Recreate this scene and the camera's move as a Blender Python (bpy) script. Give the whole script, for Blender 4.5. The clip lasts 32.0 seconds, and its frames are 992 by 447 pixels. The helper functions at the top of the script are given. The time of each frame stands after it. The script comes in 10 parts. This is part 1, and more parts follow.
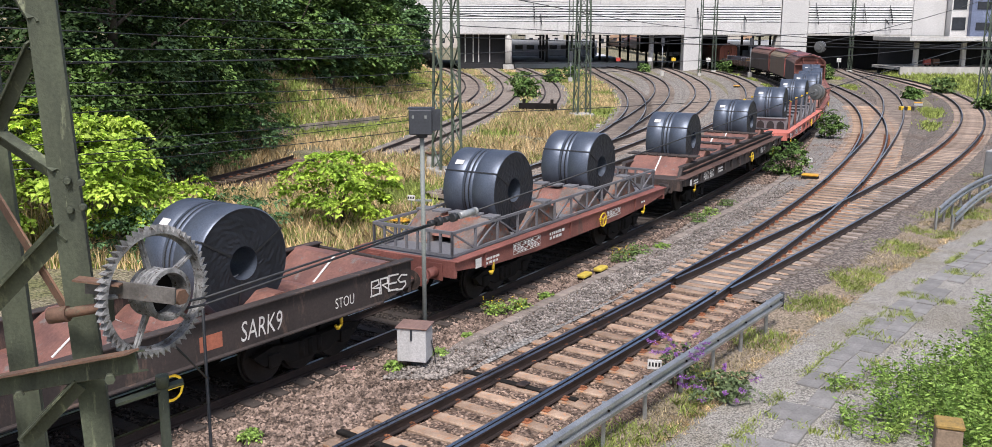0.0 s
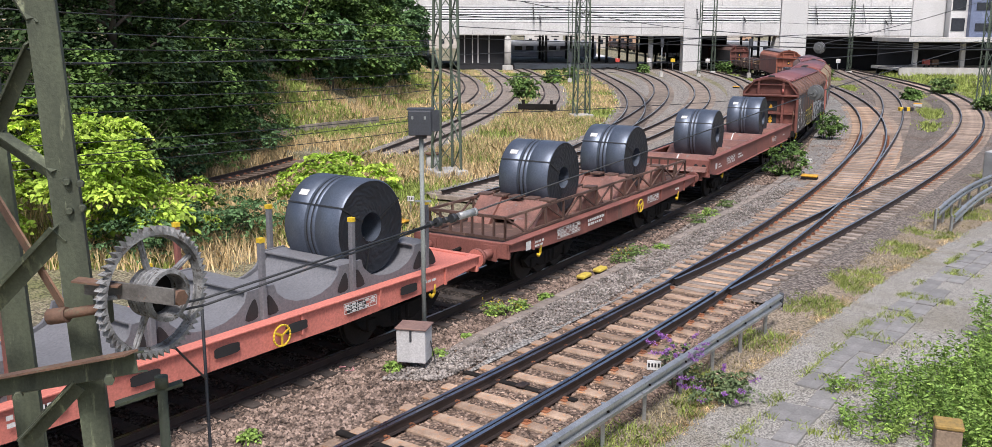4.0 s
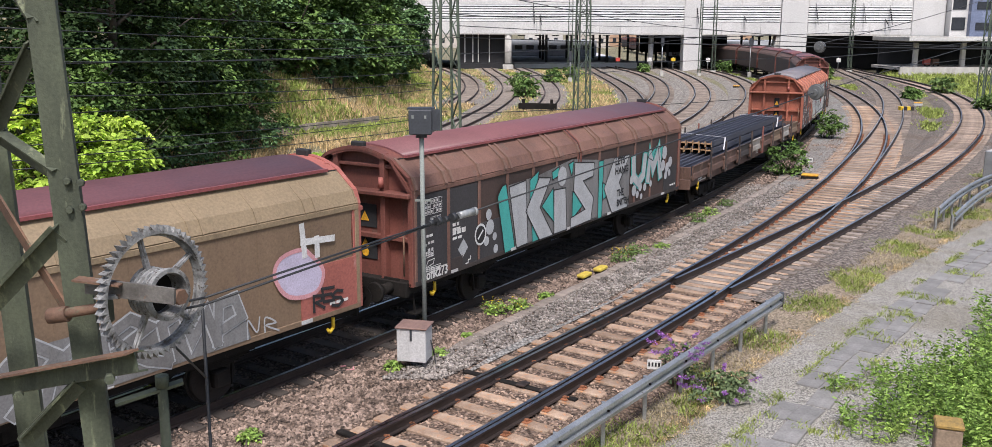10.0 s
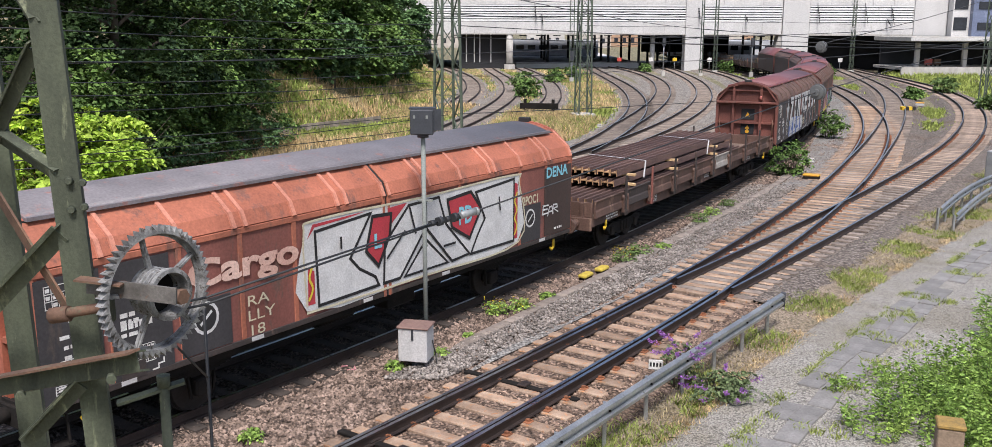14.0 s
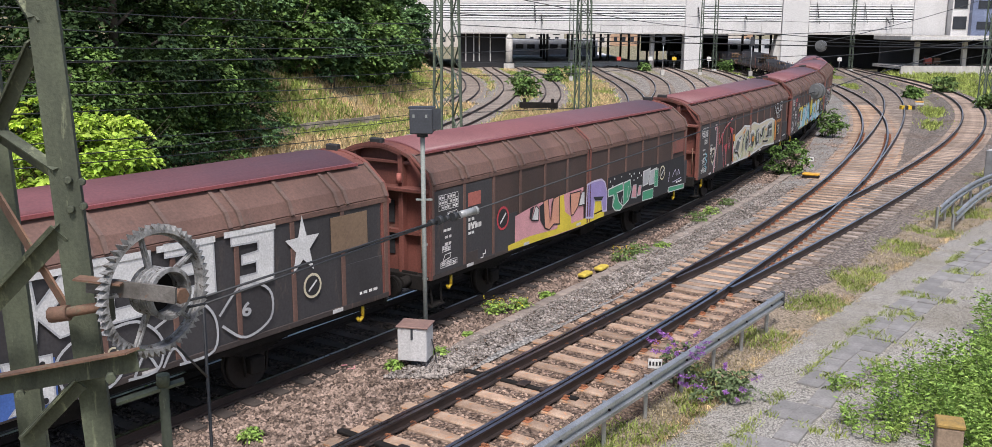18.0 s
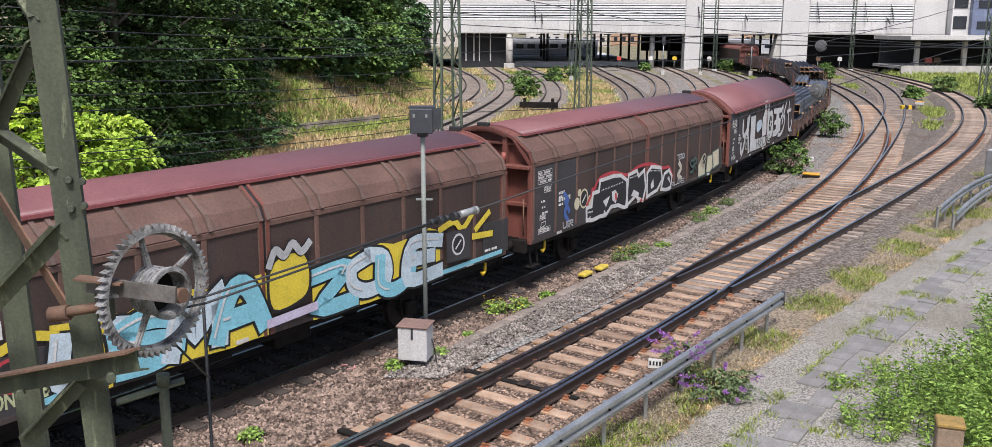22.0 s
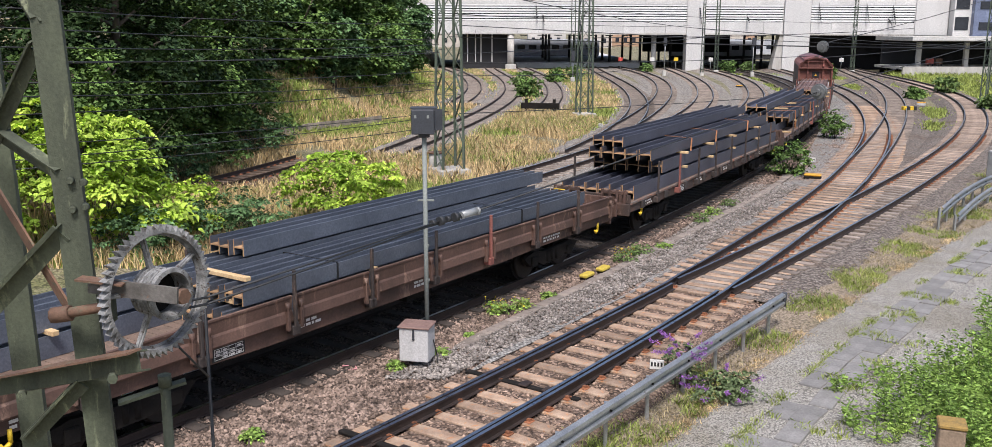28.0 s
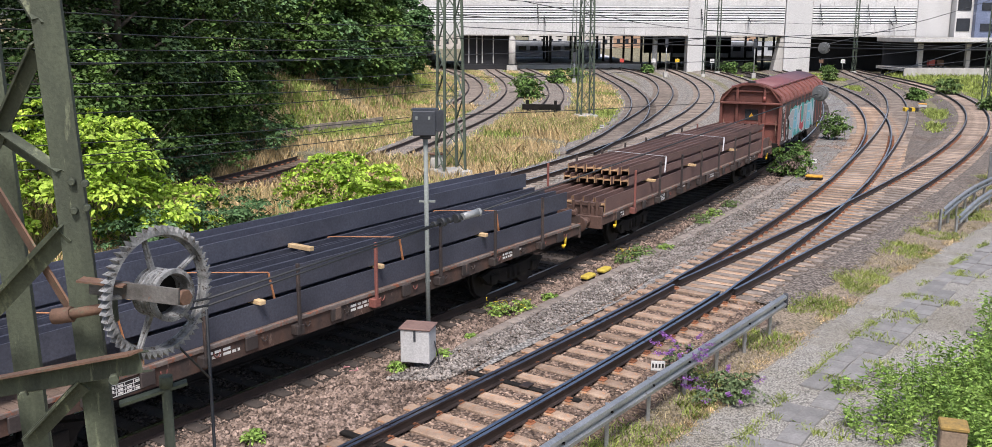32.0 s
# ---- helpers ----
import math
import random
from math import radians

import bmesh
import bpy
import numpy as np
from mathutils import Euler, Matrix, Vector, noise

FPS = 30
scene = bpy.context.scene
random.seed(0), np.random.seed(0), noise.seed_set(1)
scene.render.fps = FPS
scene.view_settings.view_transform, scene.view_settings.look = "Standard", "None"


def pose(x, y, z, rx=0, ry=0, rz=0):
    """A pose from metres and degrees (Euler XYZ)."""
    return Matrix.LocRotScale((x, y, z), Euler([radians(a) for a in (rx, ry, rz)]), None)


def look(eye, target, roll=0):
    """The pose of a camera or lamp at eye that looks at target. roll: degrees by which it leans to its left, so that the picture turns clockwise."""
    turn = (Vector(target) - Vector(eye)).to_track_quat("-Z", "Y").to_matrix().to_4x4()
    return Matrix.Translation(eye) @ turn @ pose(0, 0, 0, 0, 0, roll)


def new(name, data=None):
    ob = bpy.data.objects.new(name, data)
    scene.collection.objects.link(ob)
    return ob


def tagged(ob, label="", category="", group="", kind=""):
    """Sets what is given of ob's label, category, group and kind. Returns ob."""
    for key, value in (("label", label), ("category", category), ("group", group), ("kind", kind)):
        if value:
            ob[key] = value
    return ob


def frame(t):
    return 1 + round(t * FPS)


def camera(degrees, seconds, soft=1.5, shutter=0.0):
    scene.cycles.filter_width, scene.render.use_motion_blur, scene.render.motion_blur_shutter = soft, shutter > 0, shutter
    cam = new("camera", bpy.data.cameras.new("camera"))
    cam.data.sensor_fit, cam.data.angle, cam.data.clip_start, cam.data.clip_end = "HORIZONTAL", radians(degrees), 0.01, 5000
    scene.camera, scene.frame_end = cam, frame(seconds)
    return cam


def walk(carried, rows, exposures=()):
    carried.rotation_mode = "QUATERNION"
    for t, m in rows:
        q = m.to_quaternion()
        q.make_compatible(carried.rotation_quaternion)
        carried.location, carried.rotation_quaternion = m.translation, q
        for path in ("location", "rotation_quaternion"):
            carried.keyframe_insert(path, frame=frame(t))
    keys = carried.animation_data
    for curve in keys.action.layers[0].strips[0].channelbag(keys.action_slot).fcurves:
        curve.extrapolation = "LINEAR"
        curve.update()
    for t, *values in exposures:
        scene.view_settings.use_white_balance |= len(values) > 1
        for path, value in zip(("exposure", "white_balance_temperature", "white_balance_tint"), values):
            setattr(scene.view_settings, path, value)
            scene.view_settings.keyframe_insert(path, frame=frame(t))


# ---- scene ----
# ---- camera: held nearly still on a bridge parapet, 6.3 m above the rails ----
EYE = (0.0, 0.0, 6.30)
FOCAL = 1506.0
cam = camera(55.0, 32.0, soft=0.5)


def held(dx, dy):
    """Camera pose for a small sway of the aim."""
    yaw, tilt = -dx / FOCAL, radians(11.60) - dy / FOCAL
    d = Vector((math.sin(yaw) * math.cos(tilt), math.cos(yaw) * math.cos(tilt), -math.sin(tilt)))
    return look(EYE, Vector(EYE) + d, 0.21)


SWAY = [(0, 0.6, 0), (1, 0, 0.2), (3, -0.4, 1.2), (7, -0.4, 1.3), (9, 0, 0), (11.5, 0.4, 0.2), (14, 2.4, 0), (17, 1.6, -1.2),
        (21, 1.5, -1.5), (23, 2.6, -1.9), (25, 4.2, -1.5), (28, 4.2, -0.4), (30, 4.4, 0.4), (31, 5.6, 1.4), (32, 6.2, 1.6)]
walk(cam, [(t, held(dx, dy)) for t, dx, dy in SWAY], exposures=[(t, e, 6300, 13) for t, e in ((0, 0.25), (1, 0.52), (2, 0.38), (3, 0.27), (6, 0.25), (32, 0.25))])

# ---- light: bright day with thin cloud ----
world = bpy.data.worlds.new("sky")
scene.world = world
world.use_nodes = True
wn = world.node_tree
sky = wn.nodes.new("ShaderNodeTexSky")
sky.sky_type, sky.sun_disc = "NISHITA", False
SUN_EL, SUN_AZ = radians(58), radians(178)
sky.sun_elevation, sky.sun_rotation = SUN_EL, SUN_AZ
sky.dust_density, sky.air_density = 3.0, 1.0
wn.nodes["Background"].inputs["Strength"].default_value = 0.13
wn.links.new(sky.outputs[0], wn.nodes["Background"].inputs[0])
sun_data = bpy.data.lights.new("sun", "SUN")
sun_data.energy, sun_data.angle, sun_data.color = 3.8, radians(14), (1.0, 0.96, 0.92)
sun = new("sun", sun_data)
sun_dir = Vector((math.sin(SUN_AZ) * math.cos(SUN_EL), math.cos(SUN_AZ) * math.cos(SUN_EL), math.sin(SUN_EL)))
sun.matrix_world = look((0, 0, 60), Vector((0, 0, 60)) - sun_dir)


# ---- materials ----
def node(tree, kind, **values):
    n = tree.nodes.new(kind)
    for k, v in values.items():
        n.inputs[k].default_value = v
    return n


MATS = {}


def mat(name, c1, c2=None, rough=0.75, metal=0.0, s1=1.2, s2=25.0, bump=0.25, dist=0.01, streak=1.0, wear=None, wear_amt=0.5,
        vary=0.0, spec=0.5, coord="Object", island=0.0):
    """Two-scale procedural surface: c1/c2 blotches, fine grain, optional worn patches, optional variation per object or per piece."""
    if name in MATS:
        return MATS[name]
    m = bpy.data.materials.new(name)
    m.use_nodes = True
    t = m.node_tree
    L = t.links.new
    bsdf = t.nodes["Principled BSDF"]
    c2 = c2 or tuple(0.72 * v for v in c1)
    tc = t.nodes.new("ShaderNodeTexCoord")
    mp = node(t, "ShaderNodeMapping", Scale=(1, 1, 1 / streak))
    L(tc.outputs[coord], mp.inputs[0])
    n1 = node(t, "ShaderNodeTexNoise", Scale=s1, Detail=7.0, Roughness=0.62)
    n2 = node(t, "ShaderNodeTexNoise", Scale=s2, Detail=4.0, Roughness=0.6)
    L(mp.outputs[0], n1.inputs["Vector"])
    L(tc.outputs[coord], n2.inputs["Vector"])
    ramp = t.nodes.new("ShaderNodeValToRGB")
    ramp.color_ramp.elements[0].position, ramp.color_ramp.elements[1].position = 0.36, 0.66
    ramp.color_ramp.elements[0].color, ramp.color_ramp.elements[1].color = (*c2, 1), (*c1, 1)
    L(n1.outputs[0], ramp.inputs[0])
    col = ramp.outputs[0]
    if wear:
        n3 = node(t, "ShaderNodeTexNoise", Scale=s1 * 2.7, Detail=9.0, Roughness=0.72)
        L(mp.outputs[0], n3.inputs["Vector"])
        r3 = t.nodes.new("ShaderNodeValToRGB")
        a = 0.68 - 0.22 * wear_amt
        r3.color_ramp.elements[0].position, r3.color_ramp.elements[1].position = a, a + 0.08
        L(n3.outputs[0], r3.inputs[0])
        mx = t.nodes.new("ShaderNodeMix")
        mx.data_type = "RGBA"
        L(r3.outputs[0], mx.inputs[0])
        L(col, mx.inputs[6])
        mx.inputs[7].default_value = (*wear, 1)
        col = mx.outputs[2]
    hsv = t.nodes.new("ShaderNodeHueSaturation")
    L(col, hsv.inputs["Color"])
    val = t.nodes.new("ShaderNodeMapRange")
    val.inputs[1].default_value, val.inputs[2].default_value = 0.25, 0.75
    val.inputs[3].default_value, val.inputs[4].default_value = 0.75, 1.22
    L(n2.outputs[0], val.inputs[0])
    out = val.outputs[0]
    for amount, source in ((vary, "info"), (island, "island")):
        if amount:
            if source == "info":
                s = t.nodes.new("ShaderNodeObjectInfo").outputs["Random"]
            else:
                s = t.nodes.new("ShaderNodeNewGeometry").outputs["Random Per Island"]
            r = t.nodes.new("ShaderNodeMapRange")
            r.inputs[3].default_value, r.inputs[4].default_value = 1 - amount, 1 + amount
            L(s, r.inputs[0])
            mul = t.nodes.new("ShaderNodeMath")
            mul.operation = "MULTIPLY"
            L(out, mul.inputs[0])
            L(r.outputs[0], mul.inputs[1])
            out = mul.outputs[0]
    L(out, hsv.inputs["Value"])
    L(hsv.outputs[0], bsdf.inputs["Base Color"])
    bsdf.inputs["Metallic"].default_value = metal
    bsdf.inputs["Specular IOR Level"].default_value = spec
    rr = t.nodes.new("ShaderNodeMapRange")
    rr.inputs[3].default_value, rr.inputs[4].default_value = max(0.05, rough - 0.12), min(1, rough + 0.12)
    L(n1.outputs[0], rr.inputs[0])
    L(rr.outputs[0], bsdf.inputs["Roughness"])
    if bump:
        b = t.nodes.new("ShaderNodeBump")
        b.inputs["Strength"].default_value, b.inputs["Distance"].default_value = bump, dist
        L(n2.outputs[0], b.inputs["Height"])
        L(b.outputs[0], bsdf.inputs["Normal"])
    MATS[name] = m
    return m


def stones_mat(name, cols, scale, rough=0.9, dist=0.03, dirt=(0.10, 0.065, 0.04), dirt_amt=0.45):
    """Loose stone: every cell has a shade of its own and a rounded relief."""
    m = bpy.data.materials.new(name)
    m.use_nodes = True
    t = m.node_tree
    L = t.links.new
    bsdf = t.nodes["Principled BSDF"]
    tc = t.nodes.new("ShaderNodeTexCoord")
    vo = node(t, "ShaderNodeTexVoronoi", Scale=scale)
    L(tc.outputs["Object"], vo.inputs["Vector"])
    sep = t.nodes.new("ShaderNodeSeparateColor")
    L(vo.outputs["Color"], sep.inputs[0])
    ramp = t.nodes.new("ShaderNodeValToRGB")
    for i, c in enumerate(cols):
        e = ramp.color_ramp.elements[i] if i < 2 else ramp.color_ramp.elements.new(i / (len(cols) - 1))
        e.position = i / (len(cols) - 1)
        e.color = (*c, 1)
    L(sep.outputs[0], ramp.inputs[0])
    n = node(t, "ShaderNodeTexNoise", Scale=0.35, Detail=8.0, Roughness=0.65)
    L(tc.outputs["Object"], n.inputs["Vector"])
    r2 = t.nodes.new("ShaderNodeValToRGB")
    r2.color_ramp.elements[0].position, r2.color_ramp.elements[1].position = 0.62 - dirt_amt * 0.3, 0.78 - dirt_amt * 0.2
    L(n.outputs[0], r2.inputs[0])
    fac = t.nodes.new("ShaderNodeMath")
    fac.operation = "MULTIPLY"
    fac.inputs[1].default_value = 0.8
    L(r2.outputs[0], fac.inputs[0])
    mx = t.nodes.new("ShaderNodeMix")
    mx.data_type = "RGBA"
    L(fac.outputs[0], mx.inputs[0])
    L(ramp.outputs[0], mx.inputs[6])
    mx.inputs[7].default_value = (*dirt, 1)
    # shade in the gaps between stones, painted as darker cell borders
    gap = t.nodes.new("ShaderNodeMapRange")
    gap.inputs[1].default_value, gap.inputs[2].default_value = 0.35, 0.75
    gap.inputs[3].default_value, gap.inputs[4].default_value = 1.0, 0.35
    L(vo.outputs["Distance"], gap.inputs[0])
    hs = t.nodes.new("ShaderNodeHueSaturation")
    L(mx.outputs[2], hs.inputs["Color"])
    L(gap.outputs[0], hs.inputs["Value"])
    L(hs.outputs[0], bsdf.inputs["Base Color"])
    bsdf.inputs["Roughness"].default_value = rough
    bsdf.inputs["Specular IOR Level"].default_value = 0.25
    b = t.nodes.new("ShaderNodeBump")
    b.invert = True
    b.inputs["Strength"].default_value, b.inputs["Distance"].default_value = 0.9, dist
    L(vo.outputs["Distance"], b.inputs["Height"])
    L(b.outputs[0], bsdf.inputs["Normal"])
    return m


def leaf_mat(name, c1, c2, rough=0.65, trans=0.25):
    """Leaves: a shade per leaf, a little light comes through."""
    m = mat(name, c1, c2, rough=rough, s1=0.5, s2=6, bump=0, island=0.55, spec=0.2)
    t = m.node_tree
    bsdf = t.nodes["Principled BSDF"]
    tr = t.nodes.new("ShaderNodeBsdfTranslucent")
    ms = t.nodes.new("ShaderNodeMixShader")
    ms.inputs[0].default_value = trans
    src = bsdf.inputs["Base Color"].links[0].from_socket
    t.links.new(src, tr.inputs["Color"])
    t.links.new(bsdf.outputs[0], ms.inputs[1])
    t.links.new(tr.outputs[0], ms.inputs[2])
    t.links.new(ms.outputs[0], t.nodes["Material Output"].inputs[0])
    return m


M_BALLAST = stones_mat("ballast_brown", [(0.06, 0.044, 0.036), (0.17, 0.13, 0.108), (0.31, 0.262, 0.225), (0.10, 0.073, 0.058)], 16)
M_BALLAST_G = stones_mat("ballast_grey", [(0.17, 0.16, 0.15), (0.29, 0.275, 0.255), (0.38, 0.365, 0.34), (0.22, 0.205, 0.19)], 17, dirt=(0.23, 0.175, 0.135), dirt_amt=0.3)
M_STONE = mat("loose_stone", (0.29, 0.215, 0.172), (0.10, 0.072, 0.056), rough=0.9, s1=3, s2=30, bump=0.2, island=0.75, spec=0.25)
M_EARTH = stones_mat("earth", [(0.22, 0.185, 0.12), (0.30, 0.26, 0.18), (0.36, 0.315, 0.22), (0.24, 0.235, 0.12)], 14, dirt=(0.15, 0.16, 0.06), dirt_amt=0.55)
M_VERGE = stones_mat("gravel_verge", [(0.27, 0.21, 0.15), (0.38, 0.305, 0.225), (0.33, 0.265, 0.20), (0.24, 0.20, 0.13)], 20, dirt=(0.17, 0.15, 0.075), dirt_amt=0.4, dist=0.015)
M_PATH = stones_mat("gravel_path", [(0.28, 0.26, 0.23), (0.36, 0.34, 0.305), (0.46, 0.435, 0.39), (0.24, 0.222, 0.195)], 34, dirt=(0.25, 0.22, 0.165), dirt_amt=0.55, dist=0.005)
M_SLAB = mat("concrete_slab", (0.235, 0.225, 0.215), (0.17, 0.163, 0.155), rough=0.9, s1=2, s2=30, bump=0.3, vary=0.12)
M_RAIL = mat("rail_steel", (0.06, 0.042, 0.036), (0.034, 0.025, 0.022), rough=0.6, metal=0.4, s1=3, s2=40)
M_RAILTOP = mat("rail_head", (0.56, 0.57, 0.60), (0.40, 0.40, 0.42), rough=0.3, metal=1.0, s1=2, s2=40, bump=0.05)
M_RAILDULL = mat("rail_head_dull", (0.20, 0.13, 0.10), (0.12, 0.08, 0.06), rough=0.5, metal=0.7, s1=2, s2=40)
M_SLEEPER = mat("sleeper_wood", (0.40, 0.295, 0.215), (0.23, 0.15, 0.10), rough=0.9, s1=2.6, s2=45, bump=0.6, dist=0.012, vary=0.32, wear=(0.42, 0.205, 0.095), wear_amt=0.6)
M_SLEEPER_GREY = mat("sleeper_grey", (0.36, 0.275, 0.215), (0.20, 0.15, 0.115), rough=0.9, s1=2.2, s2=45, bump=0.5, vary=0.3)
# goods track: oily, and darkened further to paint in the train's shade
M_SLEEPER_OILY_SHADED = mat("sleeper_oily_shaded", (0.075, 0.058, 0.048), (0.034, 0.028, 0.024), rough=0.9, s1=2.2, s2=45, bump=0.5, island=0.25)
M_OILY_SHADED = stones_mat("ballast_oily_shaded", [(0.030, 0.025, 0.021), (0.06, 0.048, 0.04), (0.095, 0.077, 0.065), (0.042, 0.034, 0.028)], 17, dirt=(0.03, 0.025, 0.02))
M_SLEEPER_OLD = mat("sleeper_old", (0.30, 0.25, 0.21), (0.16, 0.125, 0.10), rough=0.95, s1=2.2, s2=45, bump=0.5, vary=0.25, island=0.25)
M_PLATE = mat("base_plate_rust", (0.26, 0.10, 0.045), (0.13, 0.055, 0.03), rough=0.85, s1=8, s2=60, vary=0.3)
M_GALV = mat("galvanised", (0.47, 0.48, 0.48), (0.34, 0.35, 0.35), rough=0.45, metal=0.75, s1=1.5, s2=30, bump=0.1, wear=(0.25, 0.23, 0.20), wear_amt=0.35)
M_MAST = mat("mast_green", (0.092, 0.106, 0.066), (0.040, 0.046, 0.030), rough=0.75, s1=3.5, s2=45, bump=0.45, streak=5, wear=(0.17, 0.185, 0.11), wear_amt=0.5)
M_MASTFAR = mat("mast_far", (0.10, 0.13, 0.09), (0.07, 0.09, 0.065), rough=0.7, s1=2, s2=30)
M_RUSTY = mat("rusty_iron", (0.19, 0.105, 0.065), (0.105, 0.06, 0.04), rough=0.85, s1=3, s2=40, wear=(0.12, 0.12, 0.075), wear_amt=0.5)
M_WHEEL = mat("ratchet_iron", (0.34, 0.338, 0.33), (0.10, 0.10, 0.098), rough=0.7, metal=0.15, s1=9, s2=60, bump=0.5, wear=(0.07, 0.055, 0.042), wear_amt=0.6)
M_WIRE = mat("wire", (0.04, 0.042, 0.045), rough=0.6, metal=0.3, bump=0)
M_CERAMIC = mat("insulator", (0.30, 0.31, 0.31), rough=0.3, bump=0)
M_BLACK = mat("black_steel", (0.022, 0.022, 0.023), (0.014, 0.013, 0.013), rough=0.7, s1=2, s2=30)
M_UNDER = mat("underframe", (0.020, 0.017, 0.015), (0.010, 0.009, 0.008), rough=0.95, s1=2, s2=25, spec=0.2, wear=(0.05, 0.036, 0.028), wear_amt=0.3)
M_TYRE = mat("wheel_steel", (0.035, 0.029, 0.026), (0.018, 0.016, 0.015), rough=0.7, metal=0.5)
M_WHITE = mat("white_paint", (0.72, 0.71, 0.68), (0.55, 0.53, 0.50), rough=0.6, s1=4, s2=40, bump=0.05)
M_YELLOW = mat("yellow_paint", (0.75, 0.52, 0.03), (0.55, 0.36, 0.02), rough=0.5, s1=5, s2=40, bump=0.05)
M_ORANGEB = mat("orange_box", (0.75, 0.40, 0.03), (0.5, 0.25, 0.02), rough=0.5, s1=5)
M_CONC = mat("concrete", (0.50, 0.485, 0.45), (0.36, 0.34, 0.31), rough=0.9, s1=1.5, s2=25, bump=0.25, streak=3)
M_BOX = mat("cabinet_grey", (0.52, 0.51, 0.50), (0.42, 0.41, 0.40), rough=0.7, s1=3, s2=30, streak=5, bump=0.1, wear=(0.33, 0.29, 0.27), wear_amt=0.3)
M_BOXTOP = mat("cabinet_lid", (0.24, 0.15, 0.125), (0.16, 0.10, 0.085), rough=0.8, s1=4)
M_SIGBACK = mat("signal_dark", (0.045, 0.05, 0.058), (0.03, 0.033, 0.04), rough=0.55, s1=3)


# ---- mesh helpers ----
def part(name, bm, material, parent=None, label=""):
    me = bpy.data.meshes.new(name)
    bm.to_mesh(me)
    bm.free()
    if material:
        me.materials.append(material)
    ob = new(name, me)
    if parent:
        ob.parent = parent
    if label:
        ob["label"] = label
    return ob


def pydata(name, verts, faces, material, parent=None, smooth=False):
    me = bpy.data.meshes.new(name)
    me.from_pydata(verts, [], faces)
    if smooth:
        me.polygons.foreach_set("use_smooth", [True] * len(me.polygons))
    if material:
        me.materials.append(material)
    ob = new(name, me)
    if parent:
        ob.parent = parent
    return ob


def thing(name, label, category, group="", kind="", m=None):
    ob = new(name)
    ob.empty_display_size = 0.3
    if m is not None:
        ob.matrix_world = m
    return tagged(ob, label, category, group, kind)


def BM(*adds):
    bm = bmesh.new()
    for f in adds:
        f(bm)
    return bm


def box(bm, x0, x1, y0, y1, z0, z1, bevel=0.0):
    vs = [bm.verts.new(p) for p in ((x0, y0, z0), (x1, y0, z0), (x1, y1, z0), (x0, y1, z0), (x0, y0, z1), (x1, y0, z1), (x1, y1, z1), (x0, y1, z1))]
    fs = [bm.faces.new([vs[i] for i in f]) for f in ((0, 3, 2, 1), (4, 5, 6, 7), (0, 1, 5, 4), (1, 2, 6, 5), (2, 3, 7, 6), (3, 0, 4, 7))]
    if bevel:
        bmesh.ops.bevel(bm, geom=list({e for f in fs for e in f.edges}), offset=bevel, segments=1, affect="EDGES")
    return bm


def prism(bm, prof, a, b, axis="x"):
    """Closed outline prof, drawn out from a to b along an axis."""
    def at(p, s):
        return (s, p[0], p[1]) if axis == "x" else ((p[0], s, p[1]) if axis == "y" else (p[0], p[1], s))
    v0, v1 = [bm.verts.new(at(p, a)) for p in prof], [bm.verts.new(at(p, b)) for p in prof]
    n = len(prof)
    for i in range(n):
        bm.faces.new((v0[i], v0[(i + 1) % n], v1[(i + 1) % n], v1[i]))
    bm.faces.new(v0[::-1])
    bm.faces.new(v1)
    bmesh.ops.recalc_face_normals(bm, faces=bm.faces)
    return bm


def beam(bm, p, q, w, h=None, up=(0, 0, 1)):
    """A bar of section w x h from p to q."""
    h = h or w
    p, q = Vector(p), Vector(q)
    d = (q - p).normalized()
    side = d.cross(Vector(up))
    side = side.normalized() if side.length > 1e-4 else Vector((1, 0, 0))
    top = side.cross(d)
    vs = [bm.verts.new(e + side * (w / 2 * a) + top * (h / 2 * b)) for e in (p, q) for a, b in ((-1, -1), (1, -1), (1, 1), (-1, 1))]
    for f in ((0, 1, 2, 3), (7, 6, 5, 4), (0, 4, 5, 1), (1, 5, 6, 2), (2, 6, 7, 3), (3, 7, 4, 0)):
        bm.faces.new([vs[i] for i in f])
    return bm


def tube(bm, p, q, r, seg=10, r2=None):
    p, q = Vector(p), Vector(q)
    r2 = r if r2 is None else r2
    rot = (q - p).to_track_quat("Z", "Y")
    rings = []
    for e, rad in ((p, r), (q, r2)):
        rings.append([bm.verts.new(e + rot @ Vector((math.cos(2 * math.pi * i / seg) * rad, math.sin(2 * math.pi * i / seg) * rad, 0))) for i in range(seg)])
    for i in range(seg):
        f = bm.faces.new((rings[0][i], rings[0][(i + 1) % seg], rings[1][(i + 1) % seg], rings[1][i]))
        f.smooth = True
    bm.faces.new(rings[0][::-1])
    bm.faces.new(rings[1])
    return bm


def wire(bm, pts, r, seg=4):
    for a, b in zip(pts[:-1], pts[1:]):
        tube(bm, a, b, r, seg)
    return bm
# ---- lines of the tracks ----
R_TRAIN = 244.2


def train_at(s):
    """Centre of the goods track and its heading at s metres along it; straight beyond both ends of the curve."""
    h0, k = radians(33.73), 1 / R_TRAIN
    lo, hi = -45.0, 142.0
    c = min(max(s, lo), hi)
    h = h0 - k * c
    x = -3.15 + R_TRAIN * (math.cos(h) - math.cos(h0))
    y = 19.3 + R_TRAIN * (math.sin(h0) - math.sin(h))
    return x + math.sin(h) * (s - c), y + math.cos(h) * (s - c), h


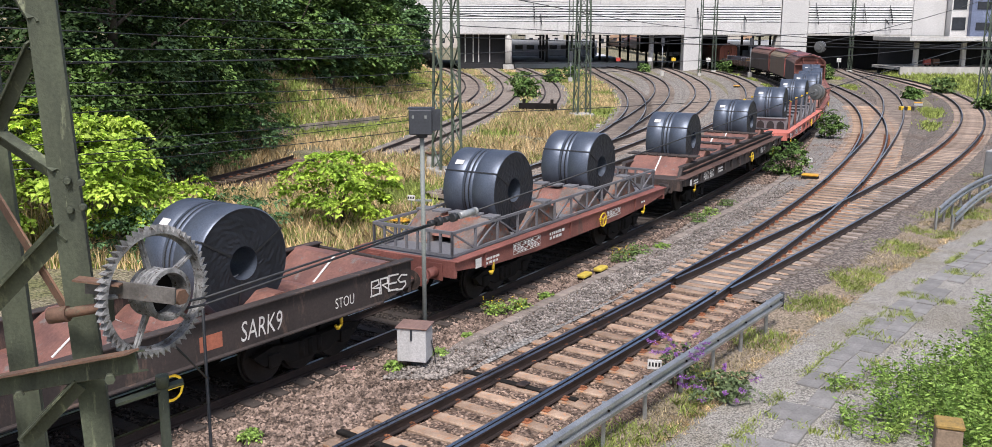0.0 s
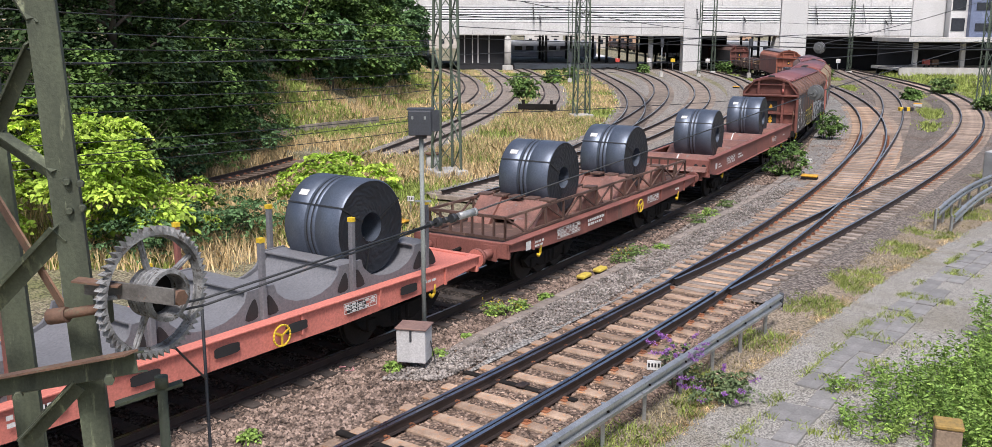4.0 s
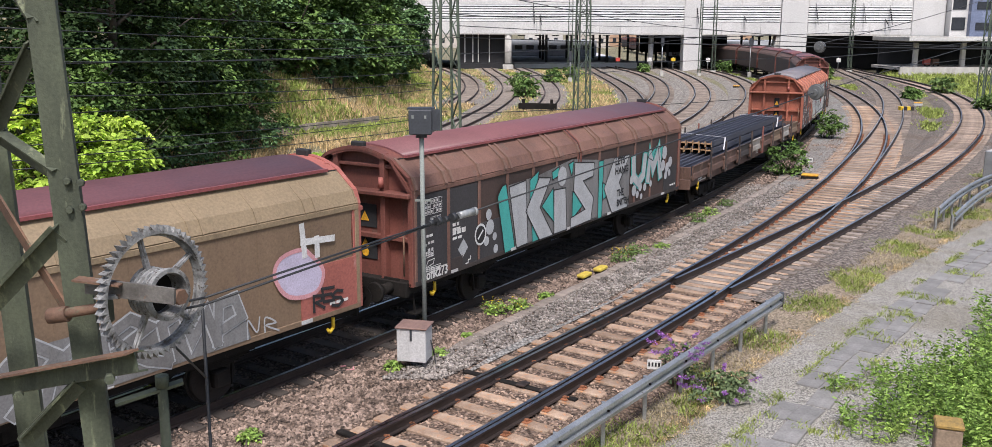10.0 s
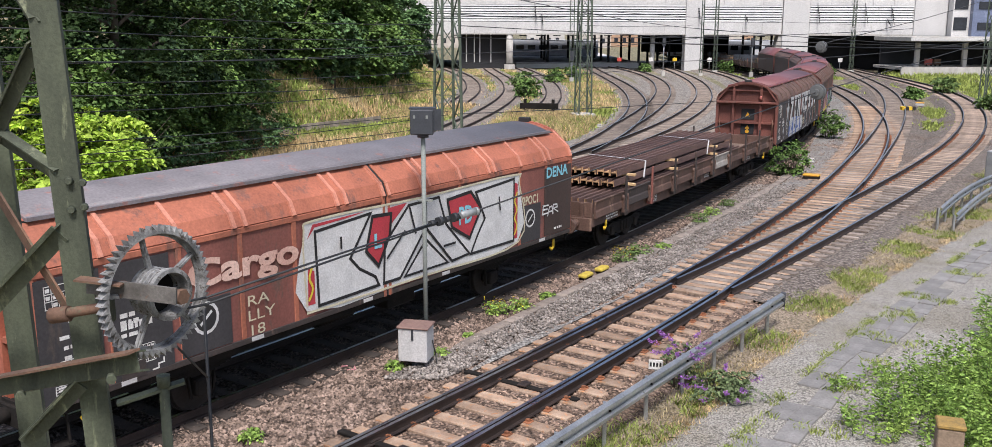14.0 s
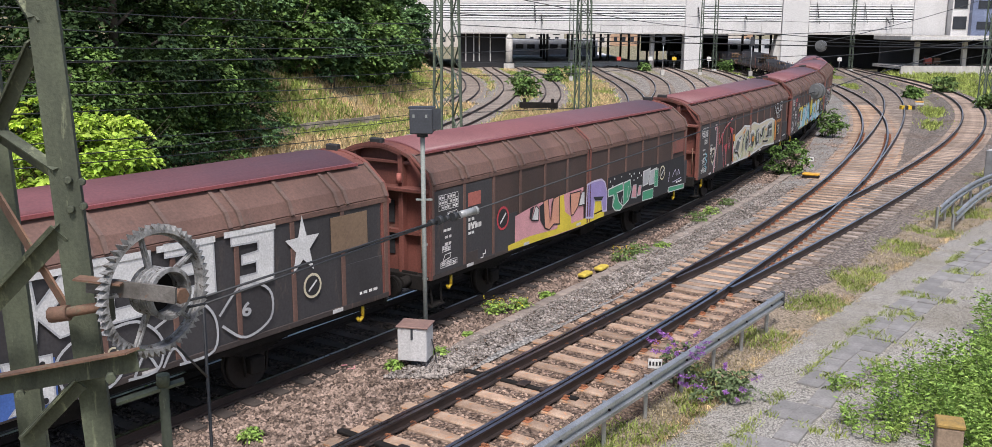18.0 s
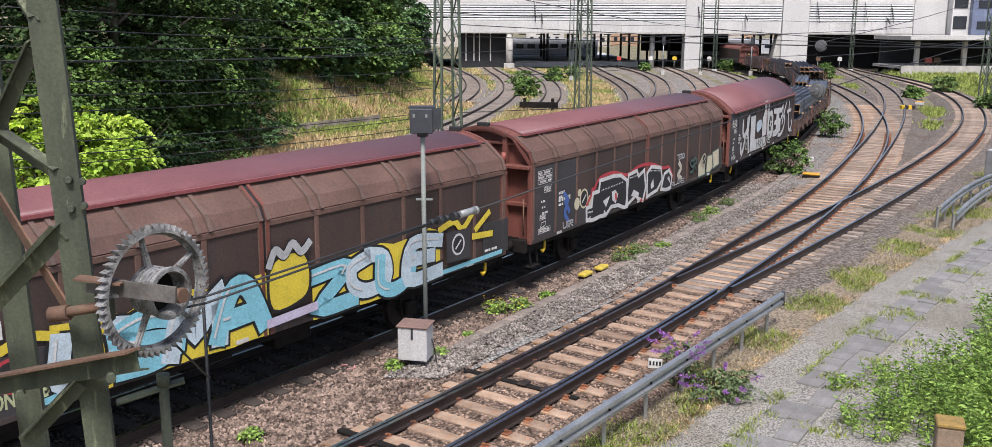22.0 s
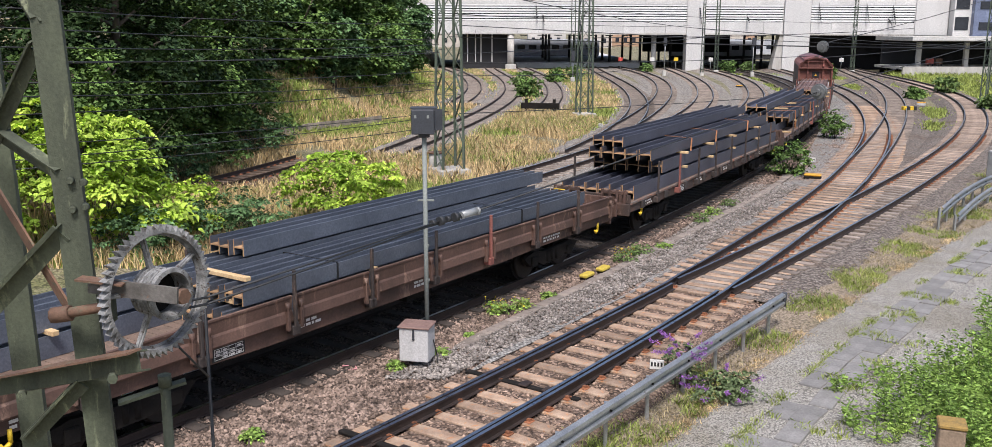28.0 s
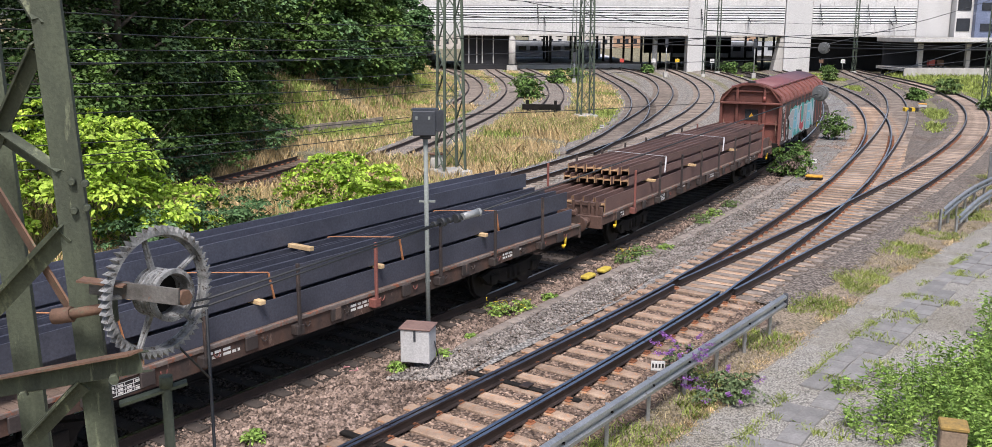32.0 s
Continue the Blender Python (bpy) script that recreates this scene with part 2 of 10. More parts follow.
def smooth_line(pts, y0, y1, step=0.5, deg=3):
    """A smooth line x(y) close to the points, cut evenly between y0 and y1: rows of x, y, heading."""
    p = np.array(pts)
    co = np.polyfit(p[:, 1], p[:, 0], deg)
    d = np.polyder(co)
    ys = np.arange(y0, y1, step)
    return [(float(np.polyval(co, y)), float(y), float(math.atan(np.polyval(d, y)))) for y in ys]


def even(line, gap):
    """Points every gap metres along a line of x, y, heading."""
    a = np.array(line)
    run = np.concatenate([[0], np.cumsum(np.hypot(np.diff(a[:, 0]), np.diff(a[:, 1])))])
    ts = np.arange(0, run[-1], gap)
    return list(zip(np.interp(ts, run, a[:, 0]), np.interp(ts, run, a[:, 1]), np.interp(ts, run, a[:, 2])))


def offset(line, d):
    return [(x + d * math.cos(h), y - d * math.sin(h), h) for x, y, h in line]


NEAR_PTS = [(-7.1, 6.0), (-1.25, 14.05), (1.0, 17.2), (2.95, 20.05), (5.1, 23.3)]
L_TRAIN = [train_at(s) for s in np.arange(-24, 190, 1.0)]
L_NEAR = smooth_line(NEAR_PTS + [(9.0, 29.6)], 3.0, 23.4)
L_A = smooth_line([(2.95, 20.05), (5.1, 23.35), (9.05, 29.8), (14.05, 38.9), (20.3, 51.7), (24.9, 62.7), (28.35, 72.4), (31.7, 83.8), (35.0, 96.4), (38.1, 111.0), (41.5, 132.0)], 23.3, 160, deg=4)
L_B = smooth_line([(14.0, 38.6), (17.3, 45.1), (21.15, 53.1), (30.0, 72.4), (34.0, 82.0), (39.9, 98.6), (46.1, 119.3), (52.8, 146.0)], 40.0, 165, deg=4)
L_C = smooth_line([(2.95, 20.05), (5.1, 23.3), (12.45, 33.4), (17.8, 41.0), (25.9, 53.0), (34.4, 68.7), (43.1, 90.0), (48.1, 106.6), (51.4, 119.6), (55.0, 142.0)], 23.3, 165, deg=4)
L_D = offset(L_TRAIN[45:], -4.9)
L_E = smooth_line([(27.5, 156.5), (25.6, 129.6), (22.9, 108.5), (20.4, 95.0), (17.5, 82.9), (14.5, 73.1), (11.3, 64.0), (8.4, 57.0), (0.5, 40.5), (-6.0, 29.5)], 37, 165, deg=4)
L_F = smooth_line([(20.7, 148.0), (20.2, 124.3), (18.1, 105.4), (16.4, 95.5), (14.1, 84.9), (11.6, 74.8), (9.0, 66.0), (7.4, 60.5)], 62, 165)
L_G = smooth_line([(15.1, 153.0), (14.85, 127.0), (13.65, 101.0), (12.45, 85.2), (11.15, 76.0), (9.3, 67.3), (6.8, 58.0), (4.4, 50.5)], 50, 165)
L_I = smooth_line([(-5.6, 138.0), (-3.4, 118.0), (-2.7, 105.0), (-2.8, 92.0), (-3.9, 81.0), (-6.2, 66.0)], 84, 160)
L_I_OLD = smooth_line([(-6.2, 66.0), (-9.3, 48.6), (-10.4, 44.0), (-11.7, 40.0), (-13.2, 36.0)], 38.6, 48.0)
L_J = smooth_line([(-0.5, 140.6), (1.1, 120.7), (1.3, 102.8), (0.75, 89.5), (-0.9, 75.0), (-3.4, 58.0), (-5.7, 50.0), (-7.1, 43.0), (-8.4, 35.0)], 49.5, 160, deg=4)
L_J_OLD = smooth_line([(-3.4, 58.0), (-5.7, 50.0), (-7.1, 43.0), (-8.4, 35.0)], 34.5, 50.0)
L_K = smooth_line([(4.7, 143.0), (5.9, 119.5), (5.8, 101.4), (5.05, 88.8), (3.7, 78.0)], 76, 160)

# ---- ground ----
Z_SLEEPER, Z_BED, Z_GROUND = -0.19, -0.23, -0.42


def ribbon(name, line, profile, material, label="", category="", kind="structure"):
    """A strip along a line with a cross-section of (offset, height)."""
    verts, faces, n = [], [], len(profile)
    for x, y, h in line:
        for o, z in profile:
            verts.append((x + o * math.cos(h), y - o * math.sin(h), z))
    for i in range(len(line) - 1):
        for j in range(n - 1):
            a = i * n + j
            faces.append((a, a + 1, a + n + 1, a + n))
    return tagged(pydata(name, verts, faces, material), label, category, "", kind)


def field(name, left, right, nx, z, material, rough_z=0.0, label="", category="", z_right=None):
    """A surface between two lines of equal length."""
    verts, faces = [], []
    for (x0, y0, _), (x1, y1, _) in zip(left, right):
        for j in range(nx + 1):
            f = j / nx
            p = Vector((x0 + (x1 - x0) * f, y0 + (y1 - y0) * f, 0))
            zz = z + ((z_right if z_right is not None else z) - z) * f
            verts.append((p.x, p.y, zz + rough_z * noise.noise(p * 1.3) + 0.4 * rough_z * noise.noise(p * 5)))
    for i in range(min(len(left), len(right)) - 1):
        for j in range(nx):
            a = i * (nx + 1) + j
            faces.append((a, a + 1, a + nx + 2, a + nx + 1))
    return tagged(pydata(name, verts, faces, material, smooth=True), label, category, "", "structure")


def resample(line, n):
    a = np.array(line)
    t = np.linspace(0, len(line) - 1, n)
    return [tuple(float(np.interp(u, range(len(line)), a[:, k])) for k in range(3)) for u in t]


g = 2500
tagged(pydata("ground", [(-g, -400, Z_GROUND), (g, -400, Z_GROUND), (g, g, Z_GROUND), (-g, g, Z_GROUND)], [(0, 1, 2, 3)], M_EARTH), "brown earth ground with dry grass round the tracks", "ground", "", "structure")

# stony surface under the goods track and between it and the near tracks
left_edge = resample([(x, y, h) for x, y, h in offset([train_at(s) for s in np.arange(-22, 138, 2.0)], -1.9)], 80)
right_edge = resample(offset(L_NEAR, -1.3) + offset(L_A, -1.3)[:222], 80)
field("ballast_field", left_edge, right_edge, 14, Z_BED - 0.03, M_BALLAST, 0.05, "brown stone ballast between the tracks", "ballast")
grey = resample(offset(L_NEAR[27:], -1.35) + offset(L_A, -1.35)[:240], 120)
grey_l = resample(offset([(x + .07 * max(0, 14 - i), y, h) for i, (x, y, h) in enumerate(L_NEAR[27:])], -2.25) + offset([(x - 0.018 * (i) if i < 90 else x - 1.62, y, h) for i, (x, y, h) in enumerate(L_A)], -2.25)[:240], 120)
field("ballast_grey_shoulder", grey_l, grey, 6, Z_BED + 0.03, M_BALLAST_G, 0.05, "light grey ballast shoulder beside the near track", "ballast")
M_BALLAST_R = stones_mat("ballast_warm", [(0.07, 0.047, 0.035), (0.17, 0.115, 0.085), (0.30, 0.22, 0.17), (0.11, 0.075, 0.055)], 17)
M_BALLAST_M = stones_mat("ballast_mixed", [(0.10, 0.082, 0.07), (0.20, 0.165, 0.14), (0.31, 0.27, 0.235), (0.13, 0.107, 0.09)], 15, dirt=(0.15, 0.10, 0.066), dirt_amt=0.4)
M_BALLAST_Y = stones_mat("ballast_yard", [(0.20, 0.175, 0.15), (0.31, 0.28, 0.245), (0.40, 0.37, 0.33), (0.25, 0.22, 0.19)], 12, dirt=(0.24, 0.19, 0.14), dirt_amt=0.4)
bed = [(-2.5, Z_GROUND - 0.02), (-1.75, Z_BED - 0.01), (-1.2, Z_BED - 0.005), (0, Z_BED - 0.005), (1.2, Z_BED - 0.005), (1.75, Z_BED - 0.01), (2.5, Z_GROUND - 0.02)]
for i, (nm, ln, mt) in enumerate((("near", L_NEAR, M_BALLAST_R), ("a", L_A, M_BALLAST_M), ("b", L_B, M_BALLAST_M), ("c", L_C, M_BALLAST_M), ("d", L_D, M_BALLAST_Y),
                                  ("e", L_E, M_BALLAST_Y), ("f", L_F, M_BALLAST_Y), ("g", L_G, M_BALLAST_Y), ("i", L_I, M_BALLAST_Y), ("j", L_J, M_BALLAST_Y), ("k", L_K, M_BALLAST_Y))):
    ribbon("ballast_bed_" + nm, ln, [(o, z + 0.005 * i) for o, z in bed], mt, "stone ballast bed of a railway track", "ballast")

# bed strip whose near-black colour includes the shade below the wagons
ribbon("ballast_bed_goods", [train_at(s) for s in np.arange(-24, 150, 1.0)], [(-1.55, Z_BED - .05), (-1.3, Z_BED + .02), (0, Z_BED + .025), (1.15, Z_BED + .02), (1.45, Z_BED - .06)], M_OILY_SHADED, "oily ballast under the goods track, blackened for the train's shade", "ballast")

# ---- verge, gravel path and slabs beside the near track ----
PATH_PTS = [(-0.6, 8.6), (3.35, 14.44), (5.34, 17.28), (7.66, 20.63), (10.81, 24.79), (12.4, 26.9), (15.5, 30.2), (20.5, 35.6), (28.0, 43.5)]
L_PATH = smooth_line(PATH_PTS, 7.5, 48.0)
L_EDGE = resample(offset(L_NEAR[8:], 1.9) + offset(L_C, 1.9)[:60], 83)
field("verge", L_EDGE, resample(offset(L_PATH, -0.36), 83), 16, -0.33, M_VERGE, 0.05, "dry gravel verge with scattered grass", "verge")
ribbon("gravel_path", L_PATH, [(-0.46, -0.335), (-0.26, -0.30), (0.3, -0.30), (0.46, -0.33)], M_PATH, "pale grey gravel path", "path")
ribbon("slab_bedding", L_PATH, [(0.40, -0.335), (0.5, -0.325), (1.3, -0.325), (1.4, -0.35)], M_PATH, "weedy earth between paving slabs", "verge")
ribbon("asphalt_strip", L_PATH, [(1.35, -0.345), (1.45, -0.32), (4.0, -0.32), (4.2, -0.36)], M_PATH, "pale worn asphalt strip", "path")
ribbon("verge_far", L_PATH, [(4.1, -0.35), (5.1, -0.30), (16, -0.25)], M_EARTH, "weedy earth bank", "verge")

# ---- rails and sleepers ----
RAIL_PROF = [(-0.075, -0.172), (0.075, -0.172), (0.07, -0.158), (0.018, -0.145), (0.012, -0.045), (0.036, -0.032), (0.036, -0.004), (-0.036, -0.004), (-0.036, -0.032), (-0.012, -0.045), (-0.018, -0.145), (-0.07, -0.158)]


def rail(name, line, parent, dz=0.0, head=None):
    verts, faces, n = [], [], len(RAIL_PROF)
    for x, y, h in line:
        for o, z in RAIL_PROF:
            verts.append((x + o * math.cos(h), y - o * math.sin(h), z + dz))
    for i in range(len(line) - 1):
        for j in range(n):
            a, b = i * n + j, i * n + (j + 1) % n
            faces.append((a, b, b + n, a + n))
    r = pydata(name, verts, faces, M_RAIL, parent)
    tv, tf = [], []
    for x, y, h in line:
        for o in (-0.034, 0.034):
            tv.append((x + o * math.cos(h), y - o * math.sin(h), dz))
    for i in range(len(line) - 1):
        tf.append((2 * i, 2 * i + 1, 2 * i + 3, 2 * i + 2))
    pydata("rail_head", tv, tf, head or M_RAILTOP, r)
    return r


sleeper_me = bpy.data.meshes.new("sleeper")
_b = box(bmesh.new(), -1.3, 1.3, -0.125, 0.125, -0.16, 0, 0.02)
_b.to_mesh(sleeper_me)
_b.free()
sleeper_me.materials.append(M_SLEEPER)
grey_sleeper_me = sleeper_me.copy()
grey_sleeper_me.materials.clear()
grey_sleeper_me.materials.append(M_SLEEPER_GREY)
plate_me = bpy.data.meshes.new("base_plate")
_b = box(bmesh.new(), -0.19, 0.19, -0.085, 0.085, 0, 0.022, 0.006)
for sx in (-0.12, 0.12):
    box(_b, sx - 0.035, sx + 0.035, -0.03, 0.03, 0.02, 0.06)
    tube(_b, (sx * 1.35, 0.045, 0.02), (sx * 1.35, 0.045, 0.05), 0.018, 6)
_b.to_mesh(plate_me)
_b.free()
plate_me.materials.append(M_PLATE)


def lay_track(name, line, sleepers="pieces", head=None, gap=0.62, wide=1.0, label="", dz=0.0, skip_rails=False, half=1.3, wood=None):
    t = thing(name, label or "railway track with steel rails on wooden sleepers", "track", "tracks", "structure")
    if not skip_rails:
        for o in (-0.753, 0.753):
            rail("rail", offset(line, o), t, dz, head)
    pts = even(line, gap)
    if sleepers == "pieces":
        for i, (x, y, h) in enumerate(pts):
            w = wide(y) if callable(wide) else wide
            sl = new("sleeper", wood or sleeper_me)
            sl.parent = t
            sl.matrix_basis = pose(x + random.uniform(-.03, .03), y, Z_SLEEPER + random.uniform(-.006, .006) + dz, 0, 0, -math.degrees(h) + random.uniform(-1.2, 1.2)) @ Matrix.Diagonal((w, random.uniform(.93, 1.05), 1, 1))
            if y < 60:
                for o in (-0.753, 0.753):
                    pl = new("base_plate", plate_me)
                    pl.parent = t
                    pl.matrix_basis = pose(x + o * math.cos(h), y - o * math.sin(h), Z_SLEEPER - 0.003 + dz, 0, 0, -math.degrees(h))
    else:
        verts, faces = [], []
        for x, y, h in pts:
            c, s, b = math.cos(h), math.sin(h), len(verts)
            for z in (-0.16, 0):
                for u, v in ((-half, -.125), (half, -.125), (half, .125), (-half, .125)):
                    verts.append((x + u * c + v * s, y - u * s + v * c, Z_SLEEPER + z + dz + 0.012))
            faces += [tuple(b + i for i in f) for f in ((4, 5, 6, 7), (0, 1, 5, 4), (1, 2, 6, 5), (2, 3, 7, 6), (3, 0, 4, 7))]
        tagged(pydata("sleepers", verts, faces, wood or M_SLEEPER_OLD, t), kind="stuff")
    return t


lay_track("goods_track", L_TRAIN, "joined", half=1.2, wood=M_SLEEPER_OILY_SHADED, label="goods track with bright rails on dark sleepers")
lay_track("near_track", L_NEAR + L_A[1:120], "pieces", label="main track on rusty brown wooden sleepers", wide=lambda y: 1.0 + 0.28 * max(0, min(1, (y - 20) / 10)) if y > 20 else 1.03)
lay_track("near_track_far", L_A[119:], "joined")
lay_track("branch_track", L_B, "joined", dz=0.002)
lay_track("curve_track_start", L_C[:34], "none", dz=0.003)
lay_track("curve_track", L_C[33:200], "pieces", dz=0.003, wood=grey_sleeper_me, label="curved track on brown wooden sleepers")
lay_track("curve_track_far", L_C[199:], "joined", dz=0.003)
sw = thing("turnout_switch", "switch blades and rods of the turnout", "turnout", "", "structure")
for o, n0 in ((-.753, 14), (.753, 14)):
    ln = L_NEAR[n0:]
    m = len(ln)
    rail("switch_blade", [(x + (o - math.copysign(.075 + .085 * i / m, o)) * math.cos(h), y - (o - math.copysign(.075 + .085 * i / m, o)) * math.sin(h), h) for i, (x, y, h) in enumerate(ln)], sw, -.004)
for k, y in enumerate((13.6, 16.4)):
    a = np.array(L_NEAR)
    x, h = float(np.interp(y, a[:, 1], a[:, 0])), float(np.interp(y, a[:, 1], a[:, 2]))
    rod = part("switch_rod", box(bmesh.new(), -1.25, 1.25, -.07, .07, -.02, .03, .012), M_UNDER, sw)
    rod.matrix_basis = pose(x, y + .3, Z_SLEEPER, 0, 0, -math.degrees(h))
    for o in (-.52, .1, .6):
        pl = part("rod_clamp", box(bmesh.new(), o - .09, o + .09, -.12, .12, .03, .07, .012), M_RAIL, sw)
        pl.matrix_basis = rod.matrix_basis
for nm, ln in (("yard_track_d", L_D), ("yard_track_e", L_E), ("yard_track_f", L_F), ("yard_track_g", L_G)):
    lay_track(nm, ln, "joined", label="yard track curving towards the station")
for nm, ln in (("siding_i", L_I), ("siding_j", L_J), ("siding_k", L_K)):
    lay_track(nm, ln, "joined", head=M_RAILDULL, label="rusty overgrown siding track")
old_sleeper_me = sleeper_me.copy()
old_sleeper_me.materials.clear()
old_sleeper_me.materials.append(mat("sleeper_rotten", (0.19, 0.135, 0.10), (0.085, 0.06, 0.045), rough=0.95, s1=2.5, s2=40, bump=0.6, vary=0.35))
lay_track("siding_overgrown", L_I_OLD, "pieces", head=M_RAILDULL, wood=old_sleeper_me, dz=-.02, label="rusty abandoned siding sinking into dry grass")
lay_track("siding_overgrown_end", L_J_OLD, "pieces", head=M_RAILDULL, wood=old_sleeper_me, dz=-.12, label="rusty abandoned siding buried in weeds")
for t in bpy.data.objects:
    if t.name.startswith("sleepers") and not t.data.polygons:
        bpy.data.objects.remove(t)
# ---- left bank ----
def bank_x(y):
    return float(np.interp(y, [10, 40, 58, 66, 78, 110, 150, 190], [-14.2, -13.8, -13.4, -9.4, -8.6, -8.8, -10.5, -12]))


def bank_z(x, y):
    d = bank_x(y) - x
    return Z_GROUND + (0 if d < 0 else 4.2 * (1 - math.exp(-d / 5.0)) + 0.06 * d) + 0.25 * noise.noise(Vector((x * .3, y * .3, 0))) * min(1, max(0, d))


verts, faces = [], []
xs, ys = np.linspace(1, -60, 62), np.arange(12, 220, 2.0)
for y in ys:
    for u in xs:
        x = bank_x(y) + u
        verts.append((x, y, bank_z(x, y) - (0.02 if u > 0 else 0)))
for i in range(len(ys) - 1):
    for j in range(len(xs) - 1):
        a = i * len(xs) + j
        faces.append((a, a + len(xs), a + len(xs) + 1, a + 1))
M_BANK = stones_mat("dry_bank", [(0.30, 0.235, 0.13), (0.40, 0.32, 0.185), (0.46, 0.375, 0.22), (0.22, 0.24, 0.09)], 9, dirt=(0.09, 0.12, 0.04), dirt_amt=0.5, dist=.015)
tagged(pydata("bank", verts, faces, M_BANK, smooth=True), "sloping bank of dry grass and earth", "bank", "", "structure")

M_LEAF_DARK = leaf_mat("leaf_dark", (0.10, 0.168, 0.055), (0.026, 0.052, 0.02), trans=0.05)
M_LEAF_MID = leaf_mat("leaf_mid", (0.17, 0.275, 0.068), (0.05, 0.095, 0.025), trans=0.1)
M_LEAF_BLUE = leaf_mat("leaf_bluegreen", (0.15, 0.26, 0.10), (0.05, 0.10, 0.04), trans=0.08)
M_LEAF_YEL = leaf_mat("leaf_yellow", (0.58, 0.72, 0.11), (0.24, 0.38, 0.05), trans=0.3)
M_LEAF_GREEN = leaf_mat("leaf_green", (0.19, 0.28, 0.09), (0.10, 0.155, 0.05), trans=0.25)
M_LEAF_GREYG = leaf_mat("leaf_grey_green", (0.20, 0.26, 0.12), (0.09, 0.125, 0.055))
M_GRASS_DRY = leaf_mat("grass_dry", (0.80, 0.62, 0.35), (0.54, 0.40, 0.21), rough=0.8, trans=0.2)
M_GRASS = leaf_mat("grass_green", (0.42, 0.48, 0.13), (0.24, 0.30, 0.075), rough=0.7, trans=0.2)
M_BARK = mat("bark", (0.12, 0.095, 0.07), (0.06, 0.048, 0.036), rough=0.95, s1=4, s2=30, bump=0.6, streak=4)
M_PURPLE = leaf_mat("blossom_purple", (0.42, 0.20, 0.52), (0.28, 0.12, 0.38), trans=0.2)
M_BLOOM_Y = leaf_mat("blossom_yellow", (0.70, 0.55, 0.03), (0.5, 0.38, 0.02), trans=0.1)
RNG = np.random.default_rng(7)


def leaves(name, pos, size, material, parent, droop=0.35, aspect=0.6, out=None, fold=0.18, face=None, oval=False):
    """Many small folded leaves at the positions; out: the way each leaf points; face: the way its upper side looks; oval: eight corners in place of four."""
    n = len(pos)
    if face is not None:
        u = face + RNG.normal(size=(n, 3)) * 0.38
        u /= np.linalg.norm(u, axis=1)[:, None] + 1e-9
        d = RNG.normal(size=(n, 3)) + (out if out is not None else 0)
        d[:, 2] -= droop
        d -= u * (d * u).sum(1)[:, None]
        d /= np.linalg.norm(d, axis=1)[:, None] + 1e-9
        s = np.cross(d, u)
    else:
        d = RNG.normal(size=(n, 3))
        if out is not None:
            d = d * 0.75 + out * 1.0
        d[:, 2] = d[:, 2] * 0.6 - droop
        d /= np.linalg.norm(d, axis=1)[:, None] + 1e-9
        r = RNG.normal(size=(n, 3))
        r[:, 2] *= 0.4
        s = np.cross(d, r)
        s /= np.linalg.norm(s, axis=1)[:, None] + 1e-9
        u = np.cross(s, d)
    L = (size * RNG.uniform(0.6, 1.35, n))[:, None]
    w = L * aspect * 0.5
    base, tip = pos, pos + d * L - np.array((0, 0, 1.0)) * L * .12 * bool(oval)
    if oval:
        k = [base]
        for f, q in ((.14, .72), (.38, 1.0), (.72, .6)):
            k.append(pos + d * L * f + s * w * q + u * w * q * fold * 2)
        k.append(tip)
        for f, q in ((.72, .6), (.38, 1.0), (.14, .72)):
            k.append(pos + d * L * f - s * w * q + u * w * q * fold * 2)
        tri = [0, 1, 2, 0, 2, 3, 0, 3, 4, 0, 4, 5, 0, 5, 6, 0, 6, 7]
    else:
        mid = pos + d * L * 0.45
        k = [base, mid + s * w + u * w * fold * 2, tip, mid - s * w + u * w * fold * 2]
        tri = [0, 1, 2, 0, 2, 3]
    m = len(tri) // 3
    verts = np.stack(k, 1).reshape(-1, 3)
    me = bpy.data.meshes.new(name)
    me.vertices.add(len(k) * n)
    me.vertices.foreach_set("co", verts.astype(np.float32).ravel())
    tris = (np.arange(n)[:, None] * len(k) + np.array(tri)[None]).reshape(-1)
    me.loops.add(3 * m * n)
    me.loops.foreach_set("vertex_index", tris.astype(np.int32))
    me.polygons.add(m * n)
    me.polygons.foreach_set("loop_start", (np.arange(m * n) * 3).astype(np.int32))
    me.update(calc_edges=True)
    me.materials.append(material)
    ob = new(name, me)
    ob.parent = parent
    return ob


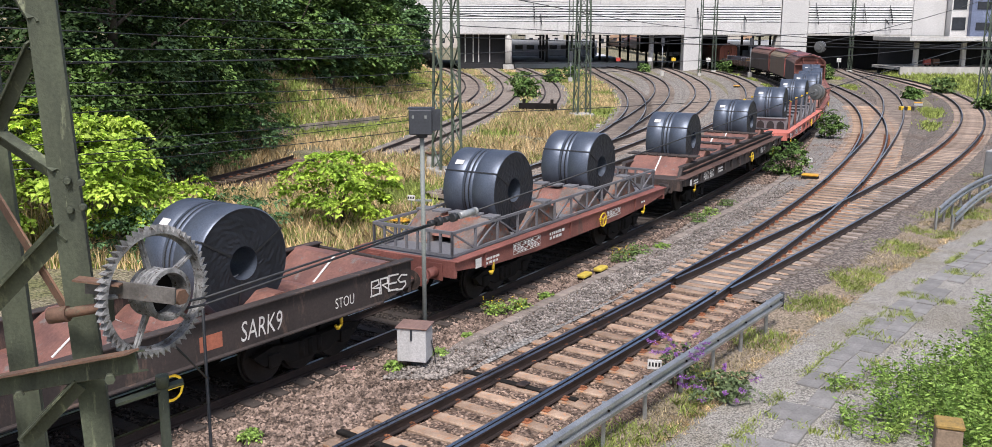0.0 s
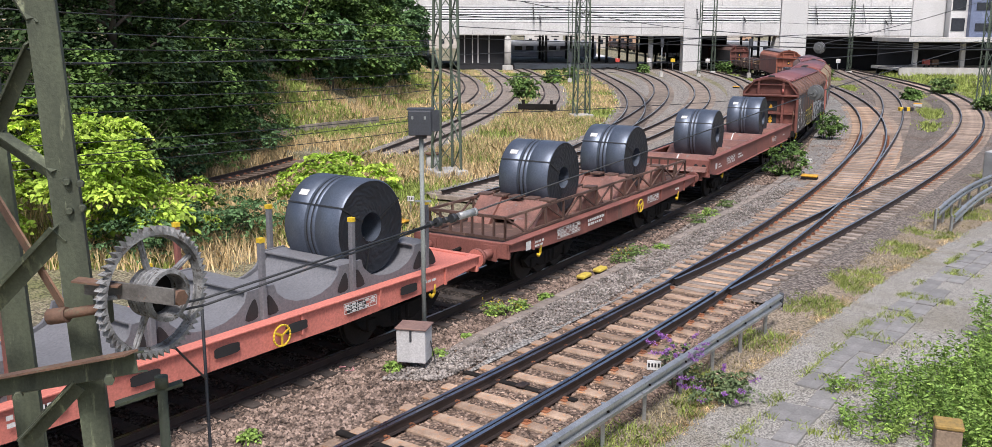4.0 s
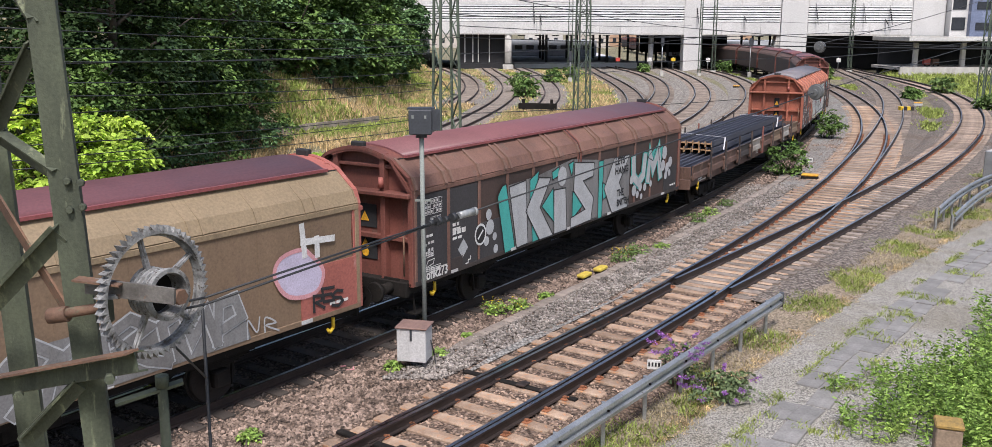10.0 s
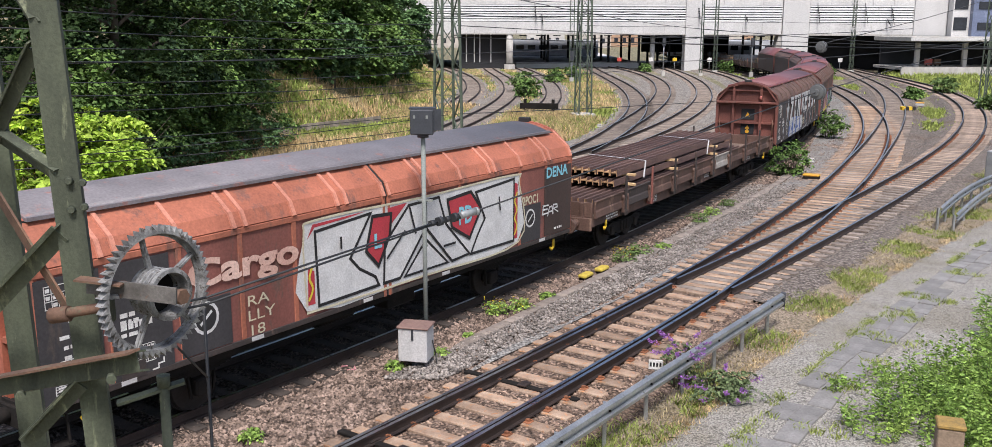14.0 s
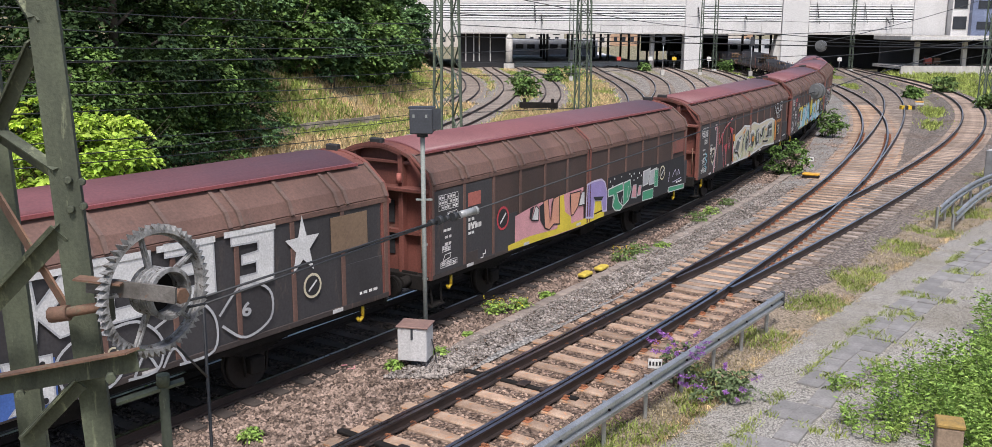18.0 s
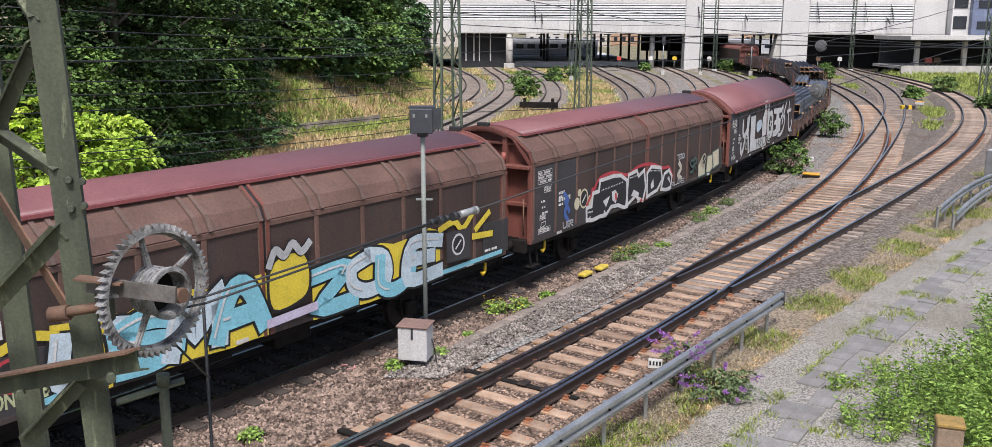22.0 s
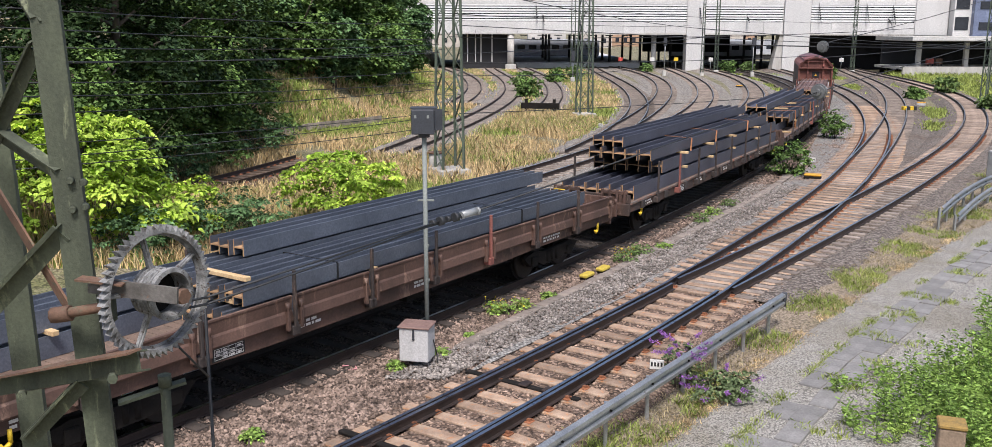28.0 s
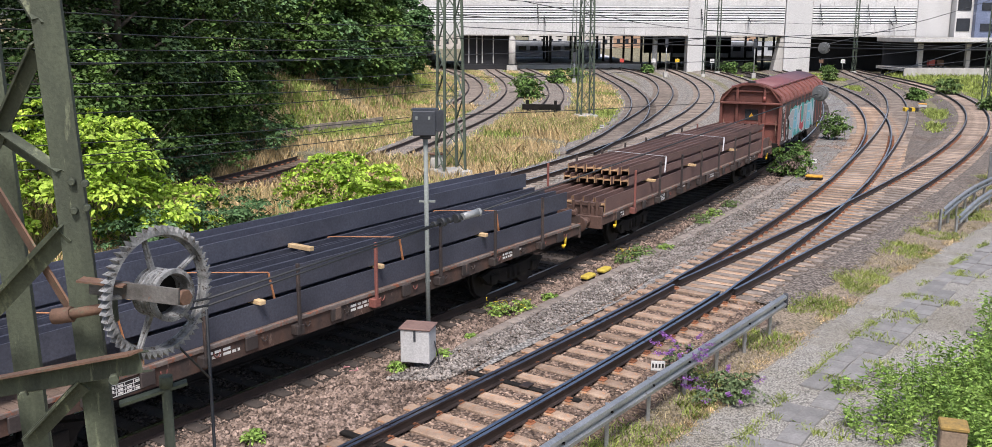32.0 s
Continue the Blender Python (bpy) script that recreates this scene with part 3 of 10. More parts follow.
def spray_points(n, centre, radii, clumps, seed, size=(0.18, 0.42), sprays=7, flat=0.25):
    """Points of a crown built from flat sprays of leaves that roof one another, with gaps between; also where each leaf points and faces."""
    r = np.random.default_rng(seed)
    dirs = r.normal(size=(clumps, 3))
    dirs /= np.linalg.norm(dirs, axis=1)[:, None]
    cc = dirs * r.uniform(0.35, 0.95, (clumps, 1))
    cr = r.uniform(*size, clumps)
    k = np.repeat(np.arange(clumps), sprays)
    p = r.normal(size=(len(k), 3))
    p[:, 2] = np.abs(p[:, 2]) * .8 - .15
    p += dirs[k] * .5
    p /= np.linalg.norm(p, axis=1)[:, None]
    sc = cc[k] + p * cr[k][:, None]
    sr = cr[k] * r.uniform(.32, .62, len(k))
    j = r.integers(0, len(k), n)
    nrm = p * .55 + np.array((0, 0, .85))
    nrm /= np.linalg.norm(nrm, axis=1)[:, None]
    q = r.normal(size=(n, 3)) * .55
    q -= nrm[j] * (q * nrm[j]).sum(1)[:, None] * (1 - flat)
    loc = sc[j] + q * sr[j][:, None]
    loc[:, 2] -= .35 * (q ** 2).sum(1) * sr[j]
    way = p[j] * .6 + q
    return np.array(centre) + loc * np.array(radii), way, nrm[j]


def tree(x, y, height, radii, n, material, size, seed, name="tree", label="dense dark green broadleaf tree on the bank", low=0.25):
    z0 = bank_z(x, y)
    t = thing(name, label, "tree", "trees on the bank")
    t.location = (x, y, z0)
    bm = bmesh.new()
    top = Vector((0.3, 0.2, height * 0.75))
    tube(bm, (0, 0, -0.3), (0.1, 0.05, height * 0.35), 0.28, 9, 0.2)
    tube(bm, (0.1, 0.05, height * 0.35), top, 0.2, 8, 0.06)
    rr = random.Random(seed)
    for i in range(9):
        z = height * rr.uniform(0.2, 0.65)
        a = rr.uniform(0, 6.28)
        tube(bm, (0.1, 0.05, z), (radii[0] * 0.7 * math.cos(a), radii[1] * 0.7 * math.sin(a), z + rr.uniform(0.5, 2.5)), 0.09, 6, 0.03)
    part("trunk", bm, M_BARK, t)
    pos, out, face = spray_points(n, (0, 0, height * (0.5 + low / 2)), radii, 130, seed, (0.08, 0.22))
    leaves("crown", pos, size, material, t, out=out, face=face, aspect=.75)
    return t


TREES = [(-19.5, 27, 13, 5.0), (-18.5, 33, 15, 6.0), (-15.2, 38, 13, 5.2), (-19, 43, 16, 6.5), (-15.6, 45.5, 12, 4.6), (-15.8, 51, 13, 4.6), (-20, 55, 16, 6.5), (-18.0, 60, 14, 5.2),
         (-22, 68, 17, 7), (-17.5, 70, 14, 5), (-16.5, 80, 14, 5.2), (-21, 84, 17, 6.5), (-15.5, 92, 14, 5), (-16.0, 104, 15, 6), (-20, 112, 17, 7), (-15.0, 120, 15, 6),
         (-18, 132, 16, 7), (-12.9, 80, 10, 3.9), (-10.6, 104, 10, 3.4), (-11.5, 92, 11, 3.0), (-14.6, 37, 5.5, 2.4), (-14.9, 42, 5.5, 2.6), (-14.6, 47.5, 5.0, 2.5), (-14.4, 52.5, 4.6, 2.3), (-14.8, 32.5, 6, 2.6), (-27, 50, 18, 7.5), (-29, 75, 19, 8), (-28, 100, 19, 9), (-27, 33, 17, 7), (-14.2, 68, 5.5, 2.9), (-12.6, 73, 5.5, 2.8), (-11.6, 78, 5.5, 2.8), (-11.0, 84, 6, 2.9), (-10.6, 90, 6.0, 2.8), (-10.2, 97, 6.5, 2.8)]
for i, (x, y, h, r) in enumerate(TREES):
    z0 = bank_z(x, y)
    tree(x, y, h, (r, r, (h - 0.2) / 2), int((24000 if y < 60 else 14000) * (.4 if h < 7 else 1)), (M_LEAF_DARK if i % 4 and h > 7 else M_LEAF_MID) if y < 60 else (M_LEAF_MID if i % 3 else M_LEAF_BLUE), (0.17 if h < 7 else 0.2) if y < 60 else 0.32, 100 + i, low=0.0)


def shrub(x, y, z, radii, n, material, size, seed, name, label, stems=14, category="shrub", droop=0.5):
    t = thing(name, label, category)
    t.location = (x, y, z)
    rr = random.Random(seed)
    bm = bmesh.new()
    for i in range(stems):
        a, q = rr.uniform(0, 6.28), rr.uniform(0.2, 0.85)
        p = Vector((0.25 * math.cos(a), 0.25 * math.sin(a), -0.05))
        e = Vector((radii[0] * q * math.cos(a), radii[1] * q * math.sin(a), radii[2] * rr.uniform(0.9, 1.7)))
        m = p.lerp(e, 0.5) + Vector((0, 0, radii[2] * 0.25))
        tube(bm, p, m, 0.018, 5, 0.012)
        tube(bm, m, e, 0.012, 5, 0.005)
    tagged(part("stem", bm, M_BARK, t), kind="stuff")
    pos, out, face = spray_points(n, (0, 0, radii[2] * 0.95), radii, 60, seed, (0.10, 0.26), 6)
    pos[:, 2] = np.maximum(pos[:, 2], 0.03)
    leaves("foliage", pos, size, material, t, droop=droop, aspect=0.7, out=out, face=face, oval=True)
    return t


shrub(-12.6, 28.0, -0.4, (3.5, 2.4, 2.45), 9500, M_LEAF_YEL, 0.175, 11, "knotweed", "tall yellow-green knotweed thicket on the bank")
shrub(-10.6, 29.6, -0.4, (1.8, 1.5, 1.15), 2600, M_LEAF_YEL, 0.155, 12, "knotweed", "yellow-green knotweed thicket in dry grass")
for i, (x, y, r) in enumerate(((-13.9, 40.5, 2.0), (-13.6, 45.0, 2.1), (-13.2, 49.5, 2.1), (-13.3, 54.0, 2.2), (-14.4, 36.5, 1.9))):
    shrub(x, y, bank_z(x, y) - .1, (r, r, 1.25), 2600, M_LEAF_MID if i % 2 else M_LEAF_BLUE, 0.15, 60 + i, "bramble", "ivy and bramble thicket at the foot of the bank")
shrub(-5.3, 31.4, -0.4, (2.15, 1.7, 1.5), 5000, M_LEAF_YEL, 0.145, 13, "knotweed", "bright yellow-green knotweed bush beside the goods track")
shrub(-8.6, 29.6, -0.4, (2.3, 1.7, 0.85), 3600, M_LEAF_BLUE, 0.11, 14, "bramble", "low dark green bramble beside the goods track")
shrub(-10.6, 27.4, -0.4, (1.8, 1.5, 0.8), 2600, M_LEAF_BLUE, 0.11, 19, "bramble", "dark green ivy and bramble beside the goods track")
shrub(13.2, 43.0, -0.3, (1.0, 1.0, 0.85), 1500, M_LEAF_MID, 0.13, 15, "bush", "dark green bush between the tracks")
shrub(20.2, 57.8, -0.3, (1.0, 1.0, 0.95), 1300, M_LEAF_MID, 0.14, 16, "bush", "dark green bush between the tracks")
shrub(4.15, 16.5, -0.33, (.8, 0.6, 0.25), 1300, M_LEAF_GREYG, 0.065, 17, "butterfly_bush", "butterfly bush growing under the guard rail", category="shrub")

ew_ = thing("edging_wall", "low weathered concrete edging at the foot of the bank", "wall", "", "structure")
for i in range(12):
    f, g_ = i / 12, (i + 1) / 12
    p, q = Vector((-13.5, 58.6, -.1)).lerp(Vector((-8.2, 66.6, -.1)), f), Vector((-13.5, 58.6, -.1)).lerp(Vector((-8.2, 66.6, -.1)), g_)
    part("edging_slab", beam(bmesh.new(), p + Vector((0, 0, random.uniform(-.08, .04))), q - (q - p) * .04, .12, .75), mat("edging_concrete", (.34, .29, .235), (.20, .165, .13), rough=.95, s1=2, s2=25, vary=.25), ew_)

# ---- grass ----
def grass(name, pts, height, material, label, width=0.012, lean=0.35, blades=7, spread=0.12):
    n = len(pts) * blades
    base = np.repeat(np.array(pts), blades, 0) + np.c_[RNG.normal(0, spread, (n, 2)), np.zeros(n)]
    h = height * RNG.uniform(0.5, 1.3, n)
    a = RNG.uniform(0, 2 * np.pi, n)
    w = width * RNG.uniform(0.7, 1.5, n)
    side = np.c_[np.cos(a), np.sin(a), np.zeros(n)] * w[:, None]
    tip = base + np.c_[RNG.normal(0, lean, (n, 2)) * h[:, None], h]
    mid = base + (tip - base) * np.array([0.35, 0.35, 0.6])
    verts = np.stack([base - side, base + side, mid + side * 0.7, tip, mid - side * 0.7], 1).reshape(-1, 3)
    me = bpy.data.meshes.new(name)
    me.vertices.add(5 * n)
    me.vertices.foreach_set("co", verts.astype(np.float32).ravel())
    me.loops.add(5 * n)
    me.loops.foreach_set("vertex_index", np.arange(5 * n, dtype=np.int32))
    me.polygons.add(n)
    me.polygons.foreach_set("loop_start", (np.arange(n) * 5).astype(np.int32))
    me.update(calc_edges=True)
    me.materials.append(material)
    ob = new(name, me)
    return tagged(ob, label, "grass", "", "stuff")


def scatter(n, y0, y1, x0, x1, keep, z):
    out = []
    while len(out) < n:
        y = random.uniform(y0, y1)
        x = random.uniform(x0(y), x1(y))
        if keep(x, y):
            out.append((x, y, z(x, y)))
    return out


def line_x(line, y):
    a = np.array(line)
    return float(np.interp(y, a[:, 1], a[:, 0]))


def off_tracks(lines, gap):
    tabs = [np.array(l) for l in lines]

    def keep(x, y):
        for a in tabs:
            if a[0, 1] <= y <= a[-1, 1] and abs(np.interp(y, a[:, 1], a[:, 0]) - x) < gap:
                return False
        return True
    return keep


LEFT_LINES = [L_I_OLD, L_D, L_E, L_F, L_G, L_I, L_J, L_K, L_TRAIN]
keep_l = off_tracks(LEFT_LINES, 1.9)
patch = lambda x, y, s=0.16, o=0.0: noise.noise(Vector((x * s + o, y * s, 3.0)))
left_z = lambda x, y: bank_z(x, y) - 0.02
lx0, lx1 = (lambda y: bank_x(y) - 6), (lambda y: line_x(L_G, max(y, 50)) if y > 50 else line_x(L_E, y) - 1.0)
grass("dry_grass", scatter(6500, 26, 75, lx0, lx1, lambda x, y: keep_l(x, y) and patch(x, y) > -0.28, left_z), 0.55, M_GRASS_DRY, "tall straw-coloured dry grass", 0.016, 0.3, 9, 0.16)
grass("dry_grass_far", scatter(4500, 70, 150, lx0, lx1, lambda x, y: keep_l(x, y) and patch(x, y) > -0.1, left_z), 0.5, M_GRASS_DRY, "straw-coloured dry grass between far sidings", 0.04, 0.3, 7, 0.3)
grass("green_grass", scatter(7500, 26, 80, lx0, lx1, lambda x, y: keep_l(x, y) and patch(x, y, 0.13, 9) > -0.05, left_z), 0.36, M_GRASS, "green weeds and grass", 0.02, 0.4, 8, 0.16)
grass("green_grass_far", scatter(8000, 60, 152, lx0, lx1, lambda x, y: keep_l(x, y) and patch(x, y, 0.13, 9) > -0.2, left_z), 0.4, M_GRASS, "green weeds between far sidings", 0.05, 0.4, 7, 0.3)
# ---- station hall over the tracks ----
M_PANEL = mat("facade_white", (0.60, 0.59, 0.575), (0.50, 0.49, 0.475), rough=0.55, s1=0.25, s2=6, bump=0.03, streak=4, vary=0.05)
M_LOUVRE = mat("louvre_white", (0.72, 0.72, 0.70), (0.6, 0.6, 0.58), rough=0.5, s1=0.5)
# near-black for roofed-over parts: the shade inside is put into the colour
M_SHADED_DARK = mat("shaded_dark", (0.03, 0.03, 0.033), (0.02, 0.02, 0.022), rough=0.9, s1=0.3)
M_GLASSBLUE = mat("facade_blue", (0.16, 0.19, 0.28), (0.12, 0.145, 0.22), rough=0.25, s1=0.3, s2=4, bump=0.0)
M_COACH = mat("coach_grey", (0.55, 0.57, 0.60), (0.42, 0.44, 0.48), rough=0.4, s1=0.6)
M_COACH_RED = mat("coach_red", (0.50, 0.07, 0.05), rough=0.4)
M_PLATFORM = mat("platform_light", (0.62, 0.62, 0.62), (0.5, 0.5, 0.5), rough=0.8, s1=0.4)
M_WINDOW = mat("window_dark", (0.03, 0.035, 0.045), rough=0.15, bump=0)
FY = 156.0
st = thing("station_hall", "white station hall with louvred facade spanning the tracks", "station", "", "")
st.location = (0, FY, 0)
z_lo, z_l0, z_l1, z_hi = 5.5, 7.35, 9.95, 15.0
for a, b in ((-14.0, 30.0), (32.9, 45.4), (49.8, 66.4)):
    n = max(2, round((b - a) / 3.3))
    for i in range(n):
        x0, x1 = a + (b - a) * i / n + .015, a + (b - a) * (i + 1) / n - .015
        part("facade_panel", box(bmesh.new(), x0, x1, -.12, 0, z_lo, z_l0 - .05, .01), M_PANEL, st)
        part("facade_panel", box(bmesh.new(), x0, x1, -.12, 0, z_l1 + .05, z_hi, .01), M_PANEL, st)
    part("louvre_backing", box(bmesh.new(), a, b, .1, .2, z_l0 - .1, z_l1 + .1), M_SHADED_DARK, st)
    for i in range(7):
        z = z_l0 + .05 + (z_l1 - z_l0 - .1) * i / 6.4
        bm = prism(bmesh.new(), [(-.12, z), (-.10, z + .20), (.06, z + .26), (.06, z + .06)], a, b)
        part("louvre", bm, M_LOUVRE, st)
part("beam_edge", box(bmesh.new(), -14, 74, -.2, .1, 5.28, 5.5), M_CONC, st)
for a, b, top in ((30.0, 32.8, 15), (45.5, 49.7, 15), (66.4, 71.6, 15)):
    n = 3 if top > 6 else 1
    part("pier", box(bmesh.new(), a, b, -.35, 2.2, -.4 if a < 60 else 5.3, top, .03), M_PANEL, st)
part("pier", tube(bmesh.new(), (1.85, .4, -.4), (1.85, .4, 5.3), .55, 20), M_CONC, st)
part("pier_foot", box(bmesh.new(), 1.0, 2.7, -.4, 1.2, -.4, .5, .05), M_CONC, st)
part("pier", tube(bmesh.new(), (25.3, 3, -.4), (25.3, 3, 5.3), .42, 16), M_PANEL, st)
part("pier", prism(bmesh.new(), [(43.9, -.4), (45.6, -.4), (45.6, 5.3), (45.0, 5.3)], 0, 2, "y"), M_CONC, st)
part("hall_roof", box(bmesh.new(), -14, 74, .1, 46, 5.5, 5.9), M_SHADED_DARK, st)
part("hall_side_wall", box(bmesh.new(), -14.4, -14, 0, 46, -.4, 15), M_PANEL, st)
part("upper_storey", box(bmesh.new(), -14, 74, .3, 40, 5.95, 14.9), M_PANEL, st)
part("retaining_wall", box(bmesh.new(), -6.2, 1.4, 2.5, 3.0, -.4, 5.5), M_SHADED_DARK, st)
for x in (-5.2, -3.9, -3.0, -1.2):
    part("window_bar", box(bmesh.new(), x - .09, x + .09, 2.3, 2.45, .8, 5.4), M_PANEL, st)
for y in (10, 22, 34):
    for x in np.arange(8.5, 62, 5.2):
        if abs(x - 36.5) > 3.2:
            part("hall_column", tube(bmesh.new(), (x, y, -.4), (x, y, 5.5), .22, 10), M_SHADED_DARK, st)
part("inner_wall", box(bmesh.new(), 50, 72, 8.0, 8.4, -.4, 5.5), M_SHADED_DARK, st)
part("inner_wall", box(bmesh.new(), 27.5, 44.0, 30, 30.4, 1.9, 5.5), M_SHADED_DARK, st)
for x, c in ((19.5, M_COACH_RED), (28.4, M_YELLOW), (24.6, M_WHITE), (34.0, M_WHITE), (51.5, M_RUSTY), (55.0, M_WHITE)):
    part("notice_board", box(bmesh.new(), x - .35, x + .35, -.6, -.5, 1.1, 1.7, .02), c, st)
    part("board_post", tube(bmesh.new(), (x, -.45, -.4), (x, -.45, 1.8), .06, 8), M_GALV, st)
for x in np.arange(-12.5, 44, 2.75):
    part("hanging_lamp", box(bmesh.new(), x - .6, x + .6, 1.0, 1.3, 5.05, 5.2), M_SHADED_DARK, st)
for x, z0, z1 in ((5.9, 7.0, 10.4), (7.0, 6.8, 8.6), (13.0, 5.6, 7.6), (32.0, 7.0, 10.2), (39.6, 7.2, 8.4), (51.0, 7.0, 10.5), (58.6, 7.2, 10.5), (62.8, 7.0, 10.2), (62.2, 6.9, 8.0)):
    ins = thing("insulator_string", "dark insulator string hanging before the station facade", "insulator", "facade insulators")
    ins.location = (x, FY - 1.4, 0)
    part("rod", tube(bmesh.new(), (.12, .2, z0), (-.1, 1.36, z1), .045, 6), M_WIRE, ins)
    for k in range(5):
        f = .25 + .12 * k
        c = Vector((.12, .2, z0)).lerp(Vector((-.1, 1.36, z1)), f)
        part("shed", tube(bmesh.new(), c, c + Vector((0, 0, .14)), .15, 10, .10), M_WIRE, ins)
# right-hand side: office block, canopy and retaining wall
ob = thing("office_block", "grey and blue office block beside the station", "building")
ob.location = (0, 150, 0)
part("wall", box(bmesh.new(), 71.7, 76, 4, 30, -.4, 30), M_PANEL, ob)
part("glazed_wall", box(bmesh.new(), 74.4, 110, 3, 30, -.4, 30), M_GLASSBLUE, ob)
for z in (6.2, 9.4, 12.6):
    part("window", box(bmesh.new(), 71.9, 74.0, 3.9, 4.02, z, z + 2.0), M_WINDOW, ob)
    part("window", box(bmesh.new(), 75.2, 100, 2.9, 3.02, z, z + 1.2), M_WINDOW, ob)
cn = thing("loading_canopy", "concrete loading canopy and ramp wall", "canopy")
cn.location = (0, 140, 0)
part("slab", box(bmesh.new(), 59.6, 110, 0, 14, 4.6, 5.25, .05), M_CONC, cn)
part("fascia", box(bmesh.new(), 59.5, 110, -.08, 0, 4.7, 5.15), M_PANEL, cn)
part("back_wall", box(bmesh.new(), 60, 110, 12, 12.4, -.4, 4.6), M_SHADED_DARK, cn)
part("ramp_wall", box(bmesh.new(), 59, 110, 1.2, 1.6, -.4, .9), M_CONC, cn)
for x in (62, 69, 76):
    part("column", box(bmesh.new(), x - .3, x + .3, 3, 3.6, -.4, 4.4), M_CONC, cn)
part("door", box(bmesh.new(), 66, 67.6, 11.85, 12, .2, 2.6), M_SHADED_DARK, cn)
for k, (x, c) in enumerate(((64.5, M_COACH_RED), (65.8, M_RUSTY))):
    cart = thing("parcel_trolley", "small red parcel trolley under the canopy", "trolley")
    cart.location = (x, 145, .9)
    part("body", box(bmesh.new(), -.5, .5, -.3, .3, .25, 1.1, .04), c, cart)
    for sx in (-.35, .35):
        part("wheel", tube(bmesh.new(), (sx, -.32, .15), (sx, -.25, .15), .15, 10), M_BLACK, cart)
part("deck", box(bmesh.new(), 59, 110, 1.6, 12, .5, .9), M_CONC, cn)

# beyond the hall: platforms, standing coaches and the town
pf = thing("platform", "pale station platform beyond the hall", "platform", "", "structure")
part("platform_edge", box(bmesh.new(), 3, 24, 165, 330, -.4, .55), M_PLATFORM, pf)
for i, (x, y, c) in enumerate(((12, 205, M_COACH), (45, 205, M_COACH), (55, 215, M_COACH))):
    co = thing("passenger_coach", "pale grey passenger coach standing beyond the hall", "coach", "standing coaches")
    co.location = (x, y, 0)
    part("body", box(bmesh.new(), -9, 9, -1.4, 1.4, .6, 3.9, .15), c, co)
    for k in range(7):
        part("window", box(bmesh.new(), -8.2 + k * 2.4, -6.6 + k * 2.4, -1.43, -1.41, 1.9, 2.8), M_WINDOW, co)
    part("underframe", box(bmesh.new(), -8.8, 8.8, -1.2, 1.2, Z_GROUND, .6), M_BLACK, co)
rs = random.Random(4)
for i in range(16):
    x = -60 + i * 15 + rs.uniform(-3, 3)
    h = rs.uniform(9, 17)
    bl = thing("town_house", "plastered town house far beyond the station", "house", "town houses")
    bl.location = (x, 345 + rs.uniform(-20, 30), 0)
    part("wall", box(bmesh.new(), -7, 7, -6, 6, -.4, h), mat("plaster_%d" % (i % 3), ((.55, .50, .44), (.50, .33, .22), (.60, .58, .55))[i % 3], rough=.9, s1=.3), bl)
    part("roof", prism(bmesh.new(), [(-7.4, h), (7.4, h), (0, h + 4)], -6.3, 6.3, "y"), mat("roof_tile", (.28, .12, .08), rough=.9, s1=.6), bl)
    for k in range(4):
        for z in np.arange(1.2, h - 1.5, 3.0):
            part("window", box(bmesh.new(), -5.6 + k * 3.1, -4.3 + k * 3.1, -6.04, -5.98, z, z + 1.6), M_WINDOW, bl)


# ---- overhead line masts ----
def lattice_mast(name, x, y, h, w, w_top, material, turn=0.0, step=1.1, label="green lattice mast of the overhead line", leg=.10):
    t = thing(name, label, "mast", "overhead line masts")
    t.matrix_world = pose(x, y, Z_GROUND, 0, 0, turn)
    part("foundation", box(bmesh.new(), -w * .75, w * .75, -w * .75, w * .75, -.1, .45, .04), M_CONC, t)
    def corner(sx, sy, z):
        q = (w + (w_top - w) * z / h) / 2
        return Vector((sx * q, sy * q, z))
    for sx, sy in ((-1, -1), (1, -1), (1, 1), (-1, 1)):
        part("leg", beam(bmesh.new(), corner(sx, sy, .3), corner(sx, sy, h), leg), material, t)
    n = int(h / step)
    for (ax, ay), (bx, by) in (((-1, -1), (1, -1)), ((1, -1), (1, 1)), ((1, 1), (-1, 1)), ((-1, 1), (-1, -1))):
        bm = bmesh.new()
        for i in range(n):
            z0, z1 = .4 + (h - .5) * i / n, .4 + (h - .5) * (i + 1) / n
            a, b = (corner(ax, ay, z0), corner(bx, by, z1)) if i % 2 else (corner(bx, by, z0), corner(ax, ay, z1))
            beam(bm, a, b, .065, .025)
            if i % 3 == 0:
                beam(bm, corner(ax, ay, z0), corner(bx, by, z0), .045, .02)
        part("lattice", bm, material, t)
    return t


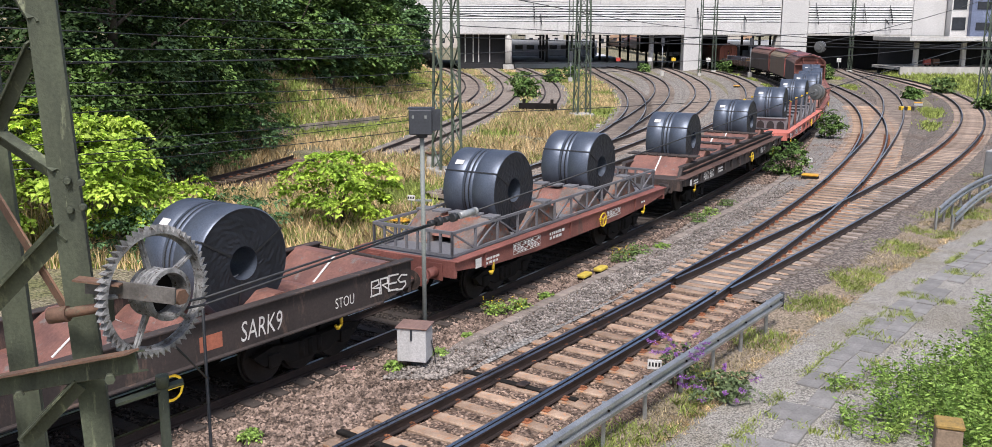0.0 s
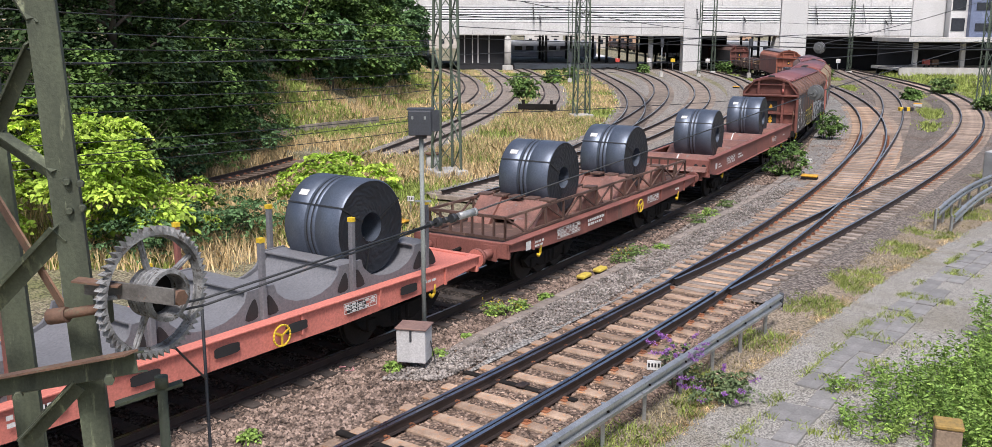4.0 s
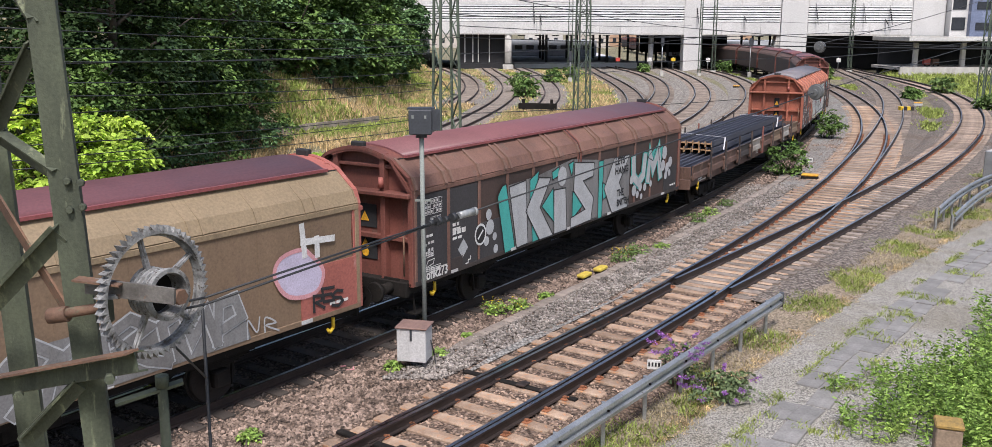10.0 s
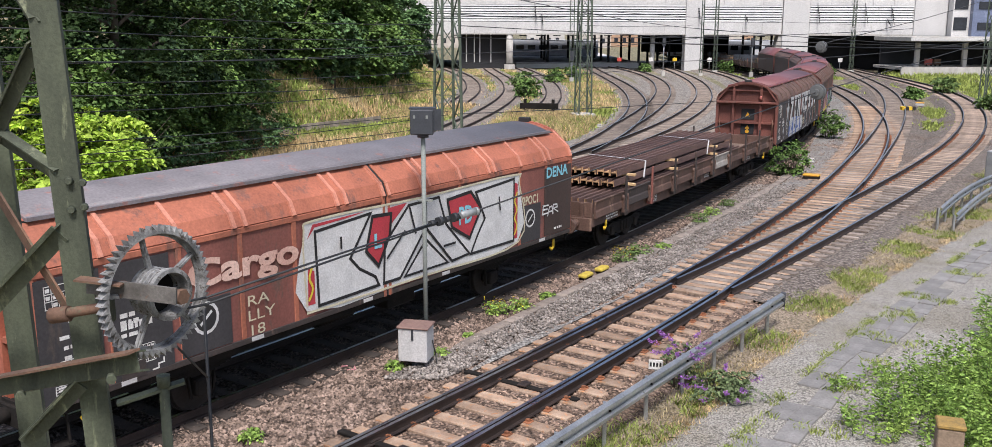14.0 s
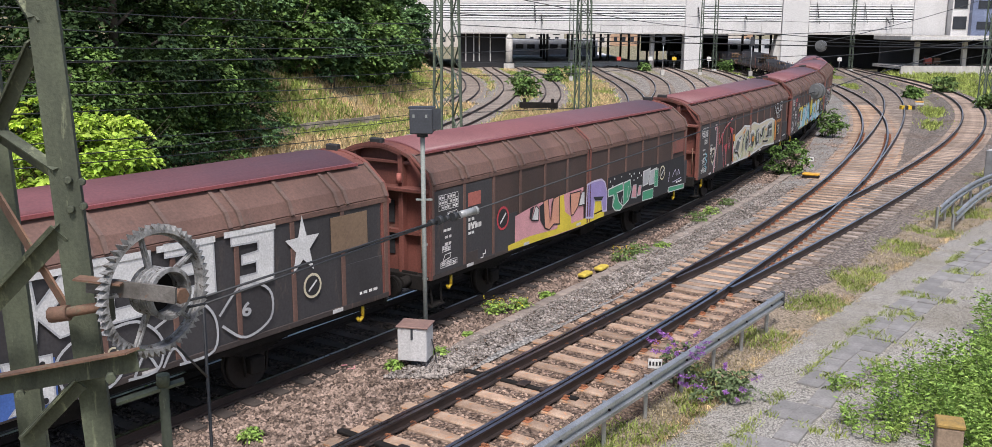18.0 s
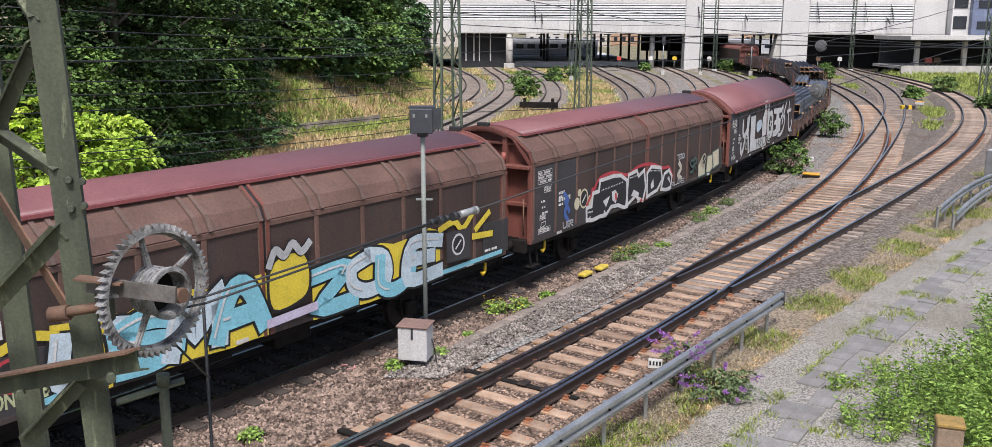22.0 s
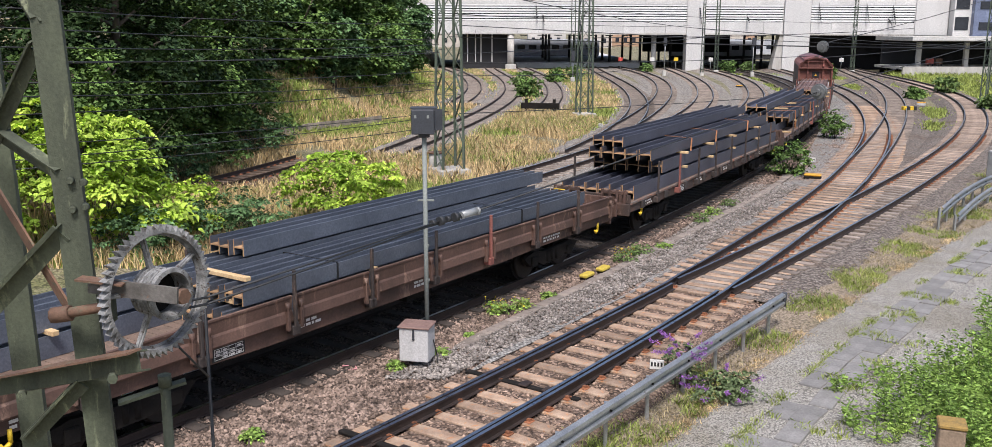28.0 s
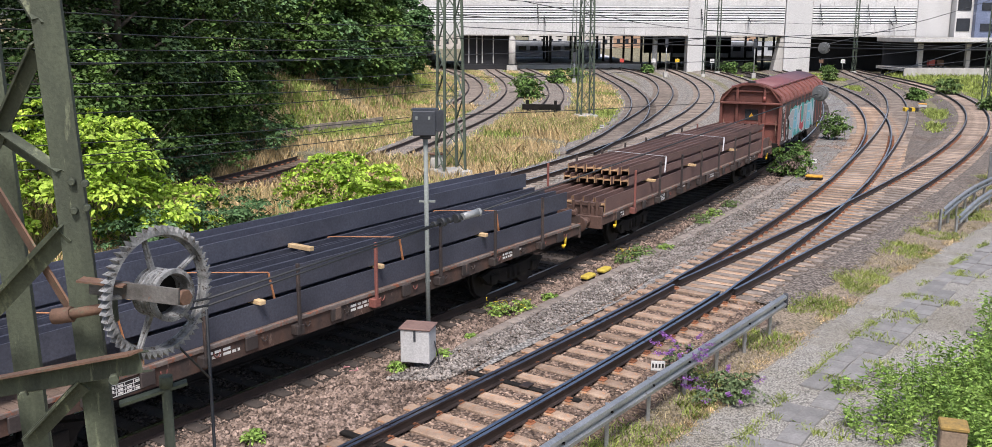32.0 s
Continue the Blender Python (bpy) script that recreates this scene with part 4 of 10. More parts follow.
lattice_mast("overhead_line_mast", -2.25, 43.0, 14, 1.02, .62, M_MASTFAR, 25)
lattice_mast("overhead_line_mast", 6.4, 72.0, 15, 1.0, .62, M_MASTFAR, 15)
lattice_mast("overhead_line_mast", 41.6, 82.0, 13, .72, .5, M_MASTFAR, 10)
for x, y, w in ((11.4, 150, .7), (29.4, 140, .35), (54.8, 150, .5), (33.2, 148, .5)):
    lattice_mast("overhead_line_mast", x, y, 12, w, w * .8, M_MASTFAR, 0, 1.3, leg=.06)
for x, y, h in ((23.6, 138, 5.5), (35.4, 135, 5.5), (9.0, 118, 4.0)):
    p = thing("signal_post", "slim grey post beside the yard tracks", "post", "slim posts")
    p.location = (x, y, Z_GROUND)
    part("pole", tube(bmesh.new(), (0, 0, 0), (0, 0, h), .07, 8), M_GALV, p)
    part("base", box(bmesh.new(), -.25, .25, -.25, .25, 0, .8, .03), M_CONC, p)
    part("cabinet", box(bmesh.new(), -.22, .22, -.22, .1, h - 1.2, h, .02), M_SIGBACK, p)

# ---- near mast with the ratchet tensioning wheel ----
U, N_ = Vector((.59, .807, 0)), Vector((.807, -.59, 0))
nm = thing("tension_mast", "green riveted lattice mast with a ratchet tensioning wheel", "mast")
A, B = Vector((-2.555, 5.72, 0)), Vector((-3.30, 6.22, 0))


def channel(bm, p, q, w, d, t, out, across):
    """A rolled channel from p to q: web w wide facing out, flanges d deep."""
    out, across = Vector(out).normalized(), Vector(across).normalized()
    pr = [(-w / 2, 0), (w / 2, 0), (w / 2, -d), (w / 2 - t, -d), (w / 2 - t, -t), (-w / 2 + t, -t), (-w / 2 + t, -d), (-w / 2, -d)]
    r0, r1 = ([bm.verts.new(Vector(e) + across * u + out * v) for u, v in pr] for e in (p, q))
    n = len(pr)
    for i in range(n):
        bm.faces.new((r0[i], r0[(i + 1) % n], r1[(i + 1) % n], r1[i]))
    bm.faces.new(r0[::-1])
    bm.faces.new(r1)
    bmesh.ops.recalc_face_normals(bm, faces=bm.faces)


face_out, face_across = Vector((.25, -.97, 0)), Vector((.97, .25, 0))
for foot, top in ((A, A + Vector((-.10, 0, 0))), (B, B + Vector((.02, .02, 0)))):
    bm = bmesh.new()
    channel(bm, foot + Vector((.175, 0, -.4)), top + Vector((-.155, 0, 9.5)), .168, .09, .012, face_out, face_across)
    part("leg", bm, M_MAST, nm)
for dz in (5.38, 5.40, 5.22, 5.20):
    i = (5.38, 5.40, 5.22, 5.20).index(dz)
    c = A + Vector((-.03 + (.06 if i in (1, 2) else -.02), 0, dz - (.03 * i if i < 2 else 0)))
    bm = bmesh.new()
    tube(bm, c, c + face_out * .03, .026, 8, .018)
    part("rivet", bm, M_MAST, nm)
for p, q, m, w in (((-3.30, 6.02, 5.42), (-2.70, 5.76, 4.55), M_RUSTY, .11), ((-3.38, 5.95, 4.42), (-2.68, 5.70, 5.06), M_MAST, .13), ((-3.28, 6.0, 5.72), (-2.66, 5.74, 5.40), M_MAST, .11),
                   ((-3.30, 5.98, 5.40), (-2.76, 5.73, 6.16), M_MAST, .10), ((-3.05, 5.75, 3.66), (-2.59, 5.60, 4.12), M_MAST, .10), ((-3.28, 6.0, 7.1), (-2.72, 5.74, 6.3), M_MAST, .11), ((-3.30, 6.0, 3.2), (-2.6, 5.7, 2.4), M_MAST, .11), ((-3.30, 6.0, 1.4), (-2.6, 5.7, 2.2), M_MAST, .11)):
    part("brace", beam(bmesh.new(), p, q, .014, w, up=(0, -.3, 1)), m, nm)
    if m is M_MAST:
        part("brace_flange", beam(bmesh.new(), Vector(p) + Vector((0, -.03, .05)), Vector(q) + Vector((0, -.03, .05)), .07, .012, up=(0, -.3, 1)), M_MAST, nm)
bm = bmesh.new()
channel(bm, (-3.45, 5.92, 3.95), (-2.13, 5.36, 4.36), .13, .09, .012, (-.35, -.9, .25), (-.18, .18, .95))
part("cross_beam", bm, M_MAST, nm)
part("beam_flange", beam(bmesh.new(), (-3.45, 5.87, 4.025), (-2.13, 5.31, 4.435), .11, .014), M_RUSTY, nm)
for c in ((-2.28, 5.33, 4.27), (-3.0, 5.66, 4.03)):
    part("bolt", tube(bmesh.new(), c, Vector(c) + Vector((.02, -.05, 0)), .03, 6), M_MAST, nm)
for z, dx in ((4.62, 0),):
    bm = bmesh.new()
    tube(bm, (-2.68 + dx, 5.56, z - .04), (-2.36 + dx, 5.54, z + .02), .032, 8)
    tube(bm, (-2.72 + dx, 5.57, z - .05), (-2.60 + dx, 5.56, z - .03), .05, 8)
    part("clamp", bm, M_RUSTY, nm)
    part("clamp_plate", box(bmesh.new(), -2.38 + dx, -2.34 + dx, 5.5, 5.62, z - .09, z + .12, .006), M_MAST, nm)
# bracket, axle, drum and toothed wheel
HUB = Vector((-2.125, 5.72, 4.685))
part("bracket", beam(bmesh.new(), (-2.46, 5.52, 4.78), (-1.90, 5.44, 4.735), .02, .10), mat("bracket_iron", (.17, .158, .146), (.075, .068, .06), rough=.8, s1=6, s2=50, bump=.4, wear=(.16, .09, .055), wear_amt=.5), nm)
part("bracket_flange", beam(bmesh.new(), (-2.50, 5.48, 4.83), (-2.22, 5.47, 4.80), .10, .012), M_RUSTY, nm)
tw = thing("ratchet_wheel", "large weathered iron ratchet wheel with cable drum", "wheel")
tw.matrix_world = Matrix.Translation(HUB) @ Vector((.87, -.493, 0)).to_track_quat("Z", "Y").to_matrix().to_4x4()
bm = bmesh.new()
TEETH, RO, RI, TH = 54, .384, .366, .06
ring = []
for k in range(TEETH * 2):
    a = 2 * math.pi * (k + (.8 if k % 2 else 0)) / (TEETH * 2)
    ro = RO + (.036 if k % 2 else -.006)
    ring.append([bm.verts.new((r * math.cos(a), r * math.sin(a), z)) for r, z in ((ro, TH / 2), (ro, -TH / 2), (RI, -TH / 2), (RI, TH / 2))])
for k in range(len(ring)):
    p, q = ring[k], ring[(k + 1) % len(ring)]
    for j in range(4):
        bm.faces.new((p[j], p[(j + 1) % 4], q[(j + 1) % 4], q[j]))
bmesh.ops.recalc_face_normals(bm, faces=bm.faces)
part("toothed_rim", bm, M_WHEEL, tw)
bm = bmesh.new()
fl = [[bm.verts.new((r * math.cos(2 * math.pi * i / 60), r * math.sin(2 * math.pi * i / 60), z)) for i in range(60)] for r, z in ((.367, -.030), (.348, -.030), (.348, -.018), (.367, -.018))]
for k in range(4):
    for i in range(60):
        bm.faces.new((fl[k][i], fl[k][(i + 1) % 60], fl[(k + 1) % 4][(i + 1) % 60], fl[(k + 1) % 4][i]))
bmesh.ops.recalc_face_normals(bm, faces=bm.faces)
part("rim_flange", bm, M_WHEEL, tw)
for k in range(5):
    a = 2 * math.pi * k / 5 + .5
    part("spoke", beam(bmesh.new(), (.1 * math.cos(a), .1 * math.sin(a), 0), (.365 * math.cos(a), .365 * math.sin(a), -.02), .03, .014, up=(0, 0, 1)), M_WHEEL, tw)
    part("spoke_web", beam(bmesh.new(), (.1 * math.cos(a), .1 * math.sin(a), -.02), (.36 * math.cos(a), .36 * math.sin(a), -.02), .012, .045, up=(0, 0, 1)), M_WHEEL, tw)
bm = bmesh.new()
prof = []
z = -.06
for k in range(5):
    prof += [(.155, z), (.155, z + .012), (.135, z + .02)]
    z += .034
prof = [(.12, -.06)] + prof + [(.165, z), (.165, z + .03), (.138, z + .032), (.125, z - .05)]
seg = 28
rings = [[bm.verts.new((r * math.cos(2 * math.pi * i / seg), r * math.sin(2 * math.pi * i / seg), zz)) for i in range(seg)] for r, zz in prof]
for k in range(len(rings) - 1):
    for i in range(seg):
        bm.faces.new((rings[k][i], rings[k][(i + 1) % seg], rings[k + 1][(i + 1) % seg], rings[k + 1][i]))
bmesh.ops.recalc_face_normals(bm, faces=bm.faces)
part("cable_drum", bm, M_WHEEL, tw)
# disc in the drum, coloured dark for the shade of its hollow
part("drum_web", tube(bmesh.new(), (0, 0, .0), (0, 0, .012), .13, 24), M_UNDER, tw)
bm = tube(bmesh.new(), (0, 0, -.1), (0, 0, .235), .035, 10)
tube(bm, (0, 0, .2), (0, 0, .245), .05, 6)
part("axle", bm, M_RUSTY, tw)
# small green post and rod beside the mast
gp = thing("pipe_post", "small green pipe post with a bolted arm", "post")
part("pipe", tube(bmesh.new(), (-2.22, 6.0, -.42), (-2.22, 6.0, 3.95), .034, 12), M_MAST, gp)
part("cap", tube(bmesh.new(), (-2.22, 6.0, 3.95), (-2.22, 6.0, 4.03), .045, 10), M_MAST, gp)
part("arm", beam(bmesh.new(), (-2.50, 5.90, 3.87), (-2.10, 6.06, 3.965), .08, .02), M_MAST, gp)
rd = thing("weight_rod", "thin dark rod hanging beside the mast", "rod")
part("rod", tube(bmesh.new(), (-2.05, 6.4, -.42), (-2.05, 6.4, 4.4), .012, 6), M_WIRE, rd)


# ---- signal with dark back, cabinet, small lineside things ----
M_POLE = mat("pole_grey", (0.23, 0.25, 0.23), (0.16, 0.175, 0.16), rough=.7, s1=3, streak=3)
sg = thing("signal", "dark grey signal lamp seen from behind on a slim pole", "signal")
sg.location = (-1.42, 18.3, Z_GROUND + .1)
part("pole", tube(bmesh.new(), (0, 0, 0), (-.02, 0, 4.62), .045, 12), M_POLE, sg)
hd = part("lamp_box", box(bmesh.new(), -.25, .19, -.20, .23, 4.62, 5.09, .015), M_SIGBACK, sg)
part("hood", box(bmesh.new(), -.28, .23, -.1, .26, 5.09, 5.12), M_SIGBACK, hd)
part("side_flap", box(bmesh.new(), .19, .34, -.11, -.08, 4.7, 5.10), M_SIGBACK, hd)
for sx in (-.17, .07):
    part("latch", box(bmesh.new(), sx - .02, sx + .02, -.215, -.20, 4.93, 4.99), M_POLE, hd)
part("lamp_foot", tube(bmesh.new(), (-.02, 0, 4.55), (-.02, 0, 4.63), .11, 12), M_SIGBACK, sg)
for z, w in ((3.30, .16), (2.4, .055), (1.7, .055)):
    part("cross_piece", box(bmesh.new(), -w, w, -.02, .02, z, z + .035), M_POLE, sg)
cb = thing("cable_cabinet", "weathered pale grey lineside cabinet with a rusty lid", "cabinet")
cb.matrix_world = pose(-1.58, 17.75, -.28, 0, 0, -12)
part("body", box(bmesh.new(), -.29, .29, -.24, .24, .24, .90, .012), M_BOX, cb)
part("lid", box(bmesh.new(), -.32, .32, -.27, .27, .90, .94, .012), M_BOXTOP, cb)
part("lock", box(bmesh.new(), -.02, .02, -.262, -.24, .68, .89), M_SIGBACK, cb)
part("foot", tube(bmesh.new(), (0, 0, 0), (0, 0, .26), .09, 10), M_SIGBACK, cb)
part("cable", wire(bmesh.new(), [(.3, .1, .6), (.36, .12, .3), (.42, .05, .02)], .014, 6), M_BLACK, cb)
M_YELDULL = mat("yellow_dull", (0.58, 0.45, 0.06), (0.42, 0.30, 0.05), rough=.7, s1=6, wear=(.3, .2, .08), wear_amt=.4)
for x, y in ((2.35, 24.5), (2.85, 25.2)):
    yb = thing("track_magnet", "yellow track magnet box on the ballast", "track magnet", "track magnets")
    yb.matrix_world = pose(x, y, -.22, 0, 0, -32)
    part("housing", box(bmesh.new(), -.12, .12, -.24, .24, .06, .16, .03), M_YELDULL, yb)
    part("base", box(bmesh.new(), -.1, .1, -.2, .2, -.03, .07), M_UNDER, yb)
for x, y, m in ((-3.3, 31.4, M_ORANGEB), (13.9, 41.8, M_ORANGEB), (37.2, 84.5, M_ORANGEB), (27.2, 109, M_ORANGEB)):
    ob_ = thing("point_machine", "orange-lidded point machine beside a track", "point machine", "point machines")
    ob_.matrix_world = pose(x, y, -.3, 0, 0, -28)
    part("casing", box(bmesh.new(), -.35, .35, -.2, .2, 0, .22, .03), M_BOX if x > 30 else M_UNDER, ob_)
    part("lid", box(bmesh.new(), -.36, .36, -.21, .21, .22, .32, .04), m, ob_)
for x, y, z in ((15.0, 45.3, .1), (6.55, 61.5, .1), (-3.0, 33.1, .35), (2.98, 17.0, .05), (1.0, 13.6, -.05)):
    sn = thing("track_sign", "small white lineside sign plate", "sign", "small white signs")
    sn.matrix_world = pose(x, y, Z_GROUND, 0, 0, -8)
    part("stake", box(bmesh.new(), -.015, .015, -.01, .01, 0, z - Z_GROUND), M_GALV, sn)
    s = part("plate", box(bmesh.new(), -.13, .13, -.035, -.015, z - Z_GROUND - .02, z - Z_GROUND + .17, .006), M_WHITE, sn)
    for k in range(4):
        part("inscription", box(bmesh.new(), -.11 + .06 * k, -.075 + .06 * k, -.039, -.035, z - Z_GROUND + .04, z - Z_GROUND + .12), M_BLACK, s)
sp = thing("switch_lamp", "striped point lever weight on the ballast", "point lever")
sp.location = (33.6, 78.5, -.3)
for k in range(4):
    part("stripe", box(bmesh.new(), -.55 + k * .28, -.27 + k * .28, -.25, .25, .1, .42, .03), M_YELLOW if k % 2 == 0 else M_BLACK, sp)
part("lever", tube(bmesh.new(), (.1, 0, .1), (.5, -.2, -.05), .05, 6), M_BLACK, sp)
bf = thing("buffer_stop", "dark timber buffer stop at the end of a siding", "buffer stop")
bf.matrix_world = pose(3.2, 74.5, Z_GROUND, 0, 0, -12)
part("buffer_beam", box(bmesh.new(), -1.5, 1.5, -.15, .15, .55, 1.0, .03), M_UNDER, bf)
for sx in (-1.1, 1.1):
    part("post", beam(bmesh.new(), (sx, 0, 0), (sx, 0, 1.3), .22), M_UNDER, bf)
    part("strut", beam(bmesh.new(), (sx, 1.4, 0), (sx, .1, .9), .16), M_UNDER, bf)
cp = thing("concrete_stub", "short weathered concrete post in the grass", "post")
cp.location = (-2.95, 44.0, Z_GROUND)
part("stub", tube(bmesh.new(), (0, 0, 0), (0, 0, 1.0), .33, 10, .3), M_CONC, cp)
part("cap", tube(bmesh.new(), (0, 0, 1.0), (0, 0, 1.06), .36, 10), M_RUSTY, cp)

# ---- guard rail beside the path ----
def guard_rail(line, z, gap, label):
    t = thing("guard_rail", label, "guard rail", "guard rails")
    prof = [(-.02, -.155), (.045, -.12), (.05, -.06), (-.01, -.025), (-.01, .025), (.05, .06), (.045, .12), (-.02, .155)]
    verts, faces = [], []
    full = prof + [(o - .012, h) for o, h in prof[::-1]]
    n = len(full)
    for x, y, h in line:
        for o, dz in full:
            verts.append((x + o * math.cos(h), y - o * math.sin(h), z + dz))
    for i in range(len(line) - 1):
        for j in range(n):
            a, b = i * n + j, i * n + (j + 1) % n
            faces.append((a, b, b + n, a + n))
    faces += [tuple(range(n))[::-1], tuple(range(len(verts) - n, len(verts)))]
    pydata("rail_band", verts, faces, M_GALV, t)
    for x, y, h in even(line, gap)[::-1]:
        p = Vector((x - .08 * math.cos(h), y + .08 * math.sin(h), 0))
        part("post", box(bmesh.new(), p.x - .03, p.x + .03, p.y - .05, p.y + .05, Z_GROUND, z + .12), M_GALV, t)
        part("bolt", tube(bmesh.new(), (x, y, z), (x + .03 * math.cos(h), y - .03 * math.sin(h), z), .02, 6), M_UNDER, t)
    return t


gl = [(-1.6 + 8.05 * i / 30, 9.6 + 11.15 * i / 30, math.atan2(8.05, 11.15)) for i in range(31)]
guard_rail(gl, .32, 1.45, "galvanised steel guard rail on posts beside the track")
x, y, h = gl[-1]
ge = thing("guard_rail_end", "dark rounded end cap of the guard rail", "guard rail")
part("cap", tube(bmesh.new(), (x, y, .16), (x, y, .48), .06, 10), M_SIGBACK, ge)
gr2 = smooth_line([(14.9, 31.5), (16.6, 34.0), (19.6, 38.0), (24.0, 42.5), (30.0, 47.0)], 31.5, 47)
guard_rail(gr2, .30, 1.6, "galvanised guard rail curving along the far path")
guard_rail(offset(gr2, .5), .12, 2.2, "lower galvanised guard rail of the far path")
bw = thing("barrier_panel", "grey concrete barrier wall beside the far path", "barrier")
bw.matrix_world = pose(21.6, 41.6, -.4, 0, 0, 48)
part("panel", box(bmesh.new(), 0, 9, -.12, .12, 0, 1.5, .04), M_CONC, bw)
part("end_panel", box(bmesh.new(), -.1, .02, -.5, .12, 0, 1.5, .03), M_GALV, bw)

# cable trough along the goods track
trough_line = smooth_line([(-1.1, 18.4), (0.2, 20.4), (1.75, 22.9), (3.95, 26.6), (6.8, 31.3), (10.4, 37.4), (12.6, 41.6)], 19.0, 44, .5)
ct = thing("cable_trough", "low concrete cable trough half buried in ballast", "cable trough", "", "structure")
lid_me = bpy.data.meshes.new("trough_lid")
_b = box(bmesh.new(), -.13, .13, -.24, .24, 0, .05, .01)
_b.to_mesh(lid_me)
_b.free()
lid_me.materials.append(mat("trough_concrete", (0.27, 0.225, 0.19), (0.18, 0.15, 0.13), rough=.95, s1=3, s2=40, vary=.2))
for x, y, h in even(trough_line, .5):
    l = new("lid", lid_me)
    l.parent = ct
    l.matrix_basis = pose(x + random.uniform(-.015, .015), y, -.20 + random.uniform(-.012, .01), random.uniform(-2, 2), random.uniform(-2, 2), -math.degrees(h) + random.uniform(-2, 2))

# paving slabs along the path
slab_me = bpy.data.meshes.new("slab")
_b = box(bmesh.new(), -.21, .21, -.43, .43, -.06, .02, .015)
_b.to_mesh(slab_me)
_b.free()
slab_me.materials.append(M_SLAB)
pv = thing("slab_row", "uneven grey paving slabs with weeds in the joints", "paving", "", "structure")
for k, o in enumerate((.68, 1.12)):
    for x, y, h in even(offset(L_PATH[4:74], o), .9):
        if random.random() < (.88 if y < 24 else .97):
            s = new("slab", slab_me)
            s.parent = pv
            s.matrix_basis = pose(x + random.uniform(-.03, .03), y, -.318 + random.uniform(-.012, .012), random.uniform(-1.5, 1.5), random.uniform(-1.5, 1.5), -math.degrees(h) + random.uniform(-4, 4))

# ---- boundary stone, weeds and bushes by the path ----
bs = thing("concrete_marker", "square concrete marker post with a lichen-yellow top", "post")
bs.matrix_world = pose(6.55, 12.9, -.4, 0, 0, -20)
part("shaft", box(bmesh.new(), -.18, .18, -.18, .18, 0, 1.10, .02), mat("marker_concrete", (.30, .22, .15), (.20, .145, .10), rough=.95, s1=4, s2=35), bs)
part("top", box(bmesh.new(), -.195, .195, -.195, .195, 1.10, 1.17, .02), mat("lichen_top", (0.36, 0.225, 0.06), (0.20, 0.14, 0.05), rough=.95, s1=6, s2=40), bs)
M_LEAF_FRESH = leaf_mat("leaf_fresh", (0.40, 0.54, 0.13), (0.16, 0.27, 0.06), trans=0.25)


def leafy_stems(x, y, radius, count, height, seed, leaf=.085, material=None, name="weed_bush", label="fresh green leafy weeds beside the path"):
    """A loose clump of upright shoots with leaves along each."""
    t = thing(name, label, "weeds")
    t.location = (x, y, -.35)
    r = np.random.default_rng(seed)
    bm, pos, out = bmesh.new(), [], []
    for i in range(count):
        a, q = r.uniform(0, 6.28), radius * math.sqrt(r.uniform(0, 1))
        b = Vector((q * math.cos(a), q * math.sin(a), 0))
        h = height * r.uniform(.5, 1.15)
        lean = Vector((math.cos(a), math.sin(a), 0)) * r.uniform(.05, .35) * h + Vector((r.normal() * .08, r.normal() * .08, 0))
        m, e = b + lean * .35 + Vector((0, 0, h * .55)), b + lean + Vector((0, 0, h))
        tube(bm, b, m, .006, 4, .004)
        tube(bm, m, e, .004, 4, .0015)
        for k in range(int(h / .016)):
            f = r.uniform(.12, 1)
            c = b.lerp(m, f / .55) if f < .55 else m.lerp(e, (f - .55) / .45)
            g = r.uniform(0, 6.28)
            d = np.array((math.cos(g), math.sin(g), r.uniform(.1, .6)))
            pos.append(np.array(c) + d * r.uniform(.0, .09))
            out.append(d)
    tagged(part("stem", bm, mat("green_stem", (.10, .14, .045), rough=.8, s1=5), t), kind="stuff")
    leaves("foliage", np.array(pos), leaf, material or M_LEAF_FRESH, t, droop=.1, aspect=.36, out=np.array(out) * 1.3, oval=True)
    return t


for i, (x, y, r_, n, h) in enumerate(((6.3, 15.0, .55, 26, .5), (7.2, 15.3, .7, 50, .8), (8.2, 15.9, .9, 90, .95), (9.2, 16.3, 1.0, 110, 1.1), (8.0, 14.2, .9, 90, .9), (9.3, 14.7, 1.1, 130, 1.15), (10.4, 17.2, 1.1, 120, 1.1), (10.6, 15.2, 1.3, 150, 1.3), (8.6, 12.9, 1.1, 120, 1.0), (11.6, 19.2, 1.2, 110, 1.0), (11.9, 17.2, 1.3, 130, 1.2), (7.0, 13.6, .5, 24, .5), (7.6, 17.4, .4, 14, .4), (6.6, 16.8, .35, 12, .3))):
    leafy_stems(x, y, r_, n, h, 50 + i)
bb = [o for o in bpy.data.objects if o.name.startswith("butterfly_bush")][0]
for k in range(13):
    a, q = random.uniform(0, 6.28), random.uniform(.4, 1.0)
    c = Vector((.7 * q * math.cos(a), .55 * q * math.sin(a), random.uniform(.1, .42)))
    pts = np.array([c + Vector((.05 * j * math.cos(a) + random.gauss(0, .018), .05 * j * math.sin(a) + random.gauss(0, .018), .015 * j + random.gauss(0, .018))) for j in np.linspace(0, 4, 60)])
    leaves("blossom", pts, .028, M_PURPLE, bb, aspect=1.0)
shrub(3.45, 17.2, -.3, (.42, .42, .42), 420, M_LEAF_GREYG, .065, 18, "butterfly_bush", "butterfly bush behind the guard rail with purple blossom")
bb2 = [o for o in bpy.data.objects if o.name.startswith("butterfly_bush")][-1]
